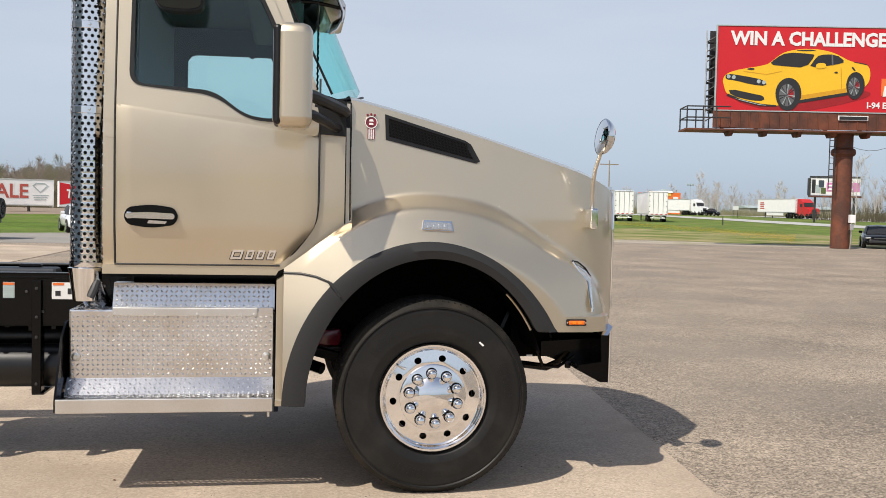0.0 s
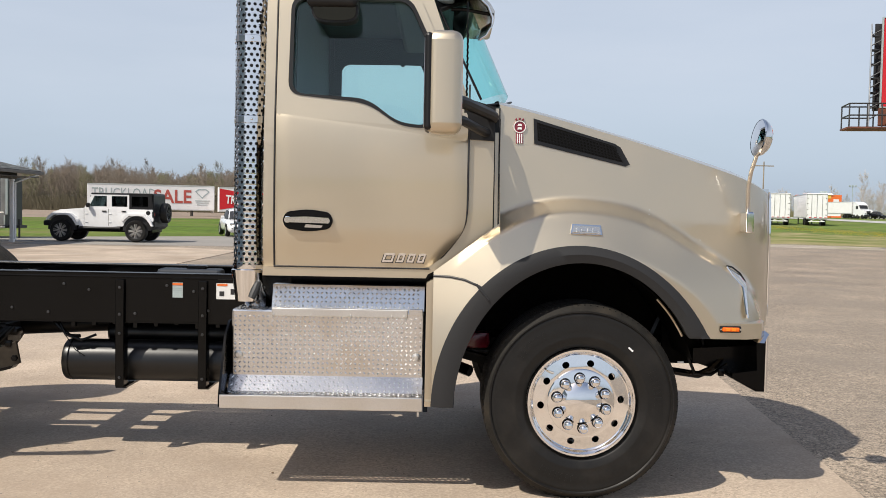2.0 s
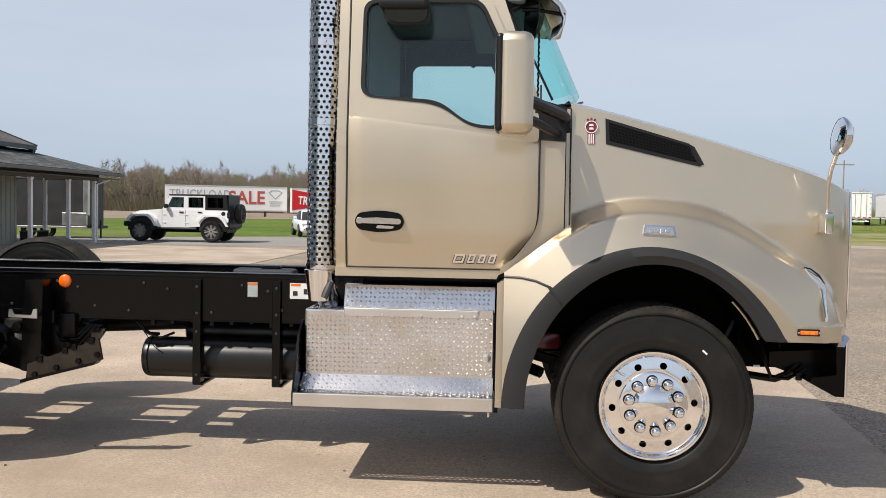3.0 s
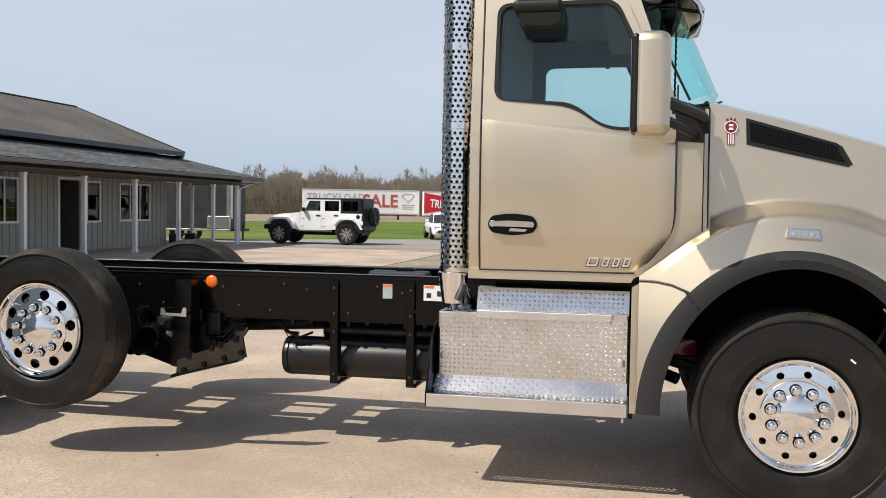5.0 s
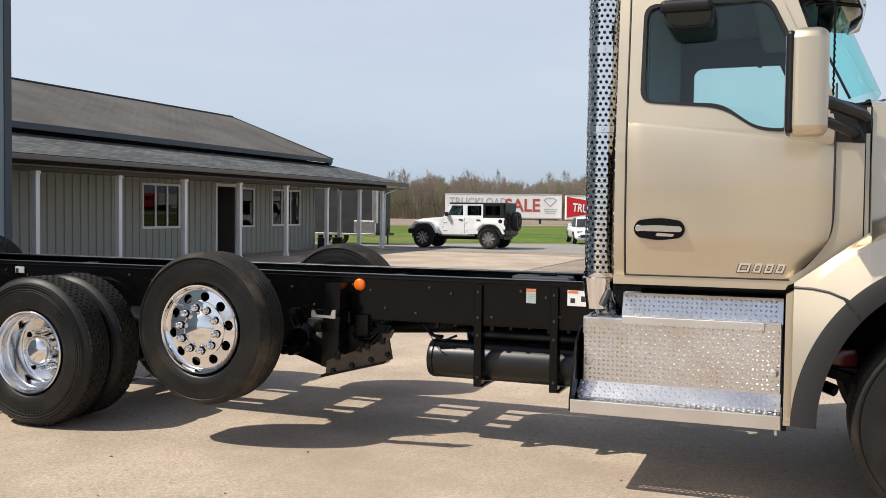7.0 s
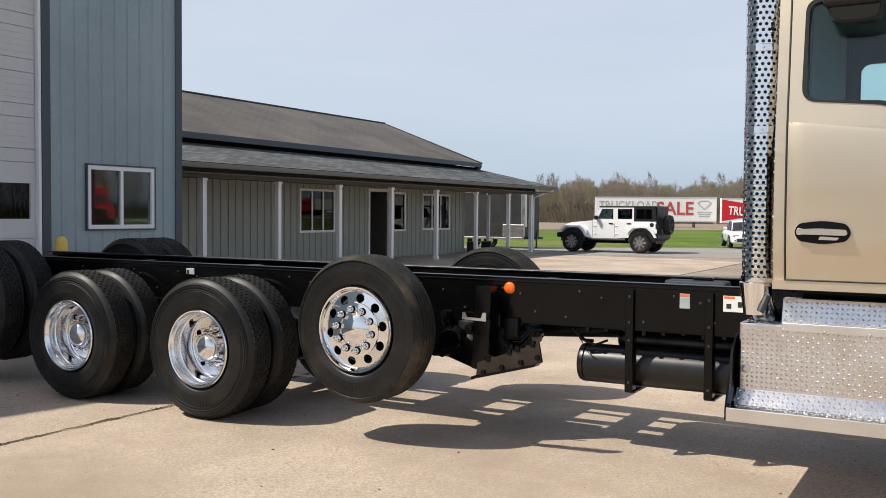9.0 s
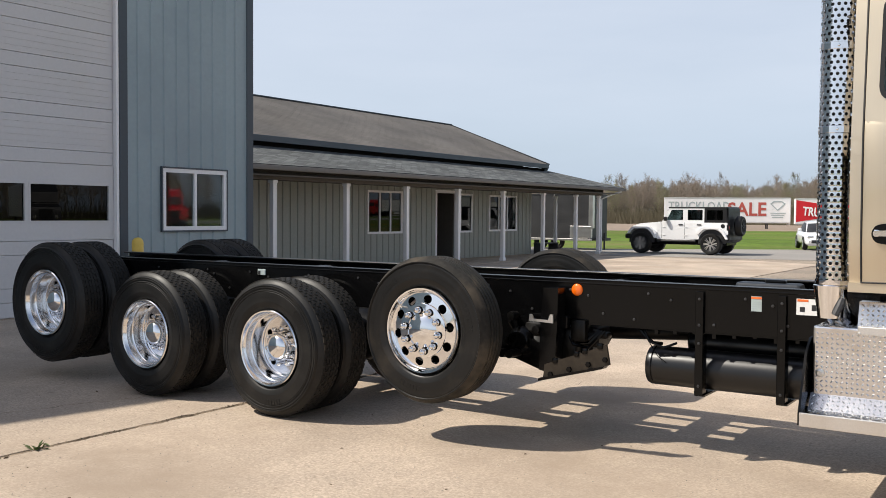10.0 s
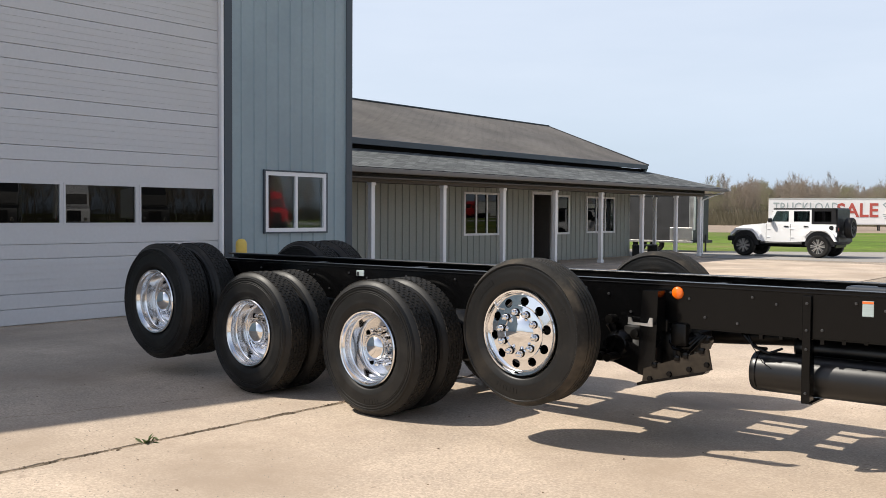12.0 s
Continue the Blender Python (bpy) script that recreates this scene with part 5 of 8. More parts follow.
# far roadside building and signs
inn = empty("far_restaurant", "far low building with an orange roof beyond the motorway", "building", (*polar(-22.35, 330), 1.2))
part("wall", solid(-7, 4.5, 0, 10, -1.3, 7.4, r=0.05), ORANGE, inn)
part("sign_band", solid(-7.1, 1.0, -0.1, 0.0, 6.2, 7.5, r=0.03), YELLOW, inn)
part("doorway", solid(1.8, 3.6, -0.08, 0.0, 3.5, 6.0), DECAL_WHITE, inn)
part("roof", prism([(-0.3, 7.35), (10.3, 7.35), (9.5, 7.9), (0.5, 7.9)], -4.5, 1.6, "x"), DECAL_WHITE, inn)
part("roof_unit", solid(-1.2, 0.6, 2, 4, 7.9, 8.6, r=0.05), SALE_GREY, inn)
up = empty("utility_pole", "wooden utility pole with a cross-arm", "pole", (*polar(-18.87, 190), 0))
part("mast", lathe([(0.16, 0), (0.11, 11.8), (0, 11.85)], 10, "z"), BARK, up)
part("crossarm", solid(-1.9, 1.9, -0.06, 0.06, 10.9, 11.1), BARK, up)


# ---- trees ----
def sprig(rng, size, leafy):
    """Verts and faces of one bare tree: a tapered trunk, limbs and a haze of twigs."""
    V, F, M = [], [], []

    def bar(a, b, r0, r1, n=4):
        d = (b - a).normalized()
        s = d.orthogonal().normalized()
        u = d.cross(s)
        k0 = len(V)
        for p, r in ((a, r0), (b, r1)):
            for k in range(n):
                V.append(p + r * (math.cos(2 * math.pi * k / n) * s + math.sin(2 * math.pi * k / n) * u))
        for k in range(n):
            F.append((k0 + k, k0 + (k + 1) % n, k0 + n + (k + 1) % n, k0 + n + k))
            M.append(0)

    def ribbon(a, b, w):
        s = (b - a).cross(Vector((rng.gauss(0, 1), rng.gauss(0, 1), 0.2))).normalized() * w
        k0 = len(V)
        V.extend((a - s, a + s, b))
        F.append((k0, k0 + 1, k0 + 2))
        M.append(0)

    def leaf(p, w):
        s, u = Vector((rng.gauss(0, 1), rng.gauss(0, 1), rng.gauss(0, 1))).normalized() * w, Vector((rng.gauss(0, 1), rng.gauss(0, 1), rng.gauss(0, 1))).normalized() * w
        k0 = len(V)
        V.extend((p - s, p + u, p + s))
        F.append((k0, k0 + 1, k0 + 2))
        M.append(1)

    h = size
    lean = Vector((rng.gauss(0, 0.03), rng.gauss(0, 0.03), 1))
    joints = [Vector((0, 0, -0.2)), lean * h * 0.3, lean * h * 0.6, lean * h * 0.95]
    rad = h * 0.009
    for k in range(3):
        bar(joints[k], joints[k + 1], rad * (1 - 0.3 * k), rad * (0.7 - 0.3 * k) + 0.01)
    for k in range(17):
        t = 0.2 + 0.76 * rng.random()
        base = lean * h * t
        ang = rng.random() * 2 * math.pi
        out = Vector((math.cos(ang), math.sin(ang), 1.1 + 1.0 * rng.random())).normalized()
        ln = h * (0.4 - 0.28 * t) * (0.7 + 0.5 * rng.random())
        tip = base + out * ln
        ribbon(base, tip, rad * 0.3)
        for j in range(9):
            q = base + (tip - base) * (0.2 + 0.8 * rng.random())
            e = q + (out * 0.9 + Vector((rng.gauss(0, 0.45), rng.gauss(0, 0.45), rng.gauss(0.4, 0.3)))) * ln * 0.4
            ribbon(q, e, 0.022)
            for i in range(4):
                g = q + (e - q) * rng.random()
                ribbon(g, g + Vector((rng.gauss(0, 0.4), rng.gauss(0, 0.4), rng.gauss(0.5, 0.35))) * h * 0.07, 0.018)
                if leafy and rng.random() < 0.8:
                    leaf(g + Vector((rng.gauss(0, 0.2), rng.gauss(0, 0.2), rng.gauss(0, 0.2))), 0.11)
    return V, F, M


rng = random.Random(4)
KINDS = [sprig(rng, 10.0, k > 4) for k in range(7)]


def woods(name, places, label, bark=None):
    V, F, M = [], [], []
    for x, y, s, a, kind in places:
        v, f, m = KINDS[kind]
        k0 = len(V)
        c, sn = math.cos(a), math.sin(a)
        V.extend((x + s * (c * p.x - sn * p.y), y + s * (sn * p.x + c * p.y), s * p.z) for p in v)
        F.extend(tuple(k0 + i for i in q) for q in f)
        M.extend(m)
    me = bpy.data.meshes.new(name)
    me.from_pydata(V, [], F)
    me.materials.append(bark or BARK)
    me.materials.append(LEAF)
    me.polygons.foreach_set("material_index", M)
    return tagged(new(name, me), label, "trees", kind="stuff")


def thicket(name, places, label, mat):
    """Low brush: many small ragged blades."""
    V, F = [], []
    for x, y, w, h in places:
        for k in range(26):
            px, py = x + rng.gauss(0, w), y + rng.gauss(0, w)
            hh = h * (0.4 + 0.7 * rng.random())
            d = rng.uniform(-0.5, 0.5)
            k0 = len(V)
            V.extend(((px - 0.09, py, -0.1), (px + 0.09, py + 0.05, -0.1), (px + d * hh, py + rng.gauss(0, 0.2), hh)))
            F.append((k0, k0 + 1, k0 + 2))
    me = bpy.data.meshes.new(name)
    me.from_pydata(V, [], F)
    me.materials.append(mat)
    return tagged(new(name, me), label, "brush", kind="stuff")


def stand(n, near, far, tall):
    """Trees of a wood in a wide arc; the leafing ones keep to a few drifts."""
    out = []
    for k in range(n):
        az, d = rng.uniform(3, 36), rng.uniform(near, far)
        drift = math.sin(az * 1.9 + 0.6) + 0.5 * math.sin(az * 4.3)
        kind = rng.randrange(5, 7) if drift > 0.75 or rng.random() < 0.08 else rng.randrange(5)
        size = rng.uniform(0.72, 0.9) if k % 26 else rng.uniform(0.95, 1.18)
        out.append((*polar(az, d), tall * size * (1.0 + 0.07 * math.sin(az * 0.7) + 0.05 * math.sin(az * 2.7)), rng.random() * 6.3, kind))
    return out


woods("far_woods", stand(1250, 205, 300, 0.98), "far line of bare brown spring woods with a few young leaves")
woods("far_woods", stand(900, 240, 330, 1.08), "grey bare trees standing deeper in the far woods", GREY_BARK)
spots = []
for k in range(150):
    az = rng.uniform(-38, -19)
    d = rng.uniform(420, 620)
    spots.append((*polar(az, d), rng.uniform(0.6, 1.5), rng.random() * 6.3, rng.randrange(5)))
for az, d, s in ((-24.2, 330, 1.5), (-25.2, 350, 1.2), (-28.6, 350, 1.25), (-32.6, 150, 1.05), (-26.4, 420, 1.1), (-33.6, 190, 0.9)):
    spots.append((*polar(az, d), s, rng.random() * 6.3, rng.randrange(5)))
woods("far_trees", spots, "scattered bare trees beyond the motorway", HAZE_TWIG)
thicket("field_brush", [(*polar(rng.uniform(2, 37), rng.uniform(195, 290)), 2.4, rng.uniform(1.2, 4.2)) for _ in range(3000)], "dry brown brush before the woods", BRUSH)
clumps = [(rng.uniform(-38, -18), rng.uniform(340, 460)) for _ in range(1300)]
thicket("roadside_brush", [(*polar(az, d), 4.0, rng.uniform(1.6, 3.4) * (1.25 + 0.5 * math.sin(az * 2.1) + 0.35 * math.sin(az * 5.3 + 1))) for az, d in clumps], "dry olive brush and saplings along the motorway", ROAD_BRUSH)

# unseen trees and brush, added to give the shop's panes a dark reflection
spots = [(rng.uniform(110, 190), rng.uniform(20, 170), rng.uniform(0.8, 1.2), rng.random() * 6.3, rng.randrange(7)) for _ in range(150)]
woods("side_woods", spots, "unseen bare trees added to darken the shop panes' reflections")
thicket("side_brush", [(rng.uniform(100, 125), rng.uniform(15, 170), 2.0, rng.uniform(3, 6)) for _ in range(420)], "unseen dense brush added to darken the shop panes' reflections", BRUSH)

# ---- the truck chassis ----
YC = 6.42
truck = empty("truck", "champagne-gold heavy truck chassis with bare black frame, parked", "truck", (-3.0, YC, 0))


def tp(name, bm, mat, parent=None, label="", **kw):
    ob = part(name, bm, mat, parent or truck, label, **kw)
    if parent is None:
        under(ob, truck)
    return ob


def both(name, make, mat, label="", **kw):
    """The same part on the near and the far side."""
    a = tp(name, make(), mat, None, label, **kw)
    bm = make()
    bmesh.ops.transform(bm, matrix=Matrix.Translation((0, 2 * YC, 0)) @ Matrix.Diagonal((1, -1, 1, 1)), verts=bm.verts[:])
    tp(name, bm, mat, None, label, **kw)
    return a


def shear_later(bm):
    for v in bm.verts:
        v.co.y += 0.10 * max(0.0, v.co.z - 1.55)
    return bm


# --- bonnet and front wings in one moulding ---
AX, AZ, AW, AH = 0.76, 0.50, 0.79, 0.91


def arch(x):
    t = (x - AX) / AW
    return AZ + AH * math.sqrt(max(0.0, 1 - t * t)) if abs(t) < 1 else AZ


def hood_top(x):
    if x < 0.33:
        return 1.225 + (x + 0.07) * 0.75
    u = (x - 0.33) / 1.57
    return 2.218 - 0.356 * u - 0.086 * u * u


def side_y(x, z):
    """The near side of bonnet and wing at a length and height."""
    u = max(0.0, (x - 0.33) / 1.57)
    y = 5.37 + 0.10 * u + 0.13 * max(0.0, z - 1.55)
    wide = AW if x < AX else AW + 0.15 * (1 - ease(1.15, 1.5, z))
    q = math.hypot((x - AX) / wide, (z - AZ) / AH)
    crown = max(0.0, q - 1.0)
    e = 0.08 * max(0.0, min(1.0, (x - 0.9) / 0.7))
    bulge = (0.262 - (0.3 + 0.12 * ease(0.45, 1.0, x)) * crown) * (1 - ease(1.19 + e, 1.305 + e, q) * (ease(0.08, 0.33, x) if x < 0.33 else 1.0))
    if x < 0.33:
        bulge = max(bulge, 0.12)
    y -= bulge
    if x > 1.6:
        y += 0.33 * ((x - 1.6) / 0.42) ** 2.4
    return y


def low(x):
    return max(arch(x), 0.92) if x > AX else max(arch(x), 0.53)


def hood_mesh():
    xs = [AX - AW * math.cos(math.pi * k / 44) for k in range(45)]
    xs = [x for x in xs if x < 1.45] + [1.45 + 0.018 * k for k in range(22)] + [1.85, 1.88, 1.91, 1.935, 1.955, 1.975, 1.99, 2.005, 2.02]
    xs = sorted(xs + [0.3299, 0.3301])
    vs = steps(0, 1, 64)
    rows = 1 + len(vs)
    bm = bmesh.new()
    cols = []
    for x in xs:
        lo, hi = low(x), hood_top(x)
        col = []
        for v in vs:
            z = lo + (hi - lo) * v
            col.append(Vector((x, side_y(x, z), z)))
        e = col[-1]
        if x >= 0.33:
            edge_y = e.y
            col = col[:-1]
            for k in range(9):
                t = k / 8
                yy = edge_y + (YC - edge_y) * t
                dome = 0.07 * (1 - (1 - t) ** 2.2)
                drop = 0.05 * (1 - min(1, t * 6)) ** 2
                nose = -0.04 * t * ease(1.7, 2.0, x)
                col.append(Vector((x + 0.05 * t * ease(1.5, 2.0, x), yy + (0.0 if k else 0.004), hi + dome - drop * 0.4 + nose)))
        cols.append(col)
    made = []
    for c in cols:
        made.append([bm.verts.new(p) for p in c])
    for a, b in zip(made, made[1:]):
        n = min(len(a), len(b))
        for j in range(n - 1):
            bm.faces.new((a[j], b[j], b[j + 1], a[j + 1]))
    # turned-in edge along the wheel opening
    inner = [bm.verts.new((c[0].co.x, c[0].co.y + 0.07, c[0].co.z + 0.005)) for c in made]
    for k in range(len(made) - 1):
        bm.faces.new((made[k][0], inner[k], inner[k + 1], made[k + 1][0]))
    # nose closes to the grille
    last = made[-1]
    back = [bm.verts.new((1.95, v.co.y + 0.05 if v.co.y < YC - 0.1 else v.co.y, v.co.z - 0.02)) for v in last]
    for j in range(len(last) - 1):
        bm.faces.new((last[j], back[j], back[j + 1], last[j + 1]))
    other = bm.copy()
    join(bm, other, Matrix.Translation((0, 2 * YC, 0)) @ Matrix.Diagonal((1, -1, 1, 1)))
    bmesh.ops.remove_doubles(bm, verts=bm.verts[:], dist=0.0005)
    return bm


hood = tp("bonnet", hood_mesh(), GOLD, None, "champagne-gold one-piece bonnet and wings", angle=50)
both("seal_band", lambda: shear_later(prism([(0.297, 1.5), (0.297, 2.178), (0.333, 2.178), (0.333, 1.5)], 5.37, 5.46, "y")), GOLD)
for x in (0.297, 0.325):
    both("bonnet_seal", lambda: shear_later(prism([(x, 1.45), (x, 2.181), (x + 0.008, 2.181), (x + 0.008, 1.45)], 5.362, 5.46, "y")), BLACK_PLASTIC)


def on_side(pts, lift, thick):
    """A thin plate that follows the bonnet's side: (x, z) corners of a four-sided outline."""
    (a, b, c, d) = pts

    def at(u, v):
        x = (a[0] * (1 - u) + b[0] * u) * (1 - v) + (d[0] * (1 - u) + c[0] * u) * v
        z = (a[1] * (1 - u) + b[1] * u) * (1 - v) + (d[1] * (1 - u) + c[1] * u) * v
        return x, z

    bm = bmesh.new()
    n, m = 10, 6
    g = {}
    for s in (0, 1):
        for i in range(n + 1):
            for j in range(m + 1):
                x, z = at(i / n, j / m)
                g[s, i, j] = bm.verts.new((x, side_y(x, z) - lift + s * thick, z))
    for i in range(n):
        for j in range(m):
            for s in (0, 1):
                bm.faces.new([g[s, *p] for p in ((i, j), (i + 1, j), (i + 1, j + 1), (i, j + 1))])
    ring = [(i, 0) for i in range(n)] + [(n, j) for j in range(m)] + [(i, m) for i in range(n, 0, -1)] + [(0, j) for j in range(m, 0, -1)]
    for p, q in zip(ring, ring[1:] + ring[:1]):
        bm.faces.new((g[0, *p], g[0, *q], g[1, *q], g[1, *p]))
    return bm


vent = tp("bonnet_vent", on_side([(0.53, 1.982), (1.065, 1.862), (1.0, 1.992), (0.525, 2.128)], 0.006, 0.02), BLACK_PLASTIC, hood, "black grille vent in the bonnet side")
tp("vent_tip", on_side([(1.06, 1.864), (1.085, 1.875), (1.03, 1.973), (0.995, 1.993)], 0.006, 0.02), BLACK_PLASTIC, vent)
tp("vent_mesh", on_side([(0.55, 2.0), (1.045, 1.885), (0.985, 1.982), (0.545, 2.105)], 0.0065, 0.01), UNDER, vent)
for k in range(24):
    u0 = 0.552 + k * 0.0195
    tp("vent_slat", on_side([(u0 + 0.012, 2.0 - (u0 - 0.545) * 0.234), (u0 + 0.02, 1.998 - (u0 - 0.545) * 0.234), (u0 + 0.004, 2.098 - (u0 - 0.535) * 0.27), (u0 - 0.004, 2.1 - (u0 - 0.535) * 0.27)], 0.0085, 0.008), VENT_BLACK, vent)
for k in range(5):
    d = 0.018 * (k + 0.6)
    tp("vent_rail", on_side([(0.55, 2.0 + d), (1.04 - d * 0.45, 1.886 + d), (1.04 - d * 0.45, 1.892 + d), (0.55, 2.006 + d)], 0.0088, 0.008), VENT_BLACK, vent)
tp("emblem", on_side([(0.425, 1.982), (0.465, 1.982), (0.465, 2.052), (0.425, 2.052)], 0.006, 0.01), DARK_RED, hood, "dark red and white maker's emblem")
for k in range(3):
    tp("emblem_bar", on_side([(0.43 + 0.012 * k, 1.982), (0.436 + 0.012 * k, 1.982), (0.436 + 0.012 * k, 2.037), (0.43 + 0.012 * k, 2.037)], 0.009, 0.008), DECAL_WHITE, hood)
bm = lathe([(0, -0.01), (0.034, -0.008), (0.04, 0.004)], 24, "y", (0.445, side_y(0.445, 2.077), 2.077))
tp("emblem_disc", bm, DARK_RED, hood)
bm = lathe([(0.031, -0.013), (0.036, -0.013), (0.036, -0.006), (0.031, -0.006)], 24, "y", (0.445, side_y(0.445, 2.077), 2.077), closed=True)
tp("emblem_ring", bm, DECAL_WHITE, hood)
for d in (-0.009, 0.011):
    tp("emblem_mark", on_side([(0.432, 2.077 + d - 0.006), (0.458, 2.077 + d - 0.006), (0.455, 2.077 + d + 0.006), (0.435, 2.077 + d + 0.006)], 0.013, 0.008), DECAL_WHITE, hood)
for q in (-0.02, 0.0, 0.02):
    tp("emblem_stud", lathe([(0, -0.012), (0.006, -0.01), (0.007, 0)], 10, "y", (0.445 + q, side_y(0.445, 2.122), 2.124 - abs(q) * 0.2)), DARK_RED, hood)
for x, z in ((1.2, 1.617), (1.195, 1.59), (1.5, 1.448)):
    tp("stone_chip", on_side([(x - 0.003, z - 0.002), (x + 0.003, z - 0.002), (x + 0.003, z + 0.002), (x - 0.002, z + 0.002)], 0.0015, 0.003), DECAL_WHITE, hood)
lamp = tp("side_lamp", on_side([(0.712, 1.48), (0.888, 1.473), (0.882, 1.526), (0.722, 1.532)], 0.01, 0.02), CHROME, hood, "clear side marker lamp")
tp("lamp_lens", on_side([(0.722, 1.487), (0.878, 1.481), (0.873, 1.518), (0.73, 1.524)], 0.017, 0.02), CLEAR_LENS, lamp)
for k in range(4):
    tp("lamp_cell", on_side([(0.745 + 0.03 * k, 1.492), (0.765 + 0.03 * k, 1.492), (0.765 + 0.03 * k, 1.51), (0.745 + 0.03 * k, 1.51)], 0.0195, 0.01), SATIN, lamp)
both("wing_corner", lambda: prism([(1.5, 5.185), (1.7, 5.19), (1.8, 5.24), (1.85, 5.34), (1.86, 5.55), (1.5, 5.55)], 0.912, 0.998, "z", r=0.014), GOLD)
both("marker_rim", lambda: solid(1.55, 1.668, 5.176, 5.2, 0.949, 0.986, r=0.006), BLACK_PLASTIC)
both("marker_lamp", lambda: solid(1.562, 1.656, 5.168, 5.18, 0.956, 0.979, r=0.005), AMBER, "amber side marker")
for x in (1.582, 1.614):
    both("marker_cell", lambda: solid(x, x + 0.022, 5.1665, 5.17, 0.96, 0.975, r=0.001, seg=1), AMBER_BRIGHT)
for x in (1.5555, 1.6625):
    both("marker_screw", lambda: lathe([(0, -0.003), (0.004, -0.002), (0.005, 0.0)], 8, "y", (x, 5.176, 0.967)), SATIN)


def side_tube(pts, r, lift):
    """A thin rod lying on the bonnet's side along (x, z) points."""
    return tube([(x, side_y(x, z) - lift, z) for x, z in pts], r, 8)


LAMP_IN = [(1.622, 1.303), (1.654, 1.258), (1.685, 1.222), (1.716, 1.188), (1.722, 1.07), (1.73, 1.022)]
LAMP_OUT = [(1.624, 1.305), (1.66, 1.299), (1.712, 1.264), (1.75, 1.214), (1.75, 1.052), (1.745, 1.022)]


def lens():
    """The lamp's clear cover, bulging a little out of the wing's corner."""
    bm = bmesh.new()
    rows = []
    for a, b in zip(LAMP_IN, LAMP_OUT):
        row = []
        for k in range(7):
            t = k / 6
            x, z = a[0] + (b[0] - a[0]) * t, a[1] + (b[1] - a[1]) * t
            row.append(bm.verts.new((x, 5.275 + 0.065 * ease(1.05, 1.25, z) + 0.04 * t * t - 0.012 * math.sin(math.pi * t), z)))
        row = [bm.verts.new((row[0].co.x, 5.5, row[0].co.z))] + row + [bm.verts.new((row[-1].co.x, 5.5, row[-1].co.z))]
        rows.append(row)
    for a, b in zip(rows, rows[1:]):
        for k in range(8):
            bm.faces.new((a[k], a[k + 1], b[k + 1], b[k]))
    return bm


head = tp("headlamp", lens(), CLEAR_LENS, hood, "slim clear headlamp with a chrome rim")
tp("headlamp_rim", tube([(x, 5.271 + 0.065 * ease(1.05, 1.25, z), z) for x, z in LAMP_IN], 0.009, 8), CHROME, head, "bright chrome rim")
tp("headlamp_brow", tube([(x, 5.34 + 0.017 * k, z + 0.003) for k, (x, z) in enumerate(LAMP_OUT[:4])], 0.005, 8), BLACK_PLASTIC, head)


# --- dark flare round the wheel opening ---
def flare():
    bm = bmesh.new()
    rings = []
    for k in range(53):
        th = math.radians(178.5 - k * (178.5 - 26) / 52)
        c, s = math.cos(th), math.sin(th)
        xo, zo = AX + (AW + 0.004) * c + 0.036 * max(0.0, c) ** 3, AZ + (AH + 0.004) * s
        xi, zi = 0.78 + 0.69 * c, AZ + 0.82 * s
        if c > 0:
            zo, zi = max(zo, 0.914), max(zi, 0.914)
        xm, zm = (xo + xi) / 2, (zo + zi) / 2
        yo = side_y(max(-0.02, min(1.48, xo)), max(zo, low(xo))) - 0.006
        ring = [(xo, yo + 0.02, zo), (xo, yo, zo), (xm, yo - 0.018, zm), (xi, yo - 0.005, zi), (xi + 0.004 * c, yo + 0.06, zi + 0.004 * s), (xo, yo + 0.07, zo)]
        rings.append([bm.verts.new(p) for p in ring])
    for a, b in zip(rings, rings[1:]):
        for j in range(6):
            bm.faces.new((a[j], a[(j + 1) % 6], b[(j + 1) % 6], b[j]))
    bm.faces.new(rings[0])
    bm.faces.new(rings[-1][::-1])
    return bm


both("wing_lip", lambda: tube([(0.775 + 0.678 * math.cos(a), 5.23, AZ + 0.812 * math.sin(a)) for a in steps(radians(31), radians(50), 10)], 0.007, 8), GOLD)
both("wing_flare", flare, GREY_FLARE, "dark grey rubber flare round the wheel opening")
tp("wing_gap", side_tube([(-0.03, 1.232), (0.06, 1.23), (0.14, 1.216), (0.22, 1.184), (0.3, 1.132)], 0.0065, 0.002), PRINT_BLACK)
tp("flare_joint", side_tube([(0.202, 1.196), (0.236, 1.154), (0.27, 1.112)], 0.006, 0.021), PRINT_BLACK)
both("wing_foot", lambda: prism([(-0.068, 0.512), (-0.068, 0.54), (0.07, 0.54), (0.07, 0.512)], 5.16, 5.3, "y", r=0.008), GOLD)
both("wheel_liner", lambda: grid(lambda u, v: (0.78 + 0.685 * math.cos(u), 5.25 + v * 0.75, 0.5 + 0.82 * math.sin(u)), steps(0.35, math.pi + 0.02, 24), [0, 1]), UNDER)
both("steering_box", lambda: solid(0.13, 0.32, 5.8, 5.87, 0.74, 0.85, r=0.03), DARK_RED, "dim red steering gear in the wheel arch")
# dark sheet before the frame rail, in place of shade in the arch
both("liner_wall", lambda: solid(-0.05, 1.62, 5.88, 5.9, 0.86, 1.42), UNDER)

both("wing_edge", lambda: prism([(-0.068, 0.535), (-0.068, 1.19), (0.0, 1.23), (0.0, 0.535)], 5.2, 5.3, "y", r=0.012), GOLD)

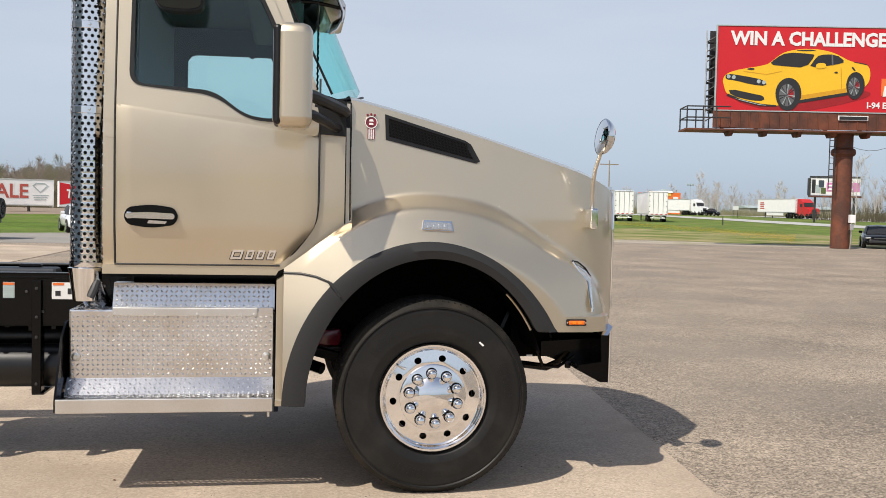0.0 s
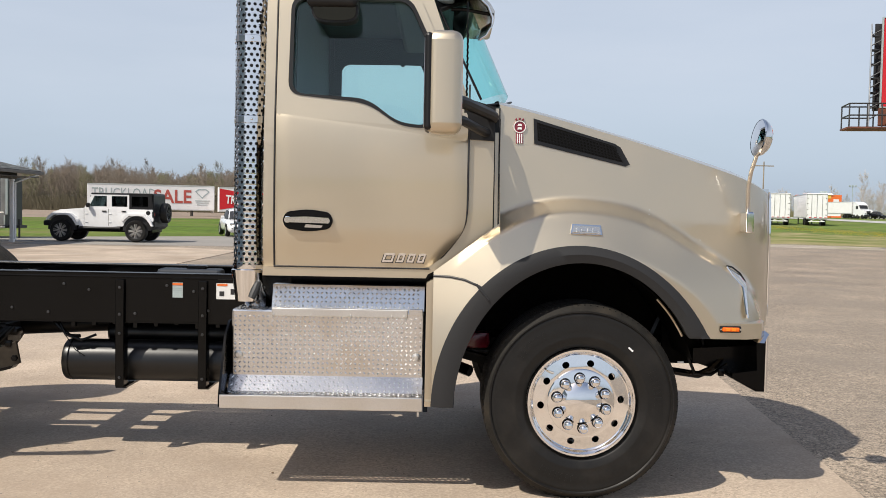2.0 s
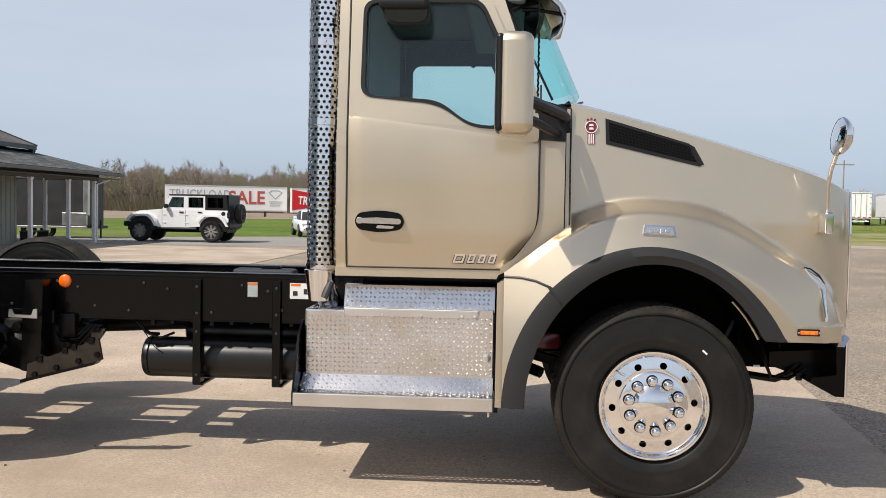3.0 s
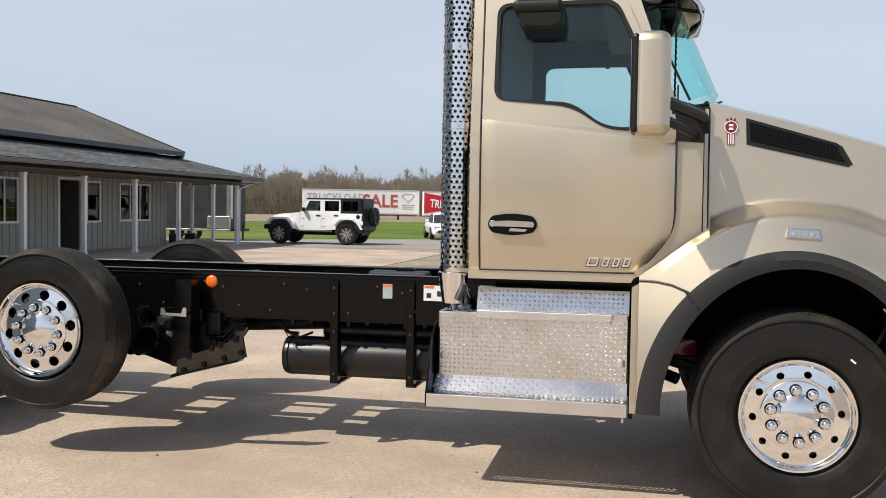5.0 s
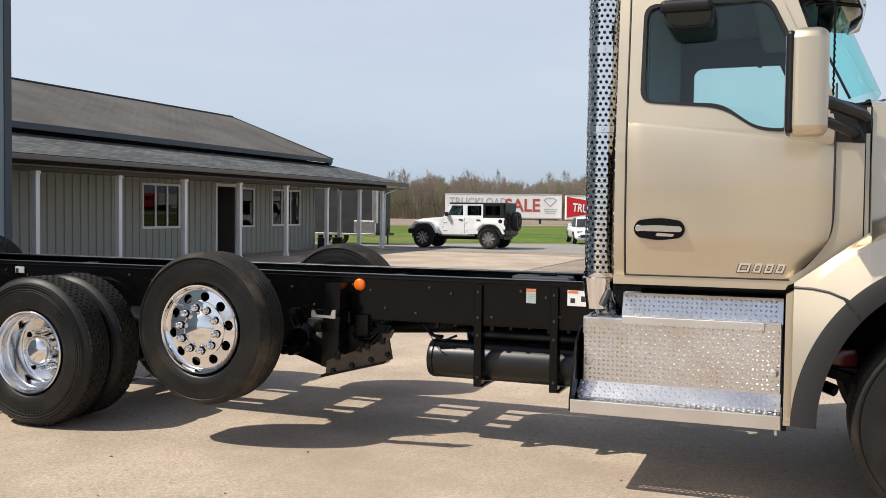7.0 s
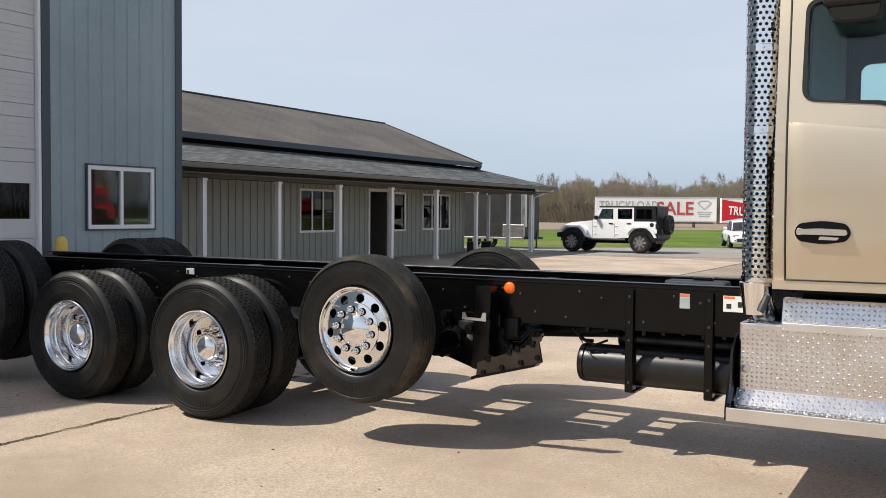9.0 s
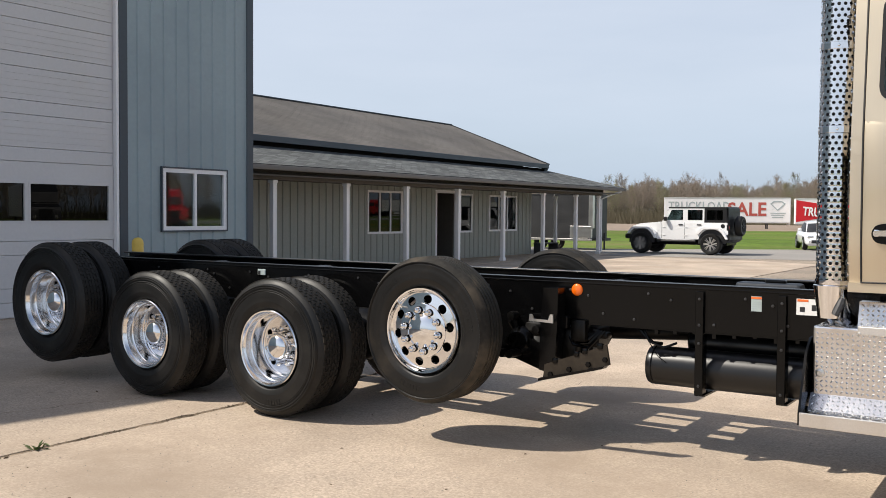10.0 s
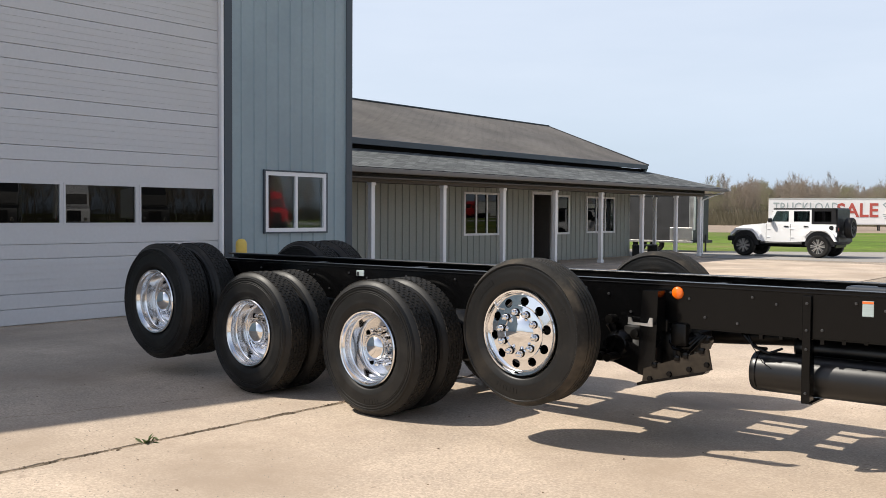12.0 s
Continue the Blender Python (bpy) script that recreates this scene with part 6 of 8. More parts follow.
# grille and bumper
tp("grille", solid(1.92, 1.98, 5.95, 2 * YC - 5.95, 0.95, 1.68, r=0.03), STEEL_DARK)
tp("grille_surround", sheet([(5.86, 0.9), (2 * YC - 5.86, 0.9), (2 * YC - 5.86, 1.76), (5.86, 1.76)], [[(5.95, 0.98), (2 * YC - 5.95, 0.98), (2 * YC - 5.95, 1.68), (5.95, 1.68)]], 1.95, 2.03, "x"), CHROME)
for k in range(9):
    tp("grille_bar", solid(1.975, 1.995, 5.95, 2 * YC - 5.95, 1.0 + 0.075 * k, 1.03 + 0.075 * k), CHROME)
tp("bumper", prism([(1.82, 0.92), (1.87, 0.92), (1.87, 0.588), (1.826, 0.588), (1.69, 0.66), (1.69, 0.69), (1.83, 0.71)], 5.38, 2 * YC - 5.38, "y", r=0.012), BLACK)
both("nose_trim", lambda: tube([(2.025, side_y(2.02, z) - 0.002, z) for z in steps(0.98, 1.74, 14)], 0.008, 8), CHROME)
tp("bumper_face", solid(1.872, 1.89, 5.372, 2 * YC - 5.372, 0.582, 0.925, r=0.006), CHROME, None, "bright bumper face")


def bumper_cap():
    """The tilted bright end of the bumper's top."""
    bm = prism([(1.811, 0.876), (1.85, 0.874), (1.886, 0.921), (1.855, 0.95)], 5.33, 5.43, "y", r=0.004)
    for v in bm.verts:
        v.co.y += 0.7 * (v.co.z - 0.874)
    return bm


both("bumper_cap", bumper_cap, CHROME)
both("bumper_bracket", lambda: prism([(1.52, 0.72), (1.52, 0.8), (1.85, 0.82), (1.85, 0.7), (1.7, 0.66)], 5.6, 5.66, "y", r=0.015), BLACK)
both("bumper_stay", lambda: tube([(1.4, 5.62, 0.66), (1.55, 5.58, 0.645), (1.62, 5.6, 0.67), (1.7, 5.62, 0.74)], 0.022, 8), BLACK)
# made-up dark sheet that blacks out the gap between tyre and bumper
both("splash_panel", lambda: solid(1.36, 1.88, 5.72, 5.74, 0.69, 0.95), UNDER)
both("tow_hook", lambda: tube([(1.6, 5.72, 0.86), (1.63, 5.7, 0.74), (1.7, 5.7, 0.7), (1.76, 5.7, 0.76)], 0.016, 8), BLACK)
both("wire_clip", lambda: solid(1.64, 1.675, 5.48, 5.5, 0.655, 0.7, r=0.006), BLACK)
tp("cable_tag", solid(1.405, 1.44, 5.5, 5.504, 0.725, 0.735), DECAL_WHITE)
both("hanging_cable", lambda: tube([(1.45, 5.5, 0.8), (1.5, 5.48, 0.67), (1.6, 5.5, 0.66), (1.7, 5.52, 0.72)], 0.01, 6), BLACK)


# --- cab ---
def shear(bm, z0, k):
    for v in bm.verts:
        v.co.y += max(0.0, v.co.z - z0) * k
    return bm


BELT, TUMBLE = 2.04, 0.10
GLASS_HOLE = rounded([(-0.835, 2.235), (-0.42, 2.215), (-0.25, 2.085), (-0.075, 2.065), (-0.085, 2.5), (-0.2, 2.76), (-0.835, 2.76)], 0.07, 5)


def bigger(poly, d):
    c = Vector((sum(p[0] for p in poly) / len(poly), sum(p[1] for p in poly) / len(poly)))
    return [tuple(Vector(p) + (Vector(p) - c).normalized() * d) for p in poly]


def cab_side():
    outer = [(-1.0, BELT - 0.1), (-0.3, BELT - 0.1), (-0.28, BELT), (0.297, BELT), (0.297, 2.13), (0.17, 2.16), (0.0, 2.62), (-0.07, 2.82), (-0.2, 2.97), (-0.88, 3.02), (-1.0, 2.92)]
    bm = shear(sheet(rounded(outer, 0.04, 3), [bigger(GLASS_HOLE, 0.03)], 5.345, 5.40), BELT, TUMBLE)
    # lower side below the belt
    loft = grid(lambda u, v: (u, 5.348 + 0.035 * (1 - ease(1.2, 1.45, v)), v), [-1.0, -0.975, -0.92, -0.4, -0.07], steps(1.225, BELT, 10))
    join(bm, loft)
    fr = grid(lambda u, v: (u, 5.353, max(v, 1.215 + (u + 0.07) * 0.75)), steps(-0.07, 0.297, 10), steps(1.225, BELT, 10))
    return join(bm, fr)


both("cab_side", cab_side, GOLD, "champagne-gold cab side", angle=30)


def door_x(z):
    pts = ((1.235, -0.075), (1.32, 0.003), (1.37, 0.045), (1.41, 0.076), (1.46, 0.111), (1.51, 0.134), (1.56, 0.143), (1.62, 0.147), (9, 0.147))
    for (z0, x0), (z1, x1) in zip(pts, pts[1:]):
        if z <= z1:
            return x0 + (x1 - x0) * max(0.0, z - z0) / (z1 - z0)
    return 0.147


def crease(x):
    """Height of the shoulder crease, which falls towards the nose."""
    return 2.08 - 0.122 * (x + 0.74)


def door_skin(z):
    return 5.318 + 0.03 * (1 - ease(1.22, 1.5, z)) - 0.006 * ease(1.4, 1.9, z)


def door_mesh():
    bm = bmesh.new()
    g = []
    for z in steps(1.262, BELT, 32) + [BELT + 0.004, BELT + 0.016]:
        row = []
        for k in range(25):
            x = -0.928 + (door_x(z) + 0.928) * k / 24
            q = min(1.0, (z - 1.262) / (BELT - 1.262))
            zz = 1.262 + (crease(x) - 1.262) * q + max(0.0, z - BELT)
            lip = 0.0 if z <= BELT else 0.0002 if z < BELT + 0.01 else 0.001
            d = max(0.0, zz - crease(x) + 0.15)
            row.append(bm.verts.new((x, door_skin(zz) + d * d / 3 + 0.012 * (1 if k in (0, 24) else 0) + lip, zz)))
        g.append(row)
    for a, b in zip(g, g[1:]):
        for k in range(24):
            bm.faces.new((a[k], a[k + 1], b[k + 1], b[k]))
    rim = [r[0] for r in g] + g[-1][1:] + [r[-1] for r in g[::-1]][1:] + g[0][-2:0:-1]
    back = [bm.verts.new((v.co.x, v.co.y + 0.03, v.co.z)) for v in rim]
    for k in range(len(rim)):
        j = (k + 1) % len(rim)
        bm.faces.new((rim[k], rim[j], back[j], back[k]))
    up = rounded([(-0.928, crease(-0.928) + 0.006), (0.147, crease(0.147) + 0.006), (0.147, 2.12), (-0.035, 2.56), (-0.14, 2.8), (-0.928, 2.86)], 0.03, 3)
    return join(bm, shear(sheet(up, [bigger(GLASS_HOLE, 0.028)], 5.32, 5.35), BELT, TUMBLE))


door = both("door", door_mesh, GOLD, "champagne-gold cab door with a dipped window", angle=30)
for sgn in (0, 1):
    def flip(bm):
        if sgn:
            bmesh.ops.transform(bm, matrix=Matrix.Translation((0, 2 * YC, 0)) @ Matrix.Diagonal((1, -1, 1, 1)), verts=bm.verts[:])
        return bm
    tp("window_seal", flip(shear(sheet(bigger(GLASS_HOLE, 0.03), [bigger(GLASS_HOLE, 0.006)], 5.314, 5.37), BELT, TUMBLE)), BLACK_PLASTIC, door)
    pane = tp("door_glass", flip(shear(sheet(bigger(GLASS_HOLE, 0.016), [], 5.345, 5.350), BELT, TUMBLE)), CAB_GLASS, door)
    pane.visible_shadow = False
    recess = tp("handle_recess", flip(prism(rounded([(-0.885, 1.52), (-0.862, 1.474), (-0.74, 1.456), (-0.62, 1.474), (-0.596, 1.52), (-0.62, 1.568), (-0.74, 1.585), (-0.862, 1.568)], 0.05, 5), 5.3, 5.33)), BLACK, door, "glossy black oval handle recess")
    tp("door_handle", flip(prism(rounded([(-0.868, 1.51), (-0.62, 1.506), (-0.612, 1.52), (-0.62, 1.537), (-0.75, 1.543), (-0.868, 1.537)], 0.012, 4), 5.268, 5.294, "y", r=0.01, seg=4)), CHROME, door, "chrome pull handle")
    tp("handle_pivot", flip(solid(-0.868, -0.838, 5.284, 5.302, 1.505, 1.545, r=0.008)), CHROME, door)
    tp("thumb_catch", flip(prism(rounded([(-0.76, 1.482), (-0.665, 1.48), (-0.655, 1.494), (-0.75, 1.5)], 0.006, 3), 5.292, 5.302, "y", r=0.003)), CHROME, door)
    for a, b in ((-0.325, -0.25), (-0.245, -0.19), (-0.186, -0.132), (-0.128, -0.074)):
        y = door_skin(1.31)
        k = 0.014
        outer = [(a, 1.294), (b - 0.016, 1.294), (b, 1.343), (a + 0.016, 1.343)]
        inner = [(a + k, 1.305), (b - 0.016 - k * 0.6, 1.305), (b - k, 1.332), (a + 0.016 + k * 0.6, 1.332)]
        tp("badge_shadow", flip(sheet(bigger(outer, 0.006), [bigger(inner, -0.005)], y - 0.004, y + 0.008)), PRINT_BLACK, door)
        tp("badge_bar", flip(sheet(outer, [inner], y - 0.009, y + 0.008)), CHROME, door, "chrome model badge")
zs = steps(1.262, 2.3, 40)
tp("door_gap", tube([(door_x(z) + 0.006, door_skin(min(z, BELT)) + 0.018 + 0.1 * max(0, z - BELT), z) for z in zs], 0.006, 6), PRINT_BLACK, door)
tp("door_gap", tube([(-0.936, door_skin(min(z, BELT)) + 0.018 + 0.1 * max(0, z - BELT), z) for z in steps(1.262, 2.84, 20)], 0.006, 6), PRINT_BLACK, door)
tp("door_gap", tube([(x, 5.346, 1.259) for x in steps(-0.936, -0.055, 6)], 0.005, 6), PRINT_BLACK, door)
# gold sill strip under the door
both("sill", lambda: prism([(-1.0, 1.205), (-1.0, 1.256), (-0.05, 1.256), (-0.075, 1.205)], 5.35, 5.45, "y", r=0.008), GOLD)
tp("cab_floor", solid(-0.93, 0.33, 5.42, 2 * YC - 5.42, 1.2, 1.27), BLACK)
tp("cab_back", solid(-0.998, -0.90, 5.44, 2 * YC - 5.44, 1.22, 2.95), GOLD)
tp("back_lining", solid(-0.9, -0.88, 5.44, 2 * YC - 5.44, 1.27, 2.9), HEADLINER)
tp("roof", solid(-0.95, 0.02, 5.455, 2 * YC - 5.455, 2.93, 3.08, r=0.07, seg=3), GOLD)
tp("roof_lining", solid(-0.9, -0.02, 5.5, 2 * YC - 5.5, 2.9, 2.925), HEADLINER)
tp("window_header", prism([(-0.9, 2.86), (-0.9, 2.12), (-0.785, 2.12), (-0.78, 2.65), (-0.755, 2.685), (-0.72, 2.697), (-0.33, 2.7), (-0.325, 2.688), (-0.3, 2.688), (-0.295, 2.7), (-0.05, 2.697), (-0.05, 2.86)], 2 * YC - 5.51, 2 * YC - 5.495), CAB_TRIM)
tp("dashboard", prism([(0.02, 1.3), (0.02, 2.0), (0.08, 2.08), (0.29, 2.1), (0.29, 1.3)], 5.46, 2 * YC - 5.46, "y", r=0.03), CAB_TRIM)
tp("firewall", solid(0.3, 0.335, 5.42, 2 * YC - 5.42, 1.25, 2.12), BLACK)
def screen(u, v, out=0.0):
    """The wrapped windscreen: u across from -1 to 1, v up from 0 to 1."""
    w = abs(u) ** 3
    return (0.425 - 0.245 * v - 0.2 * w + out, YC + u * (1.0 - 0.05 * v), 2.33 + 0.56 * v - w * (0.105 + 0.05 * v))


us, vs = steps(-1, 1, 36), steps(0, 1, 8)
wind = tp("windscreen", grid(lambda u, v: screen(u, v), us, vs), SCREEN_GLASS, None, "wrapped green-tinted windscreen")
wind.visible_shadow = False
both("pillar", lambda: tube([screen(-1.0, v, -0.004) for v in steps(0, 1, 8)], 0.007, 8), BLACK_PLASTIC)

tp("screen_head", tube([screen(u, 1, 0.0) for u in us], 0.014, 8), BLACK_PLASTIC)
tp("scuttle", grid(lambda u, v: (0.3 + v * (0.15 - 0.2 * u * u) + 0.01, YC + u * 1.0, 2.15 + v * (0.13 - 0.1 * u * u) - 0.02), us, [0, 0.5, 1]), BLACK_PLASTIC)
# made-up box that keeps bright sky out of the windscreen's top
tp("overhead_console", solid(-0.3, 0.06, 5.5, 2 * YC - 5.5, 2.79, 2.9, r=0.03), HEADLINER)
both("door_lining", lambda: solid(-0.9, 0.1, 5.41, 5.44, 1.25, 2.05), CAB_TRIM)
both("window_lining", lambda: shear(sheet(rounded([(-0.93, 2.0), (0.1, 2.0), (0.12, 2.13), (-0.03, 2.58), (-0.1, 2.8), (-0.2, 2.9), (-0.9, 2.92)], 0.03, 3), [bigger(GLASS_HOLE, 0.022)], 5.405, 5.42), BELT, TUMBLE), CAB_TRIM)
both("rear_pillar_lining", lambda: shear(solid(-0.92, -0.84, 5.42, 5.46, 2.05, 2.88), BELT, TUMBLE), CAB_TRIM)
for y in (5.95, 2 * YC - 5.95):
    seat = tp("seat", solid(-0.72, -0.22, y - 0.26, y + 0.26, 1.55, 1.72, r=0.06), SEAT)
    tp("seat_back", prism([(-0.78, 1.68), (-0.62, 1.68), (-0.72, 2.12), (-0.84, 2.12)], y - 0.25, y + 0.25, "y", r=0.05), SEAT, seat)
    tp("seat_base", solid(-0.65, -0.3, y - 0.2, y + 0.2, 1.27, 1.56), CAB_TRIM, seat)
wheel = lathe([(0.22 + 0.016 * math.cos(a), 0.016 * math.sin(a)) for a in steps(0, 2 * math.pi, 10)[:-1]], 32, "x", closed=True)
bmesh.ops.transform(wheel, matrix=pose(-0.2, 2 * YC - 5.95, 1.86, 0, -30, 0), verts=wheel.verts[:])
tp("steering_wheel", wheel, CAB_TRIM)


LIP = ((0.205, 2.565), (0.245, 2.59), (0.272, 2.64), (0.276, 2.69), (0.25, 2.755), (0.17, 2.83), (0.02, 2.9))


def visor(u, k):
    """The sun visor's shell: u across, k along its rolled profile from the lip."""
    x, z = LIP[k]
    w = abs(u) ** 3 if u < 0 else 0.25 * u ** 3
    c = (1 - w) * (0.07 if k < 2 else 0.03 if k < 4 else 0.0)
    y = YC + u * 0.985
    return Vector((x + 0.045 * (1 - w), y, max(z + 0.12 * (1 - w) + c, 2.565 + 0.185 * (y - 5.43) * ease(-0.95, -0.6, u))))


us = steps(-1, 1, 30)
ks = list(range(len(LIP)))
tp("sun_visor", join(grid(lambda u, k: visor(u, k), us, ks), grid(lambda u, k: visor(u, k) - Vector((0.01, 0, 0.006)), us, ks)), STAINLESS, None, "polished stainless sun visor above the windscreen", angle=60)
tp("visor_edge", tube([visor(-1.0, k) for k in ks], 0.006, 6), CHROME)
tp("visor_bracket", tube([screen(-0.9, 0.97), tuple(Vector(screen(-0.9, 0.97)) + Vector((0.08, 0, 0.0))), tuple(visor(-0.92, 3))], 0.01, 6), BLACK)
tp("screen_header", grid(lambda u, v: tuple(Vector(screen(u, 1.0)) + Vector((-0.02 - 0.06 * v, 0, -0.01 + 0.16 * v))), us, [0, 0.5, 1]), BLACK_PLASTIC)
both("cowl_panel", lambda: prism([(0.12, 1.995), (0.125, 2.215), (0.16, 2.215), (0.298, 2.175), (0.298, 1.985)], 5.33, 5.352), BLACK_PLASTIC)
tp("wiper_cowl", tube([(0.26, 5.5, 2.2), (0.33, 5.55, 2.215), (0.38, 5.62, 2.21)], 0.01, 8), BLACK_PLASTIC)
tp("wiper", tube([(0.3, 5.52, 2.205), (0.38, 5.75, 2.24), (0.44, 6.1, 2.29)], 0.007, 6), BLACK_PLASTIC)
tp("pillar_antenna", tube([(0.135, 5.3, 2.23), (0.132, 5.3, 2.75)], 0.004, 6), BLACK)
tp("antenna_spring", tube([(0.135 + 0.003 * math.sin(2.1 * k), 5.3, 2.23 + 0.011 * k) for k in range(34)], 0.0055, 5), BLACK)

# door mirrors
mirror = both("door_mirror", lambda: solid(-0.082, 0.101, 4.73, 4.96, 1.977, 2.493, r=0.052, seg=4), GOLD, "champagne tall door mirror housing")
both("mirror_rim", lambda: solid(-0.09, -0.05, 4.735, 4.955, 1.992, 2.478, r=0.019, seg=3), BLACK_PLASTIC)
both("mirror_glass", lambda: solid(-0.0935, -0.089, 4.76, 4.93, 2.015, 2.455, r=0.002, seg=1), CHROME)
both("mirror_arm", lambda: tube([(0.29, 5.36, 2.12), (0.26, 5.26, 2.13), (0.11, 4.95, 2.155), (0.05, 4.86, 2.16)], 0.033, 10), BLACK_PLASTIC, "black mirror arm")
both("mirror_arm", lambda: tube([(0.26, 5.36, 2.03), (0.22, 5.26, 2.035), (0.11, 4.95, 2.06), (0.05, 4.86, 2.06)], 0.026, 10), BLACK_PLASTIC, "black mirror arm")
look_down = tp("look_down_mirror", solid(-0.73, -0.46, 5.06, 5.24, 2.665, 2.73, r=0.025, seg=3), BLACK_PLASTIC, None, "black convex look-down mirror")
tp("convex_shell", prism(rounded([(-0.715, 2.69), (-0.455, 2.69), (-0.462, 2.6), (-0.53, 2.583), (-0.64, 2.586), (-0.7, 2.605)], 0.03, 4), 5.1, 5.2, "y", r=0.012), BLACK_PLASTIC, look_down)
tp("convex_glass", prism(rounded([(-0.703, 2.68), (-0.467, 2.68), (-0.473, 2.608), (-0.535, 2.593), (-0.64, 2.596), (-0.69, 2.612)], 0.025, 4), 5.094, 5.1), DIM_REFLECTION, look_down)
mirror_stay = tp("mirror_stay", tube([(-0.58, 5.16, 2.72), (-0.58, 5.3, 2.83), (-0.58, 5.42, 2.88)], 0.018, 8), BLACK_PLASTIC)
hm = lathe([(0, -0.05), (0.035, -0.047), (0.065, -0.036), (0.086, -0.018), (0.098, 0.006), (0.099, 0.016), (0.092, 0.021)], 36, "x")
bmesh.ops.transform(hm, matrix=pose(1.733, 5.15, 2.016, 0, 8, 4) @ Matrix.Diagonal((-1, 1, 1.05, 1)), verts=hm.verts[:])
bonnet_mirror = tp("bonnet_mirror", hm, CHROME, None, "round chrome bonnet mirror on a stalk")
hm = lathe([(0.093, 0.019), (0.07, 0.026), (0.035, 0.031), (0, 0.033)], 36, "x")
bmesh.ops.transform(hm, matrix=pose(1.733, 5.15, 2.016, 0, 8, 4) @ Matrix.Diagonal((-1, 1, 1.05, 1)), verts=hm.verts[:])
tp("mirror_disc", hm, POLISHED, bonnet_mirror)
tp("mirror_stalk", tube([(1.726, 5.17, 1.95), (1.72, 5.26, 1.84), (1.73, 5.33, 1.757), (1.756, 5.41, 1.61)], 0.011, 10), SATIN)
tp("mirror_foot", solid(1.735, 1.782, 5.36, 5.49, 1.493, 1.617, r=0.012, seg=3), CHROME)

# exhaust stack with its perforated guard
SX, SY, SR = -1.096, 5.47, 0.094


def perforated(r, z0, rows, cols, pitch, hole):
    V, F = [], []
    for i in range(rows):
        for j in range(cols):
            a0 = 2 * math.pi * (j + 0.5 * (i % 2)) / cols
            half = math.pi / cols

            def at(u, v):
                a = a0 + u * half
                return (SX + r * math.cos(a), SY + r * math.sin(a), z0 + (i + 0.5 + 0.5 * v) * pitch)

            ring_o = [at(u, v) for u, v in ((-1, -1), (0, -1), (1, -1), (1, 0), (1, 1), (0, 1), (-1, 1), (-1, 0))]
            hu, hv = hole / (half * r), hole / (0.5 * pitch)
            angs = [math.radians(q) for q in (225, 270, 315, 0, 45, 90, 135, 180)]
            ring_i = [at(hu * math.cos(q), hv * math.sin(q)) for q in angs]
            k0 = len(V)
            V += ring_o + ring_i
            for k in range(8):
                F.append((k0 + k, k0 + (k + 1) % 8, k0 + 8 + (k + 1) % 8, k0 + 8 + k))
    me = bmesh.new()
    vs = [me.verts.new(v) for v in V]
    for f in F:
        me.faces.new([vs[k] for k in f])
    return me


stack = tp("exhaust_pipe", lathe([(0.066, 1.2), (0.066, 3.7)], 24, "z", (SX, SY, 0)), STEEL_DARK, None, "tall exhaust stack behind the cab")
tp("heat_guard", perforated(SR, 1.245, 78, 18, 0.0313, 0.0098), CHROME, stack, "chrome heat guard pierced with round holes", angle=60)
for z in (2.087, 2.541):
    tp("guard_band", lathe([(SR + 0.001, z - 0.02), (SR + 0.003, z - 0.018), (SR + 0.003, z + 0.018), (SR + 0.001, z + 0.02)], 32, "z", (SX, SY, 0)), CHROME, stack)
    for a in (-1.35, -2.6, -0.35):
        tp("band_bolt", lathe([(0, -0.006), (0.006, -0.005), (0.008, 0.0)], 8, "y", (SX + SR * math.cos(a), SY + (SR + 0.004) * math.sin(a), z)), CHROME, stack)
tp("guard_band", lathe([(SR + 0.003, 1.235), (SR + 0.004, 1.24), (SR + 0.004, 1.262)], 32, "z", (SX, SY, 0)), CHROME, stack)
elbow = tube([(SX, SY, 1.25), (SX, SY, 1.18), (SX + 0.01, SY + 0.02, 1.1), (SX + 0.03, SY + 0.1, 1.03), (SX + 0.05, SY + 0.3, 0.98)], 0.07, 20)
tp("exhaust_elbow", elbow, CHROME, stack)
tp("elbow_skirt", lathe([(0.08, 1.235), (0.092, 1.23), (0.07, 1.08), (0.066, 1.05)], 24, "z", (SX - 0.01, SY - 0.02, 0)), CHROME, stack)
tp("elbow_clamp", tube([(SX + 0.03, SY - 0.09, 1.07), (SX + 0.05, SY - 0.08, 1.12), (SX + 0.06, SY - 0.06, 1.16)], 0.02, 8), STEEL_DARK, stack)


# --- step box in tread plate ---
def lugs(bm, o, u, v, nu, nv, pitch, size=0.026):
    """Raised bars of tread plate over a rectangle from o, along u and v."""
    o, u, v = Vector(o), Vector(u).normalized(), Vector(v).normalized()
    n = u.cross(v)
    for i in range(nu):
        for j in range(nv):
            s = 1 if (i + j) % 2 else -1
            d = (u + v * s).normalized()
            w = n.cross(d)
            c = o + u * (i + 0.5) * pitch + v * (j + 0.5) * pitch
            a, b = c - d * size * 0.5, c + d * size * 0.5
            vs = [bm.verts.new(q) for q in (a, c + w * size * 0.2, b, c - w * size * 0.2, c - d * size * 0.28 + n * 0.0038, c + d * size * 0.28 + n * 0.0038)]
            for f in ((0, 3, 5, 4), (0, 4, 5, 1), (1, 5, 2), (3, 2, 5)):
                bm.faces.new([vs[k] for k in f])
    return bm


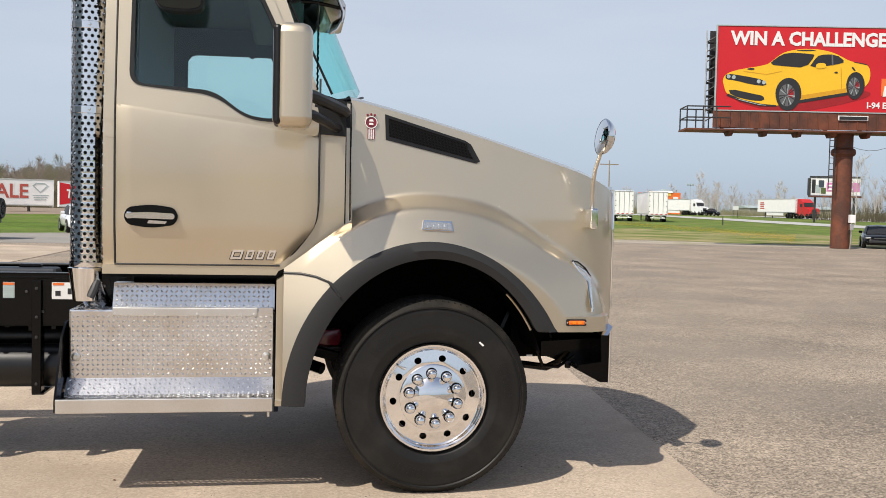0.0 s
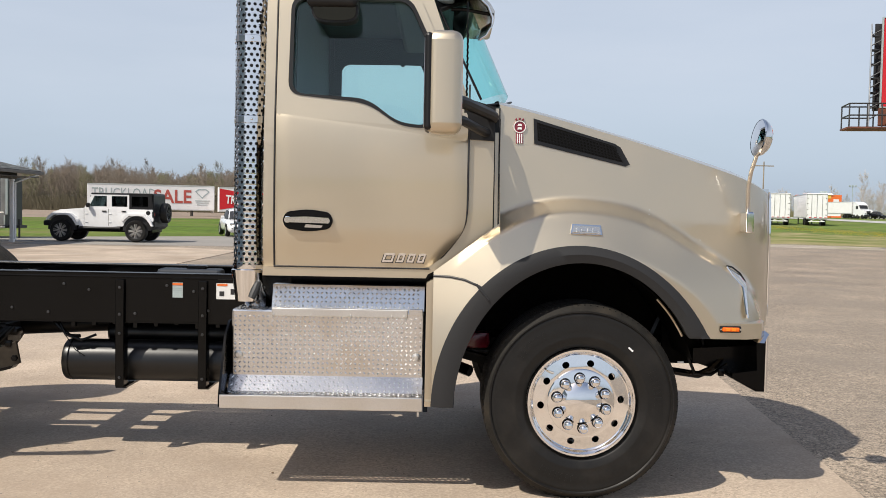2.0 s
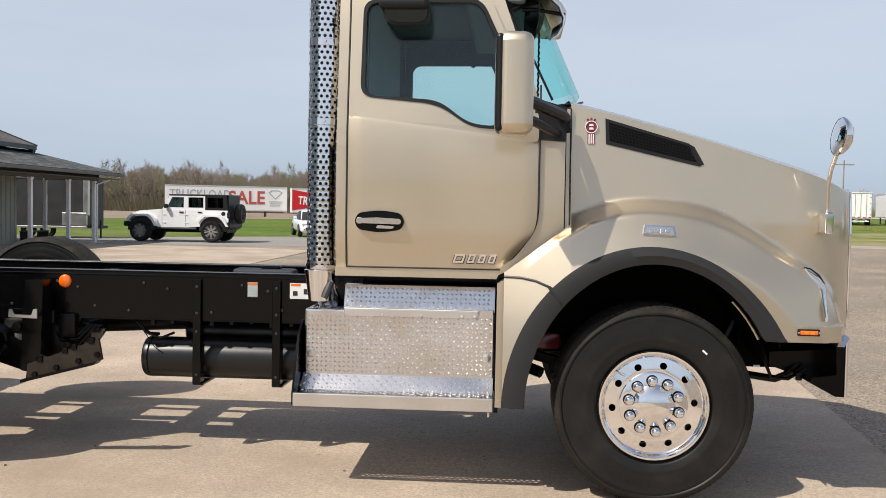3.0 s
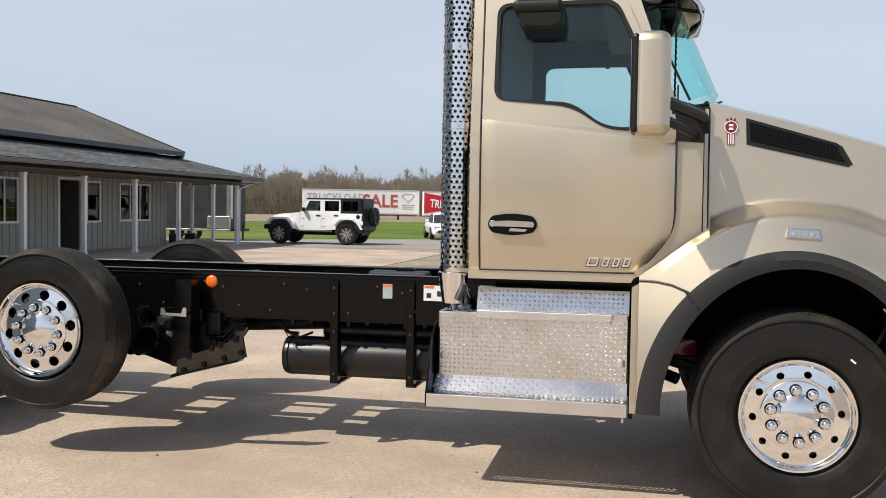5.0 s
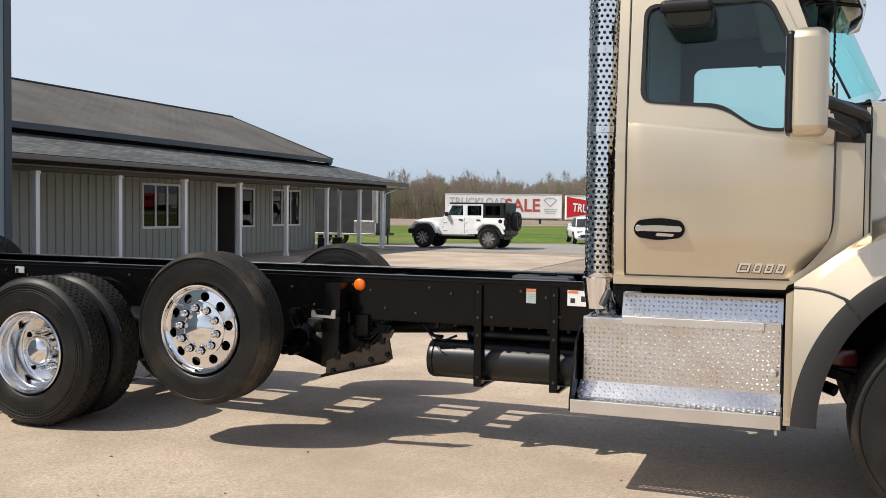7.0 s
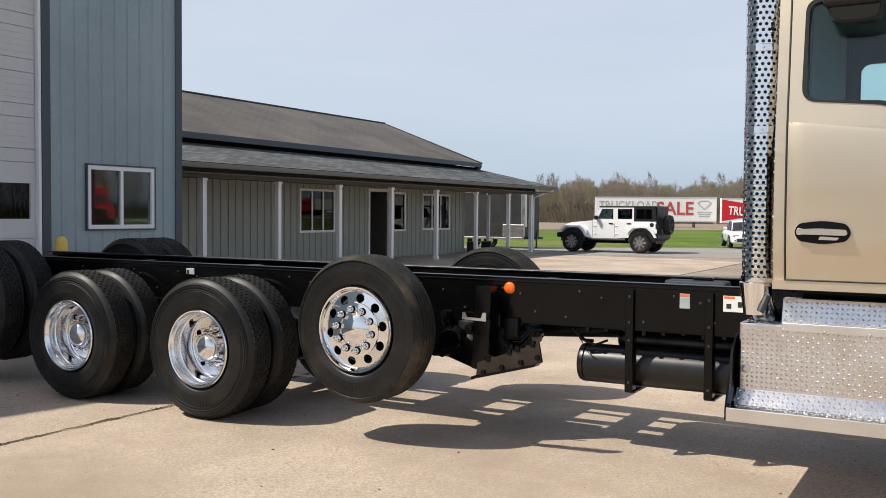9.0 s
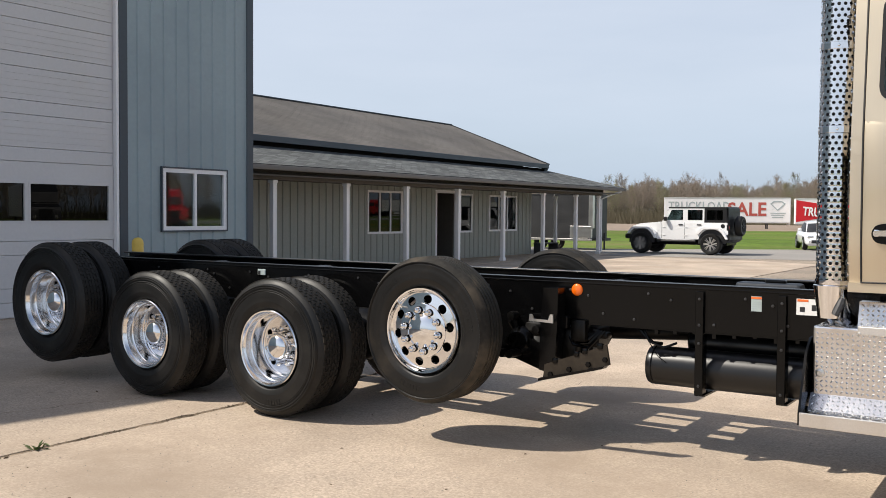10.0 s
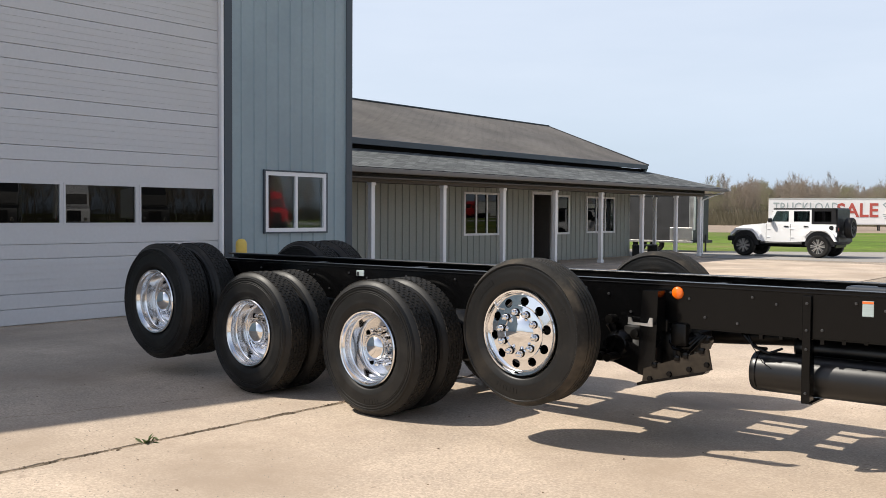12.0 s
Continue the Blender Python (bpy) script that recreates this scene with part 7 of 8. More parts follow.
box_ = tp("step_box", solid(-1.155, -0.075, 5.27, 5.95, 0.575, 1.02, r=0.012), PLATE, None, "tool and step box of bright aluminium tread plate")
tagged(tp("box_tread", lugs(bmesh.new(), (-1.145, 5.2695, 0.658), (1, 0, 0), (0, 0, 1), 41, 13, 0.0258, 0.0225), LUG, box_, flat=True), kind="stuff")
tagged(tp("box_top_tread", lugs(bmesh.new(), (-1.145, 5.28, 1.0205), (1, 0, 0), (0, 1, 0), 41, 4, 0.0258, 0.0225), LUG, box_, flat=True), kind="stuff")
tp("top_flange", solid(-0.93, -0.17, 5.262, 5.3, 0.985, 1.032, r=0.005), SATIN, box_, "plain aluminium edge strip")
tp("top_flange_end", solid(-0.165, -0.085, 5.264, 5.31, 1.0, 1.036, r=0.004), PLATE, box_)
for x in (-0.92, -0.71, -0.49, -0.26, -0.19):
    tp("rivet", lathe([(0, -0.006), (0.006, -0.004), (0.008, 0)], 10, "y", (x, 5.262, 0.993)), SATIN, box_)
tp("upper_riser", prism([(5.288, 1.021), (5.333, 1.158), (5.42, 1.158), (5.42, 1.021)], -0.935, -0.08, "x", r=0.004), PLATE, box_, "sloping upper step of tread plate")
tagged(tp("riser_tread", lugs(bmesh.new(), (-0.928, 5.2895, 1.028), (1, 0, 0), (0, 0.045, 0.137), 32, 5, 0.0258, 0.0225), LUG, box_, flat=True), kind="stuff")
tp("lower_step", sheet([(-1.168, 5.062), (-0.08, 5.062), (-0.08, 5.29), (-1.168, 5.29)], [[(-1.14 + 0.0333 * i + (0.0166 if y > 5.1 else 0.0) + 0.0115 * math.cos(q * math.pi / 4), y + 0.0115 * math.sin(q * math.pi / 4)) for q in range(8)] for i in range(32) for y in (5.085, 5.119)], 0.567, 0.573, "z"), PLATE, box_)
tp("kick_plate", prism([(5.2, 0.5735), (5.272, 0.654), (5.272, 0.5735)], -1.16, -0.082, "x"), PLATE, box_)
tagged(tp("step_tread", lugs(bmesh.new(), (-1.155, 5.127, 0.5735), (1, 0, 0), (0, 1, 0), 41, 3, 0.0258, 0.0225), LUG, box_, flat=True), kind="stuff")
tagged(tp("kick_tread", lugs(bmesh.new(), (-1.155, 5.2, 0.5745), (1, 0, 0), (0, 0.072, 0.0805), 41, 4, 0.0258, 0.0225), LUG, box_, flat=True), kind="stuff")
tp("step_edge", solid(-1.17, -0.078, 5.05, 5.062, 0.507, 0.58, r=0.004), SATIN, box_, "plain aluminium step edge")
tp("box_end", prism([(5.064, 0.51), (5.064, 0.575), (5.2, 0.88), (5.3, 0.95), (5.9, 0.95), (5.9, 0.51)], -1.180, -1.168, "x"), BLACK, box_)
tp("box_end", prism([(5.08, 0.5), (5.1, 0.6), (5.25, 1.0), (5.9, 1.16), (5.9, 0.5)], -0.074, -0.05, "x"), BLACK, box_)
for x in (-1.115, -0.12):
    latch = tp("box_latch", lathe([(0, -0.016), (0.012, -0.016), (0.014, -0.008), (0.022, -0.006), (0.024, 0.0)], 18, "y", (x, 5.268, 0.765)), SATIN, box_, "round steel latch")
tp("step_bolt", tube([(-0.1, 5.08, 0.5), (-0.1, 5.08, 0.475)], 0.008, 8), SATIN, box_)
IN = Matrix.Translation((0, 0.02, 1.6)) @ Matrix.Scale(1.028, 4) @ Matrix.Translation((0, -0.02, -1.6))
for ob in (box_, *box_.children):
    ob.data.transform(IN)
for ob in (look_down, *look_down.children, mirror_stay):
    ob.data.transform(IN)
both("cab_mount", lambda: solid(-0.9, 0.0, 5.75, 5.9, 1.05, 1.2), BLACK)

# --- frame, tanks and running gear ---
for y0, y1, lip in ((5.94, 5.955, 1), (2 * YC - 5.955, 2 * YC - 5.94, -1)):
    rail = tp("frame_rail", prism([(-9.0, 0.845), (-9.0, 1.16), (1.6, 1.16), (1.7, 1.0), (1.7, 0.78), (0.0, 0.8), (-0.4, 0.845)], y0, y1), BLACK, None, "glossy black steel frame rail")
    for z in (1.15, 0.848):
        a, b = (y0, y0 + 0.09) if lip > 0 else (y1 - 0.09, y1)
        tp("flange", solid(-9.0, 0.3, a, b, z - 0.004 if z > 1 else z, z + 0.011 if z > 1 else z + 0.012, r=0.0065, seg=3), TANK, rail)
    tp("edge_strip", solid(-8.98, -0.95, y0 - 0.004, y0 + 0.01, 1.128, 1.14, r=0.003, seg=1), BLACK, rail)
    for k in range(46):
        x = -1.1 - 0.155 * k + 0.04 * math.sin(k * 2.3)
        z = (1.085, 0.905, 0.93, 1.05)[k % 4]
        tp("bolt", lathe([(0, -0.012), (0.009, -0.01), (0.01, 0.0)], 6, "y", (x, y0 if lip > 0 else y0 - 0.001, z)), STEEL_DARK, rail)
for x in (-8.8, -7.3, -5.9, -4.6, -2.9, -1.2, 0.9):
    tp("crossmember", solid(x - 0.06, x + 0.06, 5.955, 2 * YC - 5.955, 0.88, 1.12, r=0.02), BLACK)
# unseen blocks added between the rails to break up sunlight on the ground
for a, b in ((-4.52, -4.2), (-3.74, -3.4)):
    cm = tp("suspension_crossmember", solid(a, b, 5.97, 2 * YC - 5.97, 0.9, 1.08, r=0.03), GREASY)
    for y in (6.1, 6.74):
        tp("gusset", prism([(a - 0.1, 1.06), (b + 0.1, 1.06), (b, 0.92), (a, 0.92)], y - 0.01, y + 0.01), GREASY, cm)
tp("transmission", solid(-2.55, -0.95, 6.14, 6.7, 0.87, 1.1, r=0.07, seg=3), GREASY)
tp("wiring_loom", tube([(-4.6, 6.2, 1.07), (-3.9, 6.24, 1.06), (-3.2, 6.22, 1.08), (-2.5, 6.2, 1.06)], 0.028, 8), BLACK)
tp("air_line_bundle", tube([(-8.6, 6.62, 1.05), (-6.5, 6.66, 1.04), (-4.4, 6.6, 1.06), (-2.6, 6.55, 1.05)], 0.034, 8), BLACK)
tank = tp("air_tank", lathe([(0, -2.415), (0.1, -2.412), (0.126, -2.402), (0.133, -2.385), (0.133, -2.365), (0.133, -1.1), (0.11, -1.04), (0, -1.02)], 32, "x", (0, 6.13, 0.58)), TANK, None, "long glossy black air tank under the frame")
tp("weld_ring", lathe([(0.134, -2.365), (0.136, -2.36), (0.134, -2.355)], 32, "x", (0, 6.13, 0.58)), BLACK, tank)
tp("air_tank", lathe([(0, -2.2), (0.07, -2.195), (0.088, -2.18), (0.092, -2.15), (0.092, -1.2), (0, -1.17)], 32, "x", (0, 6.33, 0.735)), TANK, None, "small black air tank above the long one")
for x in (-1.995, -1.475):
    st = tp("tank_strap", solid(x - 0.034, x + 0.02, 5.918, 5.93, 0.44, 1.118, r=0.003, seg=1), BLACK, None, "black hanger bar")
    tp("strap_side", solid(x + 0.012, x + 0.02, 5.93, 5.995, 0.44, 0.84), BLACK, st)
    tp("strap_foot", solid(x - 0.034, x + 0.034, 5.93, 6.25, 0.432, 0.444), BLACK, st)
    for z in (1.07, 0.9, 0.78, 0.5):
        tp("strap_bolt", lathe([(0, -0.01), (0.009, -0.008), (0.01, 0.0)], 6, "y", (x - 0.006, 5.918, z)), STEEL_DARK, st)
label = tp("warning_label", solid(-1.675, -1.61, 5.936, 5.94, 1.01, 1.105), SALE_GREY, None, "white printed warning label")
tp("label_heading", solid(-1.675, -1.61, 5.9345, 5.936, 1.088, 1.102), ORANGE, label)
for k in range(5):
    tp("print_bar", solid(-1.672, -1.613, 5.9345, 5.936, 1.07 - 0.014 * k, 1.076 - 0.014 * k), SALE_GREY, label)
label = tp("warning_label", solid(-1.4, -1.245, 5.936, 5.94, 1.005, 1.105), DECAL_WHITE, None, "white printed warning label")
tp("label_heading", solid(-1.395, -1.33, 5.9345, 5.936, 1.088, 1.102), ORANGE, label)
tp("print_block", solid(-1.38, -1.35, 5.9345, 5.936, 1.025, 1.055), PRINT_BLACK, label)
tp("print_block", solid(-1.31, -1.28, 5.9345, 5.936, 1.035, 1.07), PRINT_BLACK, label)
tp("frame_tag", solid(-6.0, -5.905, 5.93, 5.94, 1.062, 1.115, r=0.003, seg=1), SALE_GREY, None, "small white frame tag")
tp("tag_print", solid(-5.99, -5.965, 5.927, 5.93, 1.065, 1.1), PRINT_BLACK)
om = lathe([(0, -0.012), (0.006, -0.01), (0.03, -0.008), (0.039, -0.002), (0.043, 0.004), (0.043, 0.02)], 24, "y", (-2.885, 5.93, 1.085))
tp("marker_lamp", om, AMBER, None, "round amber reflector on the frame rail")
NAVY = material("dark_navy_cover", (0.02, 0.026, 0.037), 0.5, 0, 0.15, 30)
tp("deck_plate", solid(-1.98, -1.53, 6.6, 6.76, 1.04, 1.145, r=0.025), NAVY, None, "dark blue-grey deck plate across the frame")
tp("cover_latch", solid(-1.78, -1.64, 6.64, 6.7, 1.14, 1.168, r=0.01), BLACK)
tp("air_hose", tube([(-2.42, 5.99, 0.86), (-2.36, 5.97, 0.76), (-2.27, 6.0, 0.72), (-2.2, 6.06, 0.75)], 0.009, 8), BLACK)
tp("tank_wire", tube([(-2.4, 5.985, 0.8), (-2.3, 5.98, 0.66), (-2.25, 6.0, 0.62)], 0.003, 6), BLACK)

# lift axle hanger
hang = tp("axle_hanger", prism([(-3.07, 1.1), (-2.955, 1.1), (-2.96, 0.85), (-2.98, 0.5), (-3.1, 0.52), (-3.09, 0.85)], 5.78, 5.9, "y", r=0.012), BLACK, None, "greasy black lift axle hanger")
tp("hanger_foot", prism([(-3.02, 0.47), (-2.55, 0.596), (-2.53, 0.618), (-3.02, 0.49)], 5.62, 5.7), BLACK, hang)
tp("hanger_plate", prism([(-2.99, 0.485), (-2.5, 0.628), (-2.525, 0.76), (-2.56, 0.742), (-2.98, 0.588)], 5.635, 5.655), BROWN, hang, "bolted brown-black hanger plate")
for x in (-2.9, -2.74, -2.68, -2.57):
    tp("hanger_lug", solid(x - 0.02, x + 0.02, 5.625, 5.66, 0.575 + 0.38 * (x + 2.97), 0.612 + 0.38 * (x + 2.97), r=0.008), BLACK, hang)
tp("hanger_side", prism([(-3.5, 0.86), (-3.02, 0.9), (-2.98, 0.49), (-3.12, 0.49), (-3.46, 0.6)], 5.9, 5.925, "y", r=0.006), BLACK, hang)
tp("hanger_web", prism([(-3.42, 0.6), (-3.1, 0.5), (-3.05, 0.64), (-3.3, 0.78)], 5.85, 5.98, "y", r=0.02), BLACK, hang)
for x, z in ((-2.93, 0.525), (-2.79, 0.572), (-2.65, 0.618), (-2.53, 0.66)):
    tp("hanger_bolt", lathe([(0, -0.02), (0.018, -0.018), (0.02, 0)], 6, "y", (x, 5.636, z)), BLACK, hang)
tp("bracket_edge", prism([(-3.15, 0.868), (-2.962, 0.862), (-2.962, 0.922), (-2.985, 0.922), (-3.0, 0.882), (-3.11, 0.884), (-3.125, 0.915), (-3.145, 0.915)], 5.72, 5.73), SATIN, hang, "bare bright bracket edge")
tp("spring_housing", solid(-3.55, -3.05, 5.92, 6.2, 0.55, 0.84, r=0.05), BLACK, hang)
tp("spring_cap", lathe([(0, -0.06), (0.07, -0.05), (0.1, -0.02), (0.11, 0.02), (0.09, 0.06)], 20, "y", (-3.3, 5.88, 0.7)), BLACK, hang)
for a, b, c, d, e, f in ((-3.0, -2.74, 5.98, 6.2, 0.68, 0.82), (-2.92, -2.8, 5.9, 6.0, 0.72, 0.88), (-3.05, -2.82, 6.05, 6.3, 0.56, 0.7), (-2.86, -2.68, 6.0, 6.1, 0.74, 0.79)):
    tp("hanger_block", solid(a, b, c, d, e, f, r=0.02), GREASY, hang)
for k in range(5):
    tp("hanger_hose", tube([(-3.0, 5.95 + 0.03 * k, 0.86 - 0.03 * k), (-2.9, 5.92 + 0.03 * k, 0.7), (-2.8, 5.95, 0.68 + 0.03 * k), (-2.7 - 0.02 * k, 6.0, 0.8)], 0.012, 7), BLACK, hang)
tp("axle_tube", tube([(-3.66, 5.5, 0.8), (-3.66, 5.8, 0.74), (-3.66, 2 * YC - 5.8, 0.74), (-3.66, 2 * YC - 5.5, 0.8)], 0.075, 14), GREASY)
tp("air_bag", (lambda: lathe([(0.1, 0.62), (0.14, 0.65), (0.15, 0.7), (0.13, 0.74), (0.15, 0.78), (0.14, 0.83), (0.1, 0.86)], 24, "z", (-3.2, 6.02, 0)))(), RUBBER)
tp("beam_arm", prism([(-3.75, 0.66), (-3.75, 0.82), (-3.1, 0.74), (-2.95, 0.7), (-2.95, 0.64), (-3.1, 0.6)], 5.98, 6.1, "y", r=0.02), GREASY)
tp("steer_rod", tube([(-3.3, 5.7, 0.62), (-3.3, 2 * YC - 5.7, 0.62)], 0.03, 10), GREASY)
tp("brake_chamber", lathe([(0, -3.3), (0.08, -3.29), (0.085, -3.15), (0.09, -3.13), (0.085, -3.05), (0, -3.03)], 20, "x", (0, 6.15, 0.74)), GREASY)
for x, y, z, a, b in ((-2.98, 6.0, 0.7, 0.1, 0.12), (-3.15, 6.2, 0.72, 0.2, 0.12)):
    tp("linkage", solid(x - a, x + a, y - 0.08, y + 0.08, z - b, z + b, r=0.03), GREASY)
crng = random.Random(21)
for k in range(34):
    x, y, z = crng.uniform(-3.5, -2.86), crng.uniform(5.84, 6.2), crng.uniform(0.58, 0.88)
    q = crng.random()
    if q < 0.35:
        tp("air_line", tube([(x, y, z), (x + crng.uniform(-0.08, 0.05), y + 0.05, z - 0.08), (x + crng.uniform(-0.05, 0.08), y + 0.1, z + crng.uniform(-0.1, 0.05)), (x + crng.uniform(-0.1, 0.12), y + 0.15, z + 0.05)], crng.uniform(0.008, 0.016), 7), BLACK)
    elif q < 0.7:
        a, b, c = crng.uniform(0.02, 0.09), crng.uniform(0.015, 0.05), crng.uniform(0.02, 0.08)
        tp("bracket", solid(x - a, x + a, y - b, y + b, z - c, z + c, r=0.012), BLACK)
    else:
        tp("valve_body", lathe([(0, -0.05), (0.03, -0.045), (0.035, 0.0), (0.02, 0.02), (0.028, 0.05), (0, 0.055)], 14, "y", (x, y, z)), GREASY)
for k in range(9):
    x = -2.3 + 0.13 * k
    tp("hose_clip", solid(x - 0.012, x + 0.012, 5.94, 5.97, 0.815 + 0.01 * (k % 3), 0.846), BLACK)
tp("air_hose", tube([(-2.44, 5.99, 0.84), (-2.4, 5.98, 0.8), (-2.34, 5.99, 0.75), (-2.3, 6.05, 0.74)], 0.012, 8), BLACK)
# driveline, engine and front axle
tp("drive_shaft", tube([(-5.1, YC, 0.62), (-2.0, YC, 0.8), (-0.9, YC, 0.82)], 0.06, 14), GREASY)
tp("gearbox", solid(-0.9, 0.2, YC - 0.28, YC + 0.28, 0.62, 1.15, r=0.08), GREASY)
tp("engine", solid(0.15, 1.45, YC - 0.38, YC + 0.38, 0.68, 1.75, r=0.06), GREASY)
tp("radiator", solid(1.5, 1.75, 5.9, 2 * YC - 5.9, 0.8, 1.65, r=0.02), STEEL_DARK)
tp("front_axle", solid(0.72, 0.88, 5.6, 2 * YC - 5.6, 0.38, 0.54, r=0.03), GREASY)
both("leaf_spring", lambda: prism([(-0.05, 0.72), (0.4, 0.6), (0.8, 0.55), (1.2, 0.6), (1.6, 0.74), (1.6, 0.78), (1.2, 0.66), (0.8, 0.62), (0.4, 0.66), (-0.05, 0.77)], 5.9, 5.99), GREASY)
both("tie_bar", lambda: tube([(0.2, 5.7, 0.62), (0.05, 5.8, 0.66), (-0.4, 5.9, 0.7)], 0.035, 8), BLACK)
both("shock_absorber", lambda: tube([(1.2, 5.75, 0.6), (1.45, 5.8, 1.15)], 0.035, 10), BLACK)
for x in (-5.18, -6.67):
    tp("drive_axle", tube([(x, 5.5, 0.55), (x, 2 * YC - 5.5, 0.55)], 0.09, 16), GREASY)
    tp("differential", lathe([(0, -0.26), (0.15, -0.22), (0.23, -0.08), (0.23, 0.08), (0.15, 0.22), (0, 0.26)], 20, "x", (x, YC, 0.56)), GREASY)
    both("spring_seat", lambda: solid(x - 0.2, x + 0.2, 5.97, 6.12, 0.5, 0.84, r=0.03), GREASY)
tp("tag_axle", tube([(-8.16, 5.5, 0.77), (-8.16, 2 * YC - 5.5, 0.77)], 0.08, 16), GREASY)
both("equaliser", lambda: prism([(-6.7, 0.45), (-5.15, 0.45), (-5.6, 0.75), (-5.9, 0.86), (-6.25, 0.75)], 6.0, 6.12, "y", r=0.03), GREASY)


# --- wheels ---
def ring_holes(n, r, rx, rz, turn=0.0, k=14):
    out = []
    for i in range(n):
        a = 2 * math.pi * i / n + turn
        c = Vector((math.cos(a), math.sin(a)))
        t = Vector((-c.y, c.x))
        out.append([tuple(c * (r + rx * math.cos(q)) + t * rz * math.sin(q)) for q in (2 * math.pi * j / k for j in range(k))])
    return out


def circle(r, n=64):
    return [(r * math.cos(2 * math.pi * k / n), r * math.sin(2 * math.pi * k / n)) for k in range(n)]


def tyre_profile(R, w, grooves, ribs=()):
    """Half-section of a tyre: outer side at 0, inner side at w."""
    b = 0.302
    side = [(b, 0.035), (b + 0.018, 0.012), (b + 0.03, 0.004), (b + 0.06, 0.0), (b + 0.066, -0.002), (b + 0.072, -0.001), (b + 0.1, -0.003), (b + 0.112, -0.003), (b + (R - b) * 0.6, -0.002), (b + (R - b) * 0.72, 0.002), (b + (R - b) * 0.74, 0.001), (b + (R - b) * 0.79, 0.005), (R - 0.035, 0.018), (R - 0.012, 0.032), (R, 0.05)]
    for f in ribs:
        c = b + (R - b) * f
        side = [p for p in side if abs(p[0] - c) > 0.008] + [(c - 0.006, 0.0015), (c - 0.003, -0.0035), (c + 0.003, -0.0035), (c + 0.006, 0.0015)]
    side.sort()
    out = list(side)
    span = w - 0.1
    for k in range(grooves):
        c = 0.05 + span * (k + 1) / (grooves + 1)
        out += [(R, c - 0.008), (R - 0.012, c - 0.005), (R - 0.012, c + 0.005), (R, c + 0.008)]
    return out + [(r, w - h) for r, h in side[::-1]]


def tread_blocks(R, w, n, rows, deep=0.004):
    bm = bmesh.new()
    for i in range(n):
        for j in range(rows):
            a0 = 2 * math.pi * (i + 0.5 * (j % 2)) / n
            h0 = 0.045 + (w - 0.09) * j / rows + 0.003
            h1 = 0.045 + (w - 0.09) * (j + 1) / rows - 0.003
            sk = 0.18 * (1 if j % 2 else -1)
            half = math.pi / n * 0.84
            vs = []
            for r, g in ((R - 0.004, 1.0), (R + deep, 0.9)):
                for h, s in ((h0, -1), (h1, 1)):
                    for e in (-1, 1):
                        a = a0 + half * g * e + sk * half * s
                        vs.append(bm.verts.new((r * math.cos(a), h, r * math.sin(a))))
            for f in ((4, 5, 7, 6), (0, 4, 6, 2), (1, 3, 7, 5), (0, 1, 5, 4), (2, 6, 7, 3)):
                bm.faces.new([vs[q] for q in f])
    return bm


def shoulder_cuts(R, n):
    """Small raised ribs round the tyre's shoulder."""
    bm = bmesh.new()
    for i in range(n):
        a = 2 * math.pi * i / n
        b = solid(-0.004, 0.004, 0.034, 0.06, R - 0.02, R - 0.004)
        join(bm, b, Matrix.Rotation(a, 4, "Y"))
    return bm


def side_marks(R, wh, spread, rubber=None):
    """Moulded sidewall lettering, as plain raised bars."""
    bm = bmesh.new()
    for base in (0.6, 2.7, 4.8):
        for k in range(spread):
            b = solid(-0.006, 0.008, -0.0048, 0.004, 0.302 + (R - 0.302) * 0.42, 0.302 + (R - 0.302) * 0.58)
            join(bm, b, Matrix.Rotation(base + 0.07 * k, 4, "Y"))
    return tagged(part("sidewall_relief", bm, rubber or RUBBER, wh), kind="stuff")


def nut(name, wheel_, a, r, h, size, shape, seat=False, tall=1.0):
    m = Matrix.Translation((r * math.cos(a), h, r * math.sin(a))) @ Matrix.Diagonal((1, tall, 1, 1))
    if "me" not in shape:
        shape["me"] = part(name, lathe([(0, -0.05), (size * 0.45, -0.048), (size * 0.78, -0.04), (size * 0.9, -0.028), (size * 0.94, -0.012), (size * 0.95, -0.002)], 16), CHROME, wheel_)
        shape["me"].matrix_basis = m
    else:
        share(name, shape["me"], m, wheel_)
    # black ring drawn as the shadow at the foot of each nut
    if seat and "seat" not in shape:
        shape["seat"] = part("nut_seat", lathe([(size * 0.6, -0.007), (size * 1.06, -0.006), (size * 1.12, 0.002)], 18), BLACK, wheel_)
        shape["seat"].matrix_basis = m
    elif seat:
        share("nut_seat", shape["seat"], m, wheel_)


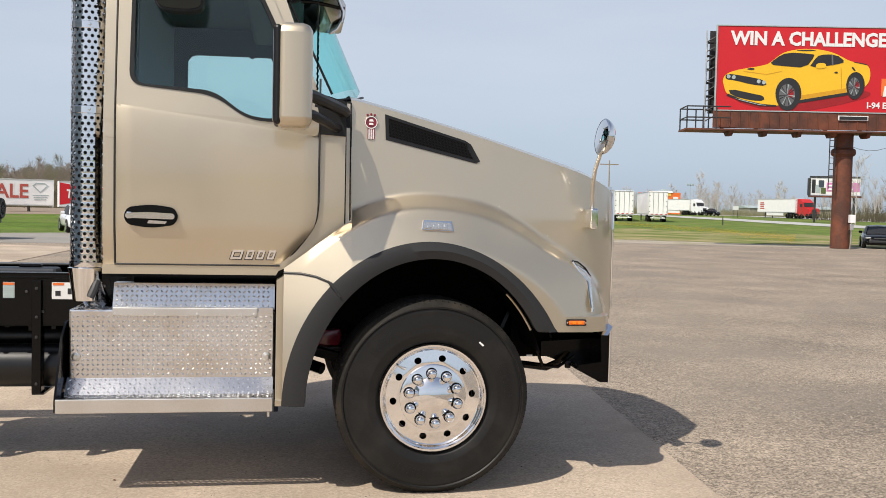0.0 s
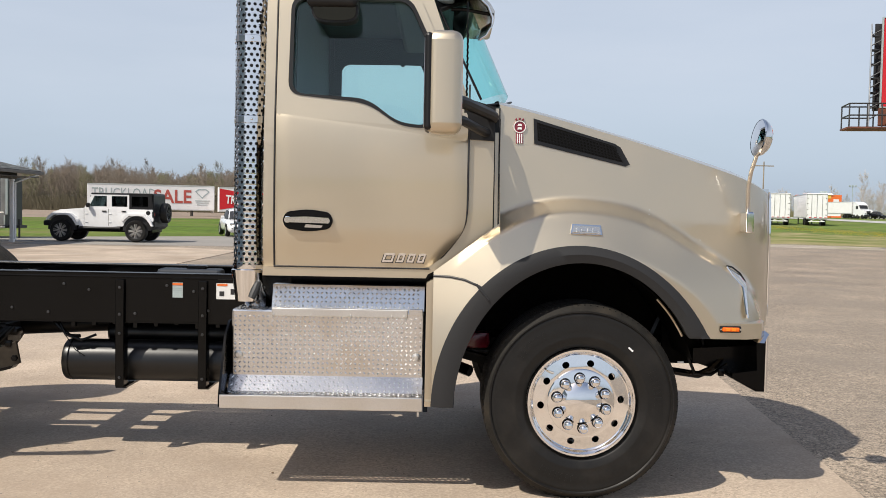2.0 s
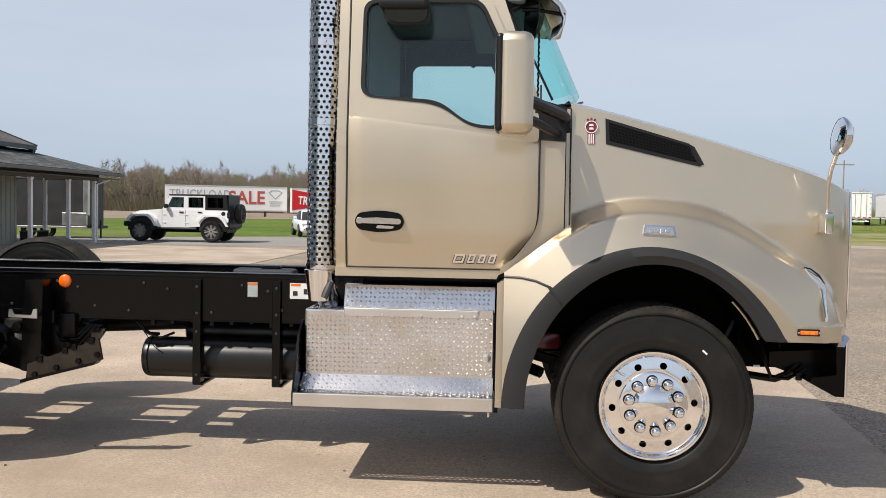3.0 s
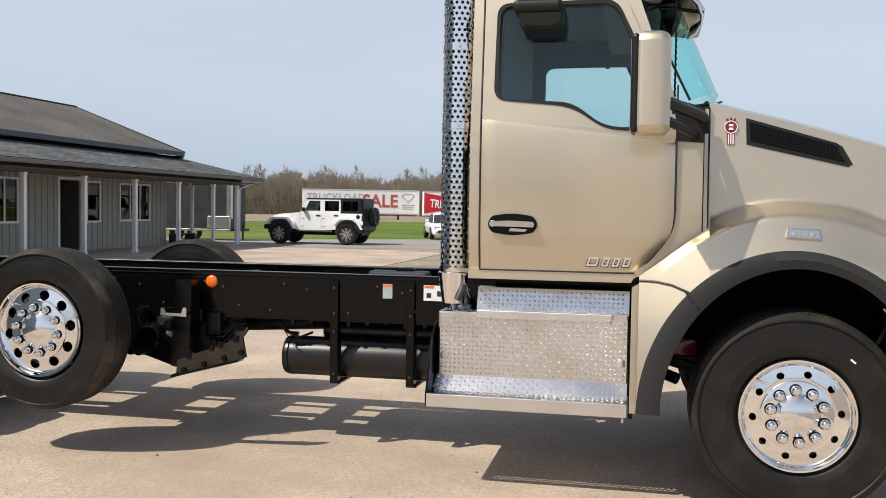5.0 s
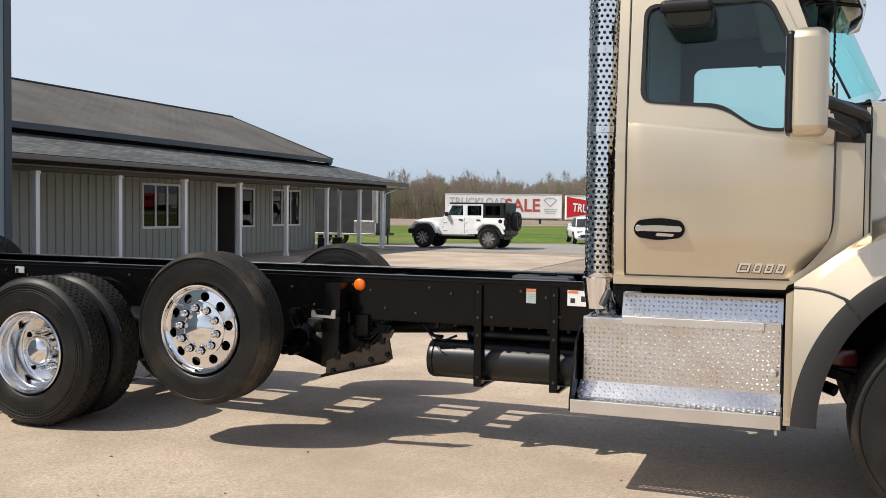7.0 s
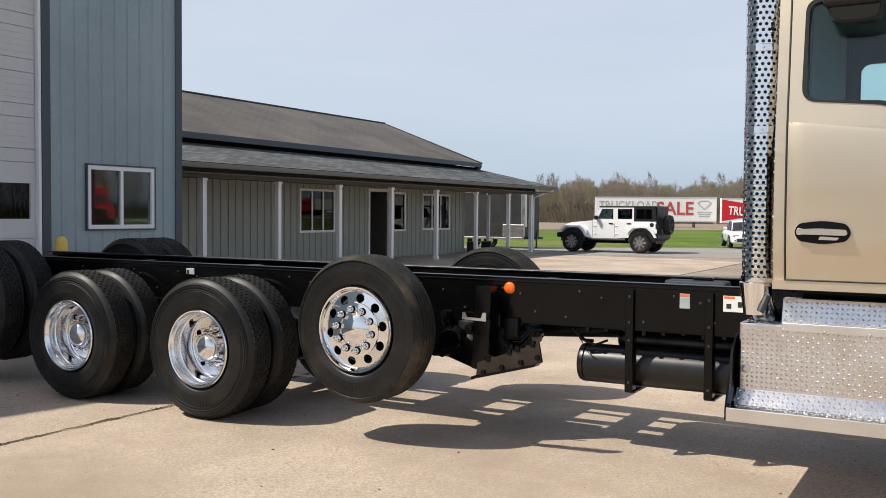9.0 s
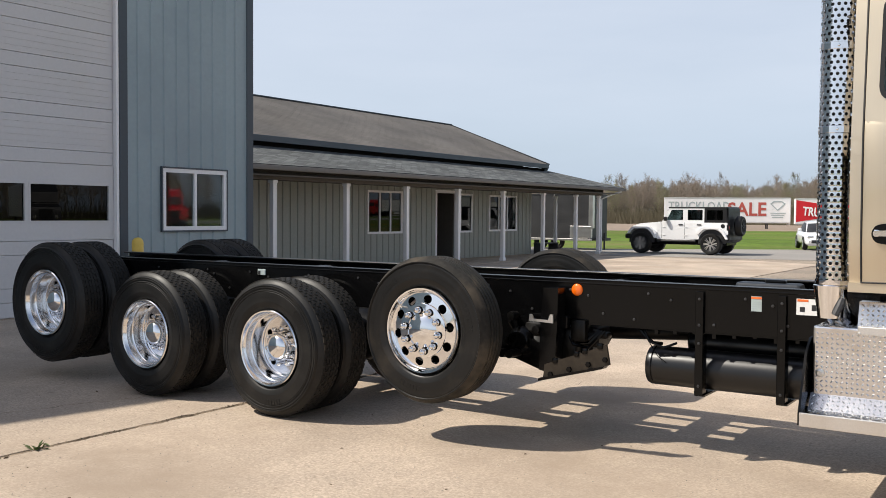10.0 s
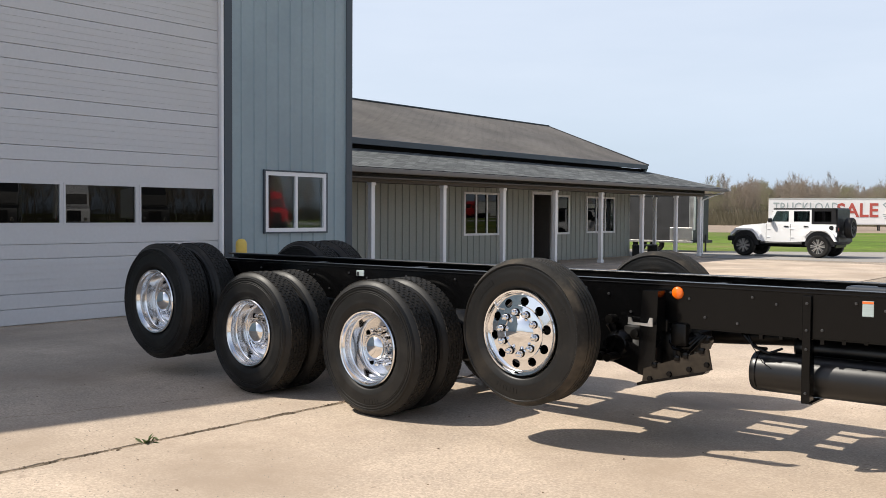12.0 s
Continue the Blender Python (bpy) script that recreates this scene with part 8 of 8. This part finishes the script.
def flush_wheel(label, R, w, hole_r, hole, nut_r, hub, nut_size, rubber=None):
    """A disc wheel whose face lies near the outer side."""
    wh = part("wheel", lathe([(0.24, 0.10), (0.255, 0.14), (0.27, w - 0.03), (0.302, w - 0.02)], 48), SATIN, truck, label)
    bm = lathe(tyre_profile(R, w, 4, (0.83,)), 96)
    for f in bm.faces:
        if min(math.hypot(v.co.x, v.co.z) for v in f.verts) > R - 0.037:
            f.material_index = 1
    part("tyre", bm, (rubber or RUBBER, DUSTY_TREAD if rubber else TREAD), wh, "black tyre with a worn, dusty sidewall")
    if w > 0.33:
        tagged(part("tread_edge", shoulder_cuts(R, 96), RUBBER, wh), kind="stuff")
        mark = part("sticker", solid(-0.016, 0.016, -0.006, 0.003, 0.398, 0.408), DECAL_WHITE, wh, "small white sticker on the sidewall")
        mark.matrix_basis = Matrix.Rotation(radians(10), 4, "Y")
    side_marks(R, wh, 7, rubber)
    part("rim", lathe([(0.302, 0.03), (0.304, 0.008), (0.298, -0.002), (0.288, -0.001), (0.284, 0.006), (0.281, 0.02), (0.268, 0.034), (0.262, 0.036)], 64), POLISHED, wh)
    disc = sheet(circle(0.264), ring_holes(10, hole_r, hole, hole * 1.1), 0.034, 0.05)
    for v in disc.verts:
        v.co.y -= 0.16 * (0.264 - math.hypot(v.co.x, v.co.z))
    part("disc", disc, POLISHED, wh)
    # added dark backing, so the hand holes look black with shade
    part("brake_drum", lathe([(0.0, 0.14), (0.238, 0.142), (0.24, 0.2)], 32), UNDER, wh)
    part("centre_ring", lathe([(nut_r + 0.05, 0.03), (nut_r + 0.044, 0.014), (nut_r + 0.034, 0.01), (nut_r - 0.03, 0.007), (0.08, 0.004)], 48), POLISHED, wh)
    part("hub_cap", lathe([(hub + 0.014, 0.009), (hub + 0.004, 0.001), (hub * 0.9, -0.007), (hub * 0.75, -0.0155), (hub * 0.55, -0.022), (hub * 0.3, -0.027), (hub * 0.12, -0.0285), (0, -0.029)], 56), CHROME, wh)
    shape = {}
    for k in range(10):
        nut("lug_nut", wh, 2 * math.pi * (k + 0.5) / 10, nut_r, 0.004, nut_size, shape, seat=True)
    part("valve", tube([(-0.255, 0.03, 0.05), (-0.235, 0.0, 0.055), (-0.22, -0.004, 0.06)], 0.006, 8), SATIN, wh)
    return wh


def deep_wheel(label, R, w):
    """A dual pair: deep-dished outer wheel, and the inner tyre behind it."""
    wh = part("wheel", lathe([(0.302, 0.03), (0.304, 0.006), (0.297, -0.003), (0.288, 0.0), (0.284, 0.008), (0.279, 0.026), (0.274, 0.032), (0.272, 0.084), (0.268, 0.09), (0.262, 0.093), (0.26, 0.15), (0.257, 0.176), (0.251, 0.19), (0.244, 0.196), (0.242, 0.206), (0.232, 0.212)], 64), SOFT_POLISH, truck, label)
    for h, nm in ((0.0, "tyre"), (w + 0.055, "inner_tyre")):
        t = part(nm, lathe(tyre_profile(R - 0.01, w, 0, (0.64, 0.74, 0.8)), 96), RUBBER, wh, "black dual tyre with block tread")
        t.location = (0, h, 0)
        if not h:
            blocks = tagged(part("tread_relief", tread_blocks(R - 0.007, w, 58, 6), TREAD, wh), kind="stuff")
        else:
            tagged(share("tread_relief", blocks, Matrix.Translation((0, h, 0)), wh), kind="stuff")
    side_marks(R - 0.01, wh, 6)
    part("disc", sheet(circle(0.238), ring_holes(5, 0.2, 0.026, 0.028, 0.3), 0.21, 0.224), SOFT_POLISH, wh)
    part("hub", lathe([(0.124, 0.211), (0.119, 0.2), (0.117, 0.15), (0.112, 0.115), (0.1, 0.088), (0.08, 0.07), (0.045, 0.059), (0, 0.056)], 40), CHROME, wh)
    shape = {}
    for k in range(10):
        nut("lug_nut", wh, 2 * math.pi * (k + 0.5) / 10, 0.146, 0.205, 0.0235, shape, tall=1.7)
    # inner rim coloured black and a backing disc added for shade between the tyres
    part("inner_rim", lathe([(0.295, w + 0.09), (0.23, w + 0.06), (0.2, w - 0.02), (0.236, 0.24)], 40), UNDER, wh)
    part("brake_drum", lathe([(0.0, 0.236), (0.232, 0.238), (0.236, 0.26)], 32), UNDER, wh)
    return wh


def place(wh, x, y, z, turn=0.0):
    wh.matrix_parent_inverse = Matrix.Translation(-truck.location)
    wh.matrix_basis = pose(x, y, z, 0, turn, 0)
    far = copy_thing(wh, pose(x, 2 * YC - y, z, 0, -turn, 180))
    return far


place(flush_wheel("front wheel with polished ten-hole disc and wide tyre", 0.548, 0.40, 0.223, 0.0185, 0.14, 0.106, 0.0285), 0.8, 5.19, 0.541, 31)
place(flush_wheel("raised lift-axle wheel with polished disc", 0.516, 0.29, 0.222, 0.031, 0.146, 0.112, 0.024, DUSTY), -3.755, 5.27, 0.797, 27)
drive = deep_wheel("dual drive wheel with deep polished rim", 0.55, 0.275)
place(drive, -5.215, 5.255, 0.55, 8)
for x, z, turn in ((-6.70, 0.55, 20), (-8.16, 0.742, 30)):
    for s in (0, 1):
        o = copy_thing(drive, pose(x + (0.22 if s and x < -7 else 0), 2 * YC - 5.255 if s else 5.255, z, 0, turn, 180 * s) @ Matrix.Scale(1.05 if x < -7 else 1.0, 4))

# ---- small things ----
rng = random.Random(9)
V, F = [], []
for k in range(15):
    a = rng.random() * 6.28
    l = rng.uniform(0.04, 0.11)
    up = rng.uniform(0.05, 1.4)
    b = Vector((JOINT_X + rng.gauss(0, 0.012), 3.64 + rng.gauss(0, 0.035), -0.006))
    t = b + Vector((math.cos(a), math.sin(a), up)).normalized() * l
    s = Vector((-math.sin(a), math.cos(a), 0)) * 0.011
    k0 = len(V)
    V += [b, (b + t) / 2 + s + Vector((0, 0, 0.01)), t, (b + t) / 2 - s + Vector((0, 0, 0.01))]
    F.append((k0, k0 + 1, k0 + 2, k0 + 3))
me = bpy.data.meshes.new("weed")
me.from_pydata(V, [], F)
me.materials.append(WEED)
tagged(new("weed", me), "small green weed growing in the slab joint", "plant")

V, F = [], []
for k in range(900):
    x, y = JOINT_X + rng.gauss(0, 0.022), rng.uniform(1.0, 9.3)
    s = rng.uniform(0.003, 0.012)
    k0 = len(V)
    V += [(x - s, y - s, -0.004), (x + s, y - s * 0.7, -0.004), (x + s * 0.6, y + s, -0.004), (x, y, s * 0.7)]
    F += [(k0, k0 + 1, k0 + 3), (k0 + 1, k0 + 2, k0 + 3), (k0 + 2, k0, k0 + 3)]
me = bpy.data.meshes.new("joint_grit")
me.from_pydata(V, [], F)
me.materials.append(JOINT_DIRT)
tagged(new("joint_grit", me), "sandy grit along the slab joint", "grit", kind="stuff")


def pebbles(name, n, xr, yr, size, z, mat, label, ok=lambda x, y: True):
    """Loose stones: small four-sided pyramids."""
    V, F = [], []
    while n:
        x, y = rng.uniform(*xr), yr[0] + (yr[1] - yr[0]) * rng.random() ** 1.6
        if not ok(x, y):
            continue
        n -= 1
        s = rng.uniform(*size)
        k0 = len(V)
        for k in range(4):
            a = k * 1.57 + rng.uniform(-0.4, 0.4)
            V.append((x + s * math.cos(a), y + s * math.sin(a), z))
        V.append((x + rng.gauss(0, s * 0.2), y + rng.gauss(0, s * 0.2), z + s * rng.uniform(0.5, 1.0)))
        F += [(k0 + k, k0 + (k + 1) % 4, k0 + 4) for k in range(4)]
    me = bpy.data.meshes.new(name)
    me.from_pydata(V, [], F)
    me.materials.append(mat)
    return tagged(new(name, me), label, "gravel", kind="stuff")


V, F = [], []
y = 2.2
last = None
while y < 7.0:
    x = -7.21 + 0.33 * (y - 3.7) + 0.02 * math.sin(9 * y) + rng.gauss(0, 0.012)
    w = rng.uniform(0.002, 0.007)
    k0 = len(V)
    V += [(x - w, y, 0.0012), (x + w, y, 0.0012)]
    if last is not None:
        F.append((last, last + 1, k0 + 1, k0))
    last = k0
    y += rng.uniform(0.03, 0.09)
me = bpy.data.meshes.new("slab_crack")
me.from_pydata(V, [], F)
me.materials.append(JOINT_DIRT)
tagged(new("slab_crack", me), "hairline crack filled with dirt in the concrete", "crack", kind="stuff")

DRY_LEAF = material("dry_brown_leaf", (0.13, 0.08, 0.045), 0.8, 0, 0.4, 30)
V, F = [], []
for k in range(36):
    x, y, a = rng.uniform(-8.5, 1.6), rng.uniform(2.3, 7.2), rng.random() * 6.28
    l, w, h = rng.uniform(0.01, 0.026), rng.uniform(0.004, 0.009), rng.uniform(0.003, 0.012)
    c, sn = math.cos(a), math.sin(a)
    k0 = len(V)
    V += [(x + c * u - sn * v, y + sn * u + c * v, z) for u, v, z in ((-l, 0, 0.001), (0, w, h), (l, 0, 0.002), (0, -w, h * 0.7), (0, 0, 0.001))]
    F += [(k0, k0 + 4, k0 + 1), (k0 + 1, k0 + 4, k0 + 2), (k0 + 2, k0 + 4, k0 + 3), (k0 + 3, k0 + 4, k0)]
me = bpy.data.meshes.new("dry_leaves")
me.from_pydata(V, [], F)
me.materials.append(DRY_LEAF)
tagged(new("dry_leaves", me), "small curled dry leaves scattered on the concrete", "leaves", kind="stuff")

STONE = material("loose_stone", (0.29, 0.25, 0.205), 0.9, 0, 0.6, 9, 0, 3)
pebbles("loose_gravel", 30000, (2.3, 16), (4.2, 24), (0.003, 0.011), -0.0165, STONE, "fine loose gravel scattered over the asphalt", lambda x, y: x > 2.44 + 0.0816 * (y - 5.1) or y > 11.7)
pebbles("loose_grit", 6500, (-9, 2.4), (2.2, 9), (0.002, 0.008), -0.0005, STONE, "sparse grit on the concrete")


def petals(name, n, mat, label):
    """Dandelions in a drifting band over the lawn."""
    V, F = [], []
    for _ in range(n):
        a = rng.uniform(19, 29.5)
        d = 98 - 4.2 * (a - 22.6) + rng.gauss(0, 6)
        x, y = bearing(a, d)
        z = lift(x, y) + 0.03
        s = rng.uniform(0.012, 0.04)
        k0 = len(V)
        V += [(x - s, y, z), (x + s, y, z), (x, y - s, z + 0.02), (x, y + s, z + 0.02)]
        F += [(k0, k0 + 1, k0 + 2), (k0, k0 + 3, k0 + 1)]
    me = bpy.data.meshes.new(name)
    me.from_pydata(V, [], F)
    me.materials.append(mat)
    return tagged(new(name, me), label, "flowers", kind="stuff")


petals("dandelions", 3600, DANDELION, "yellow dandelions scattered in a band over the lawn")
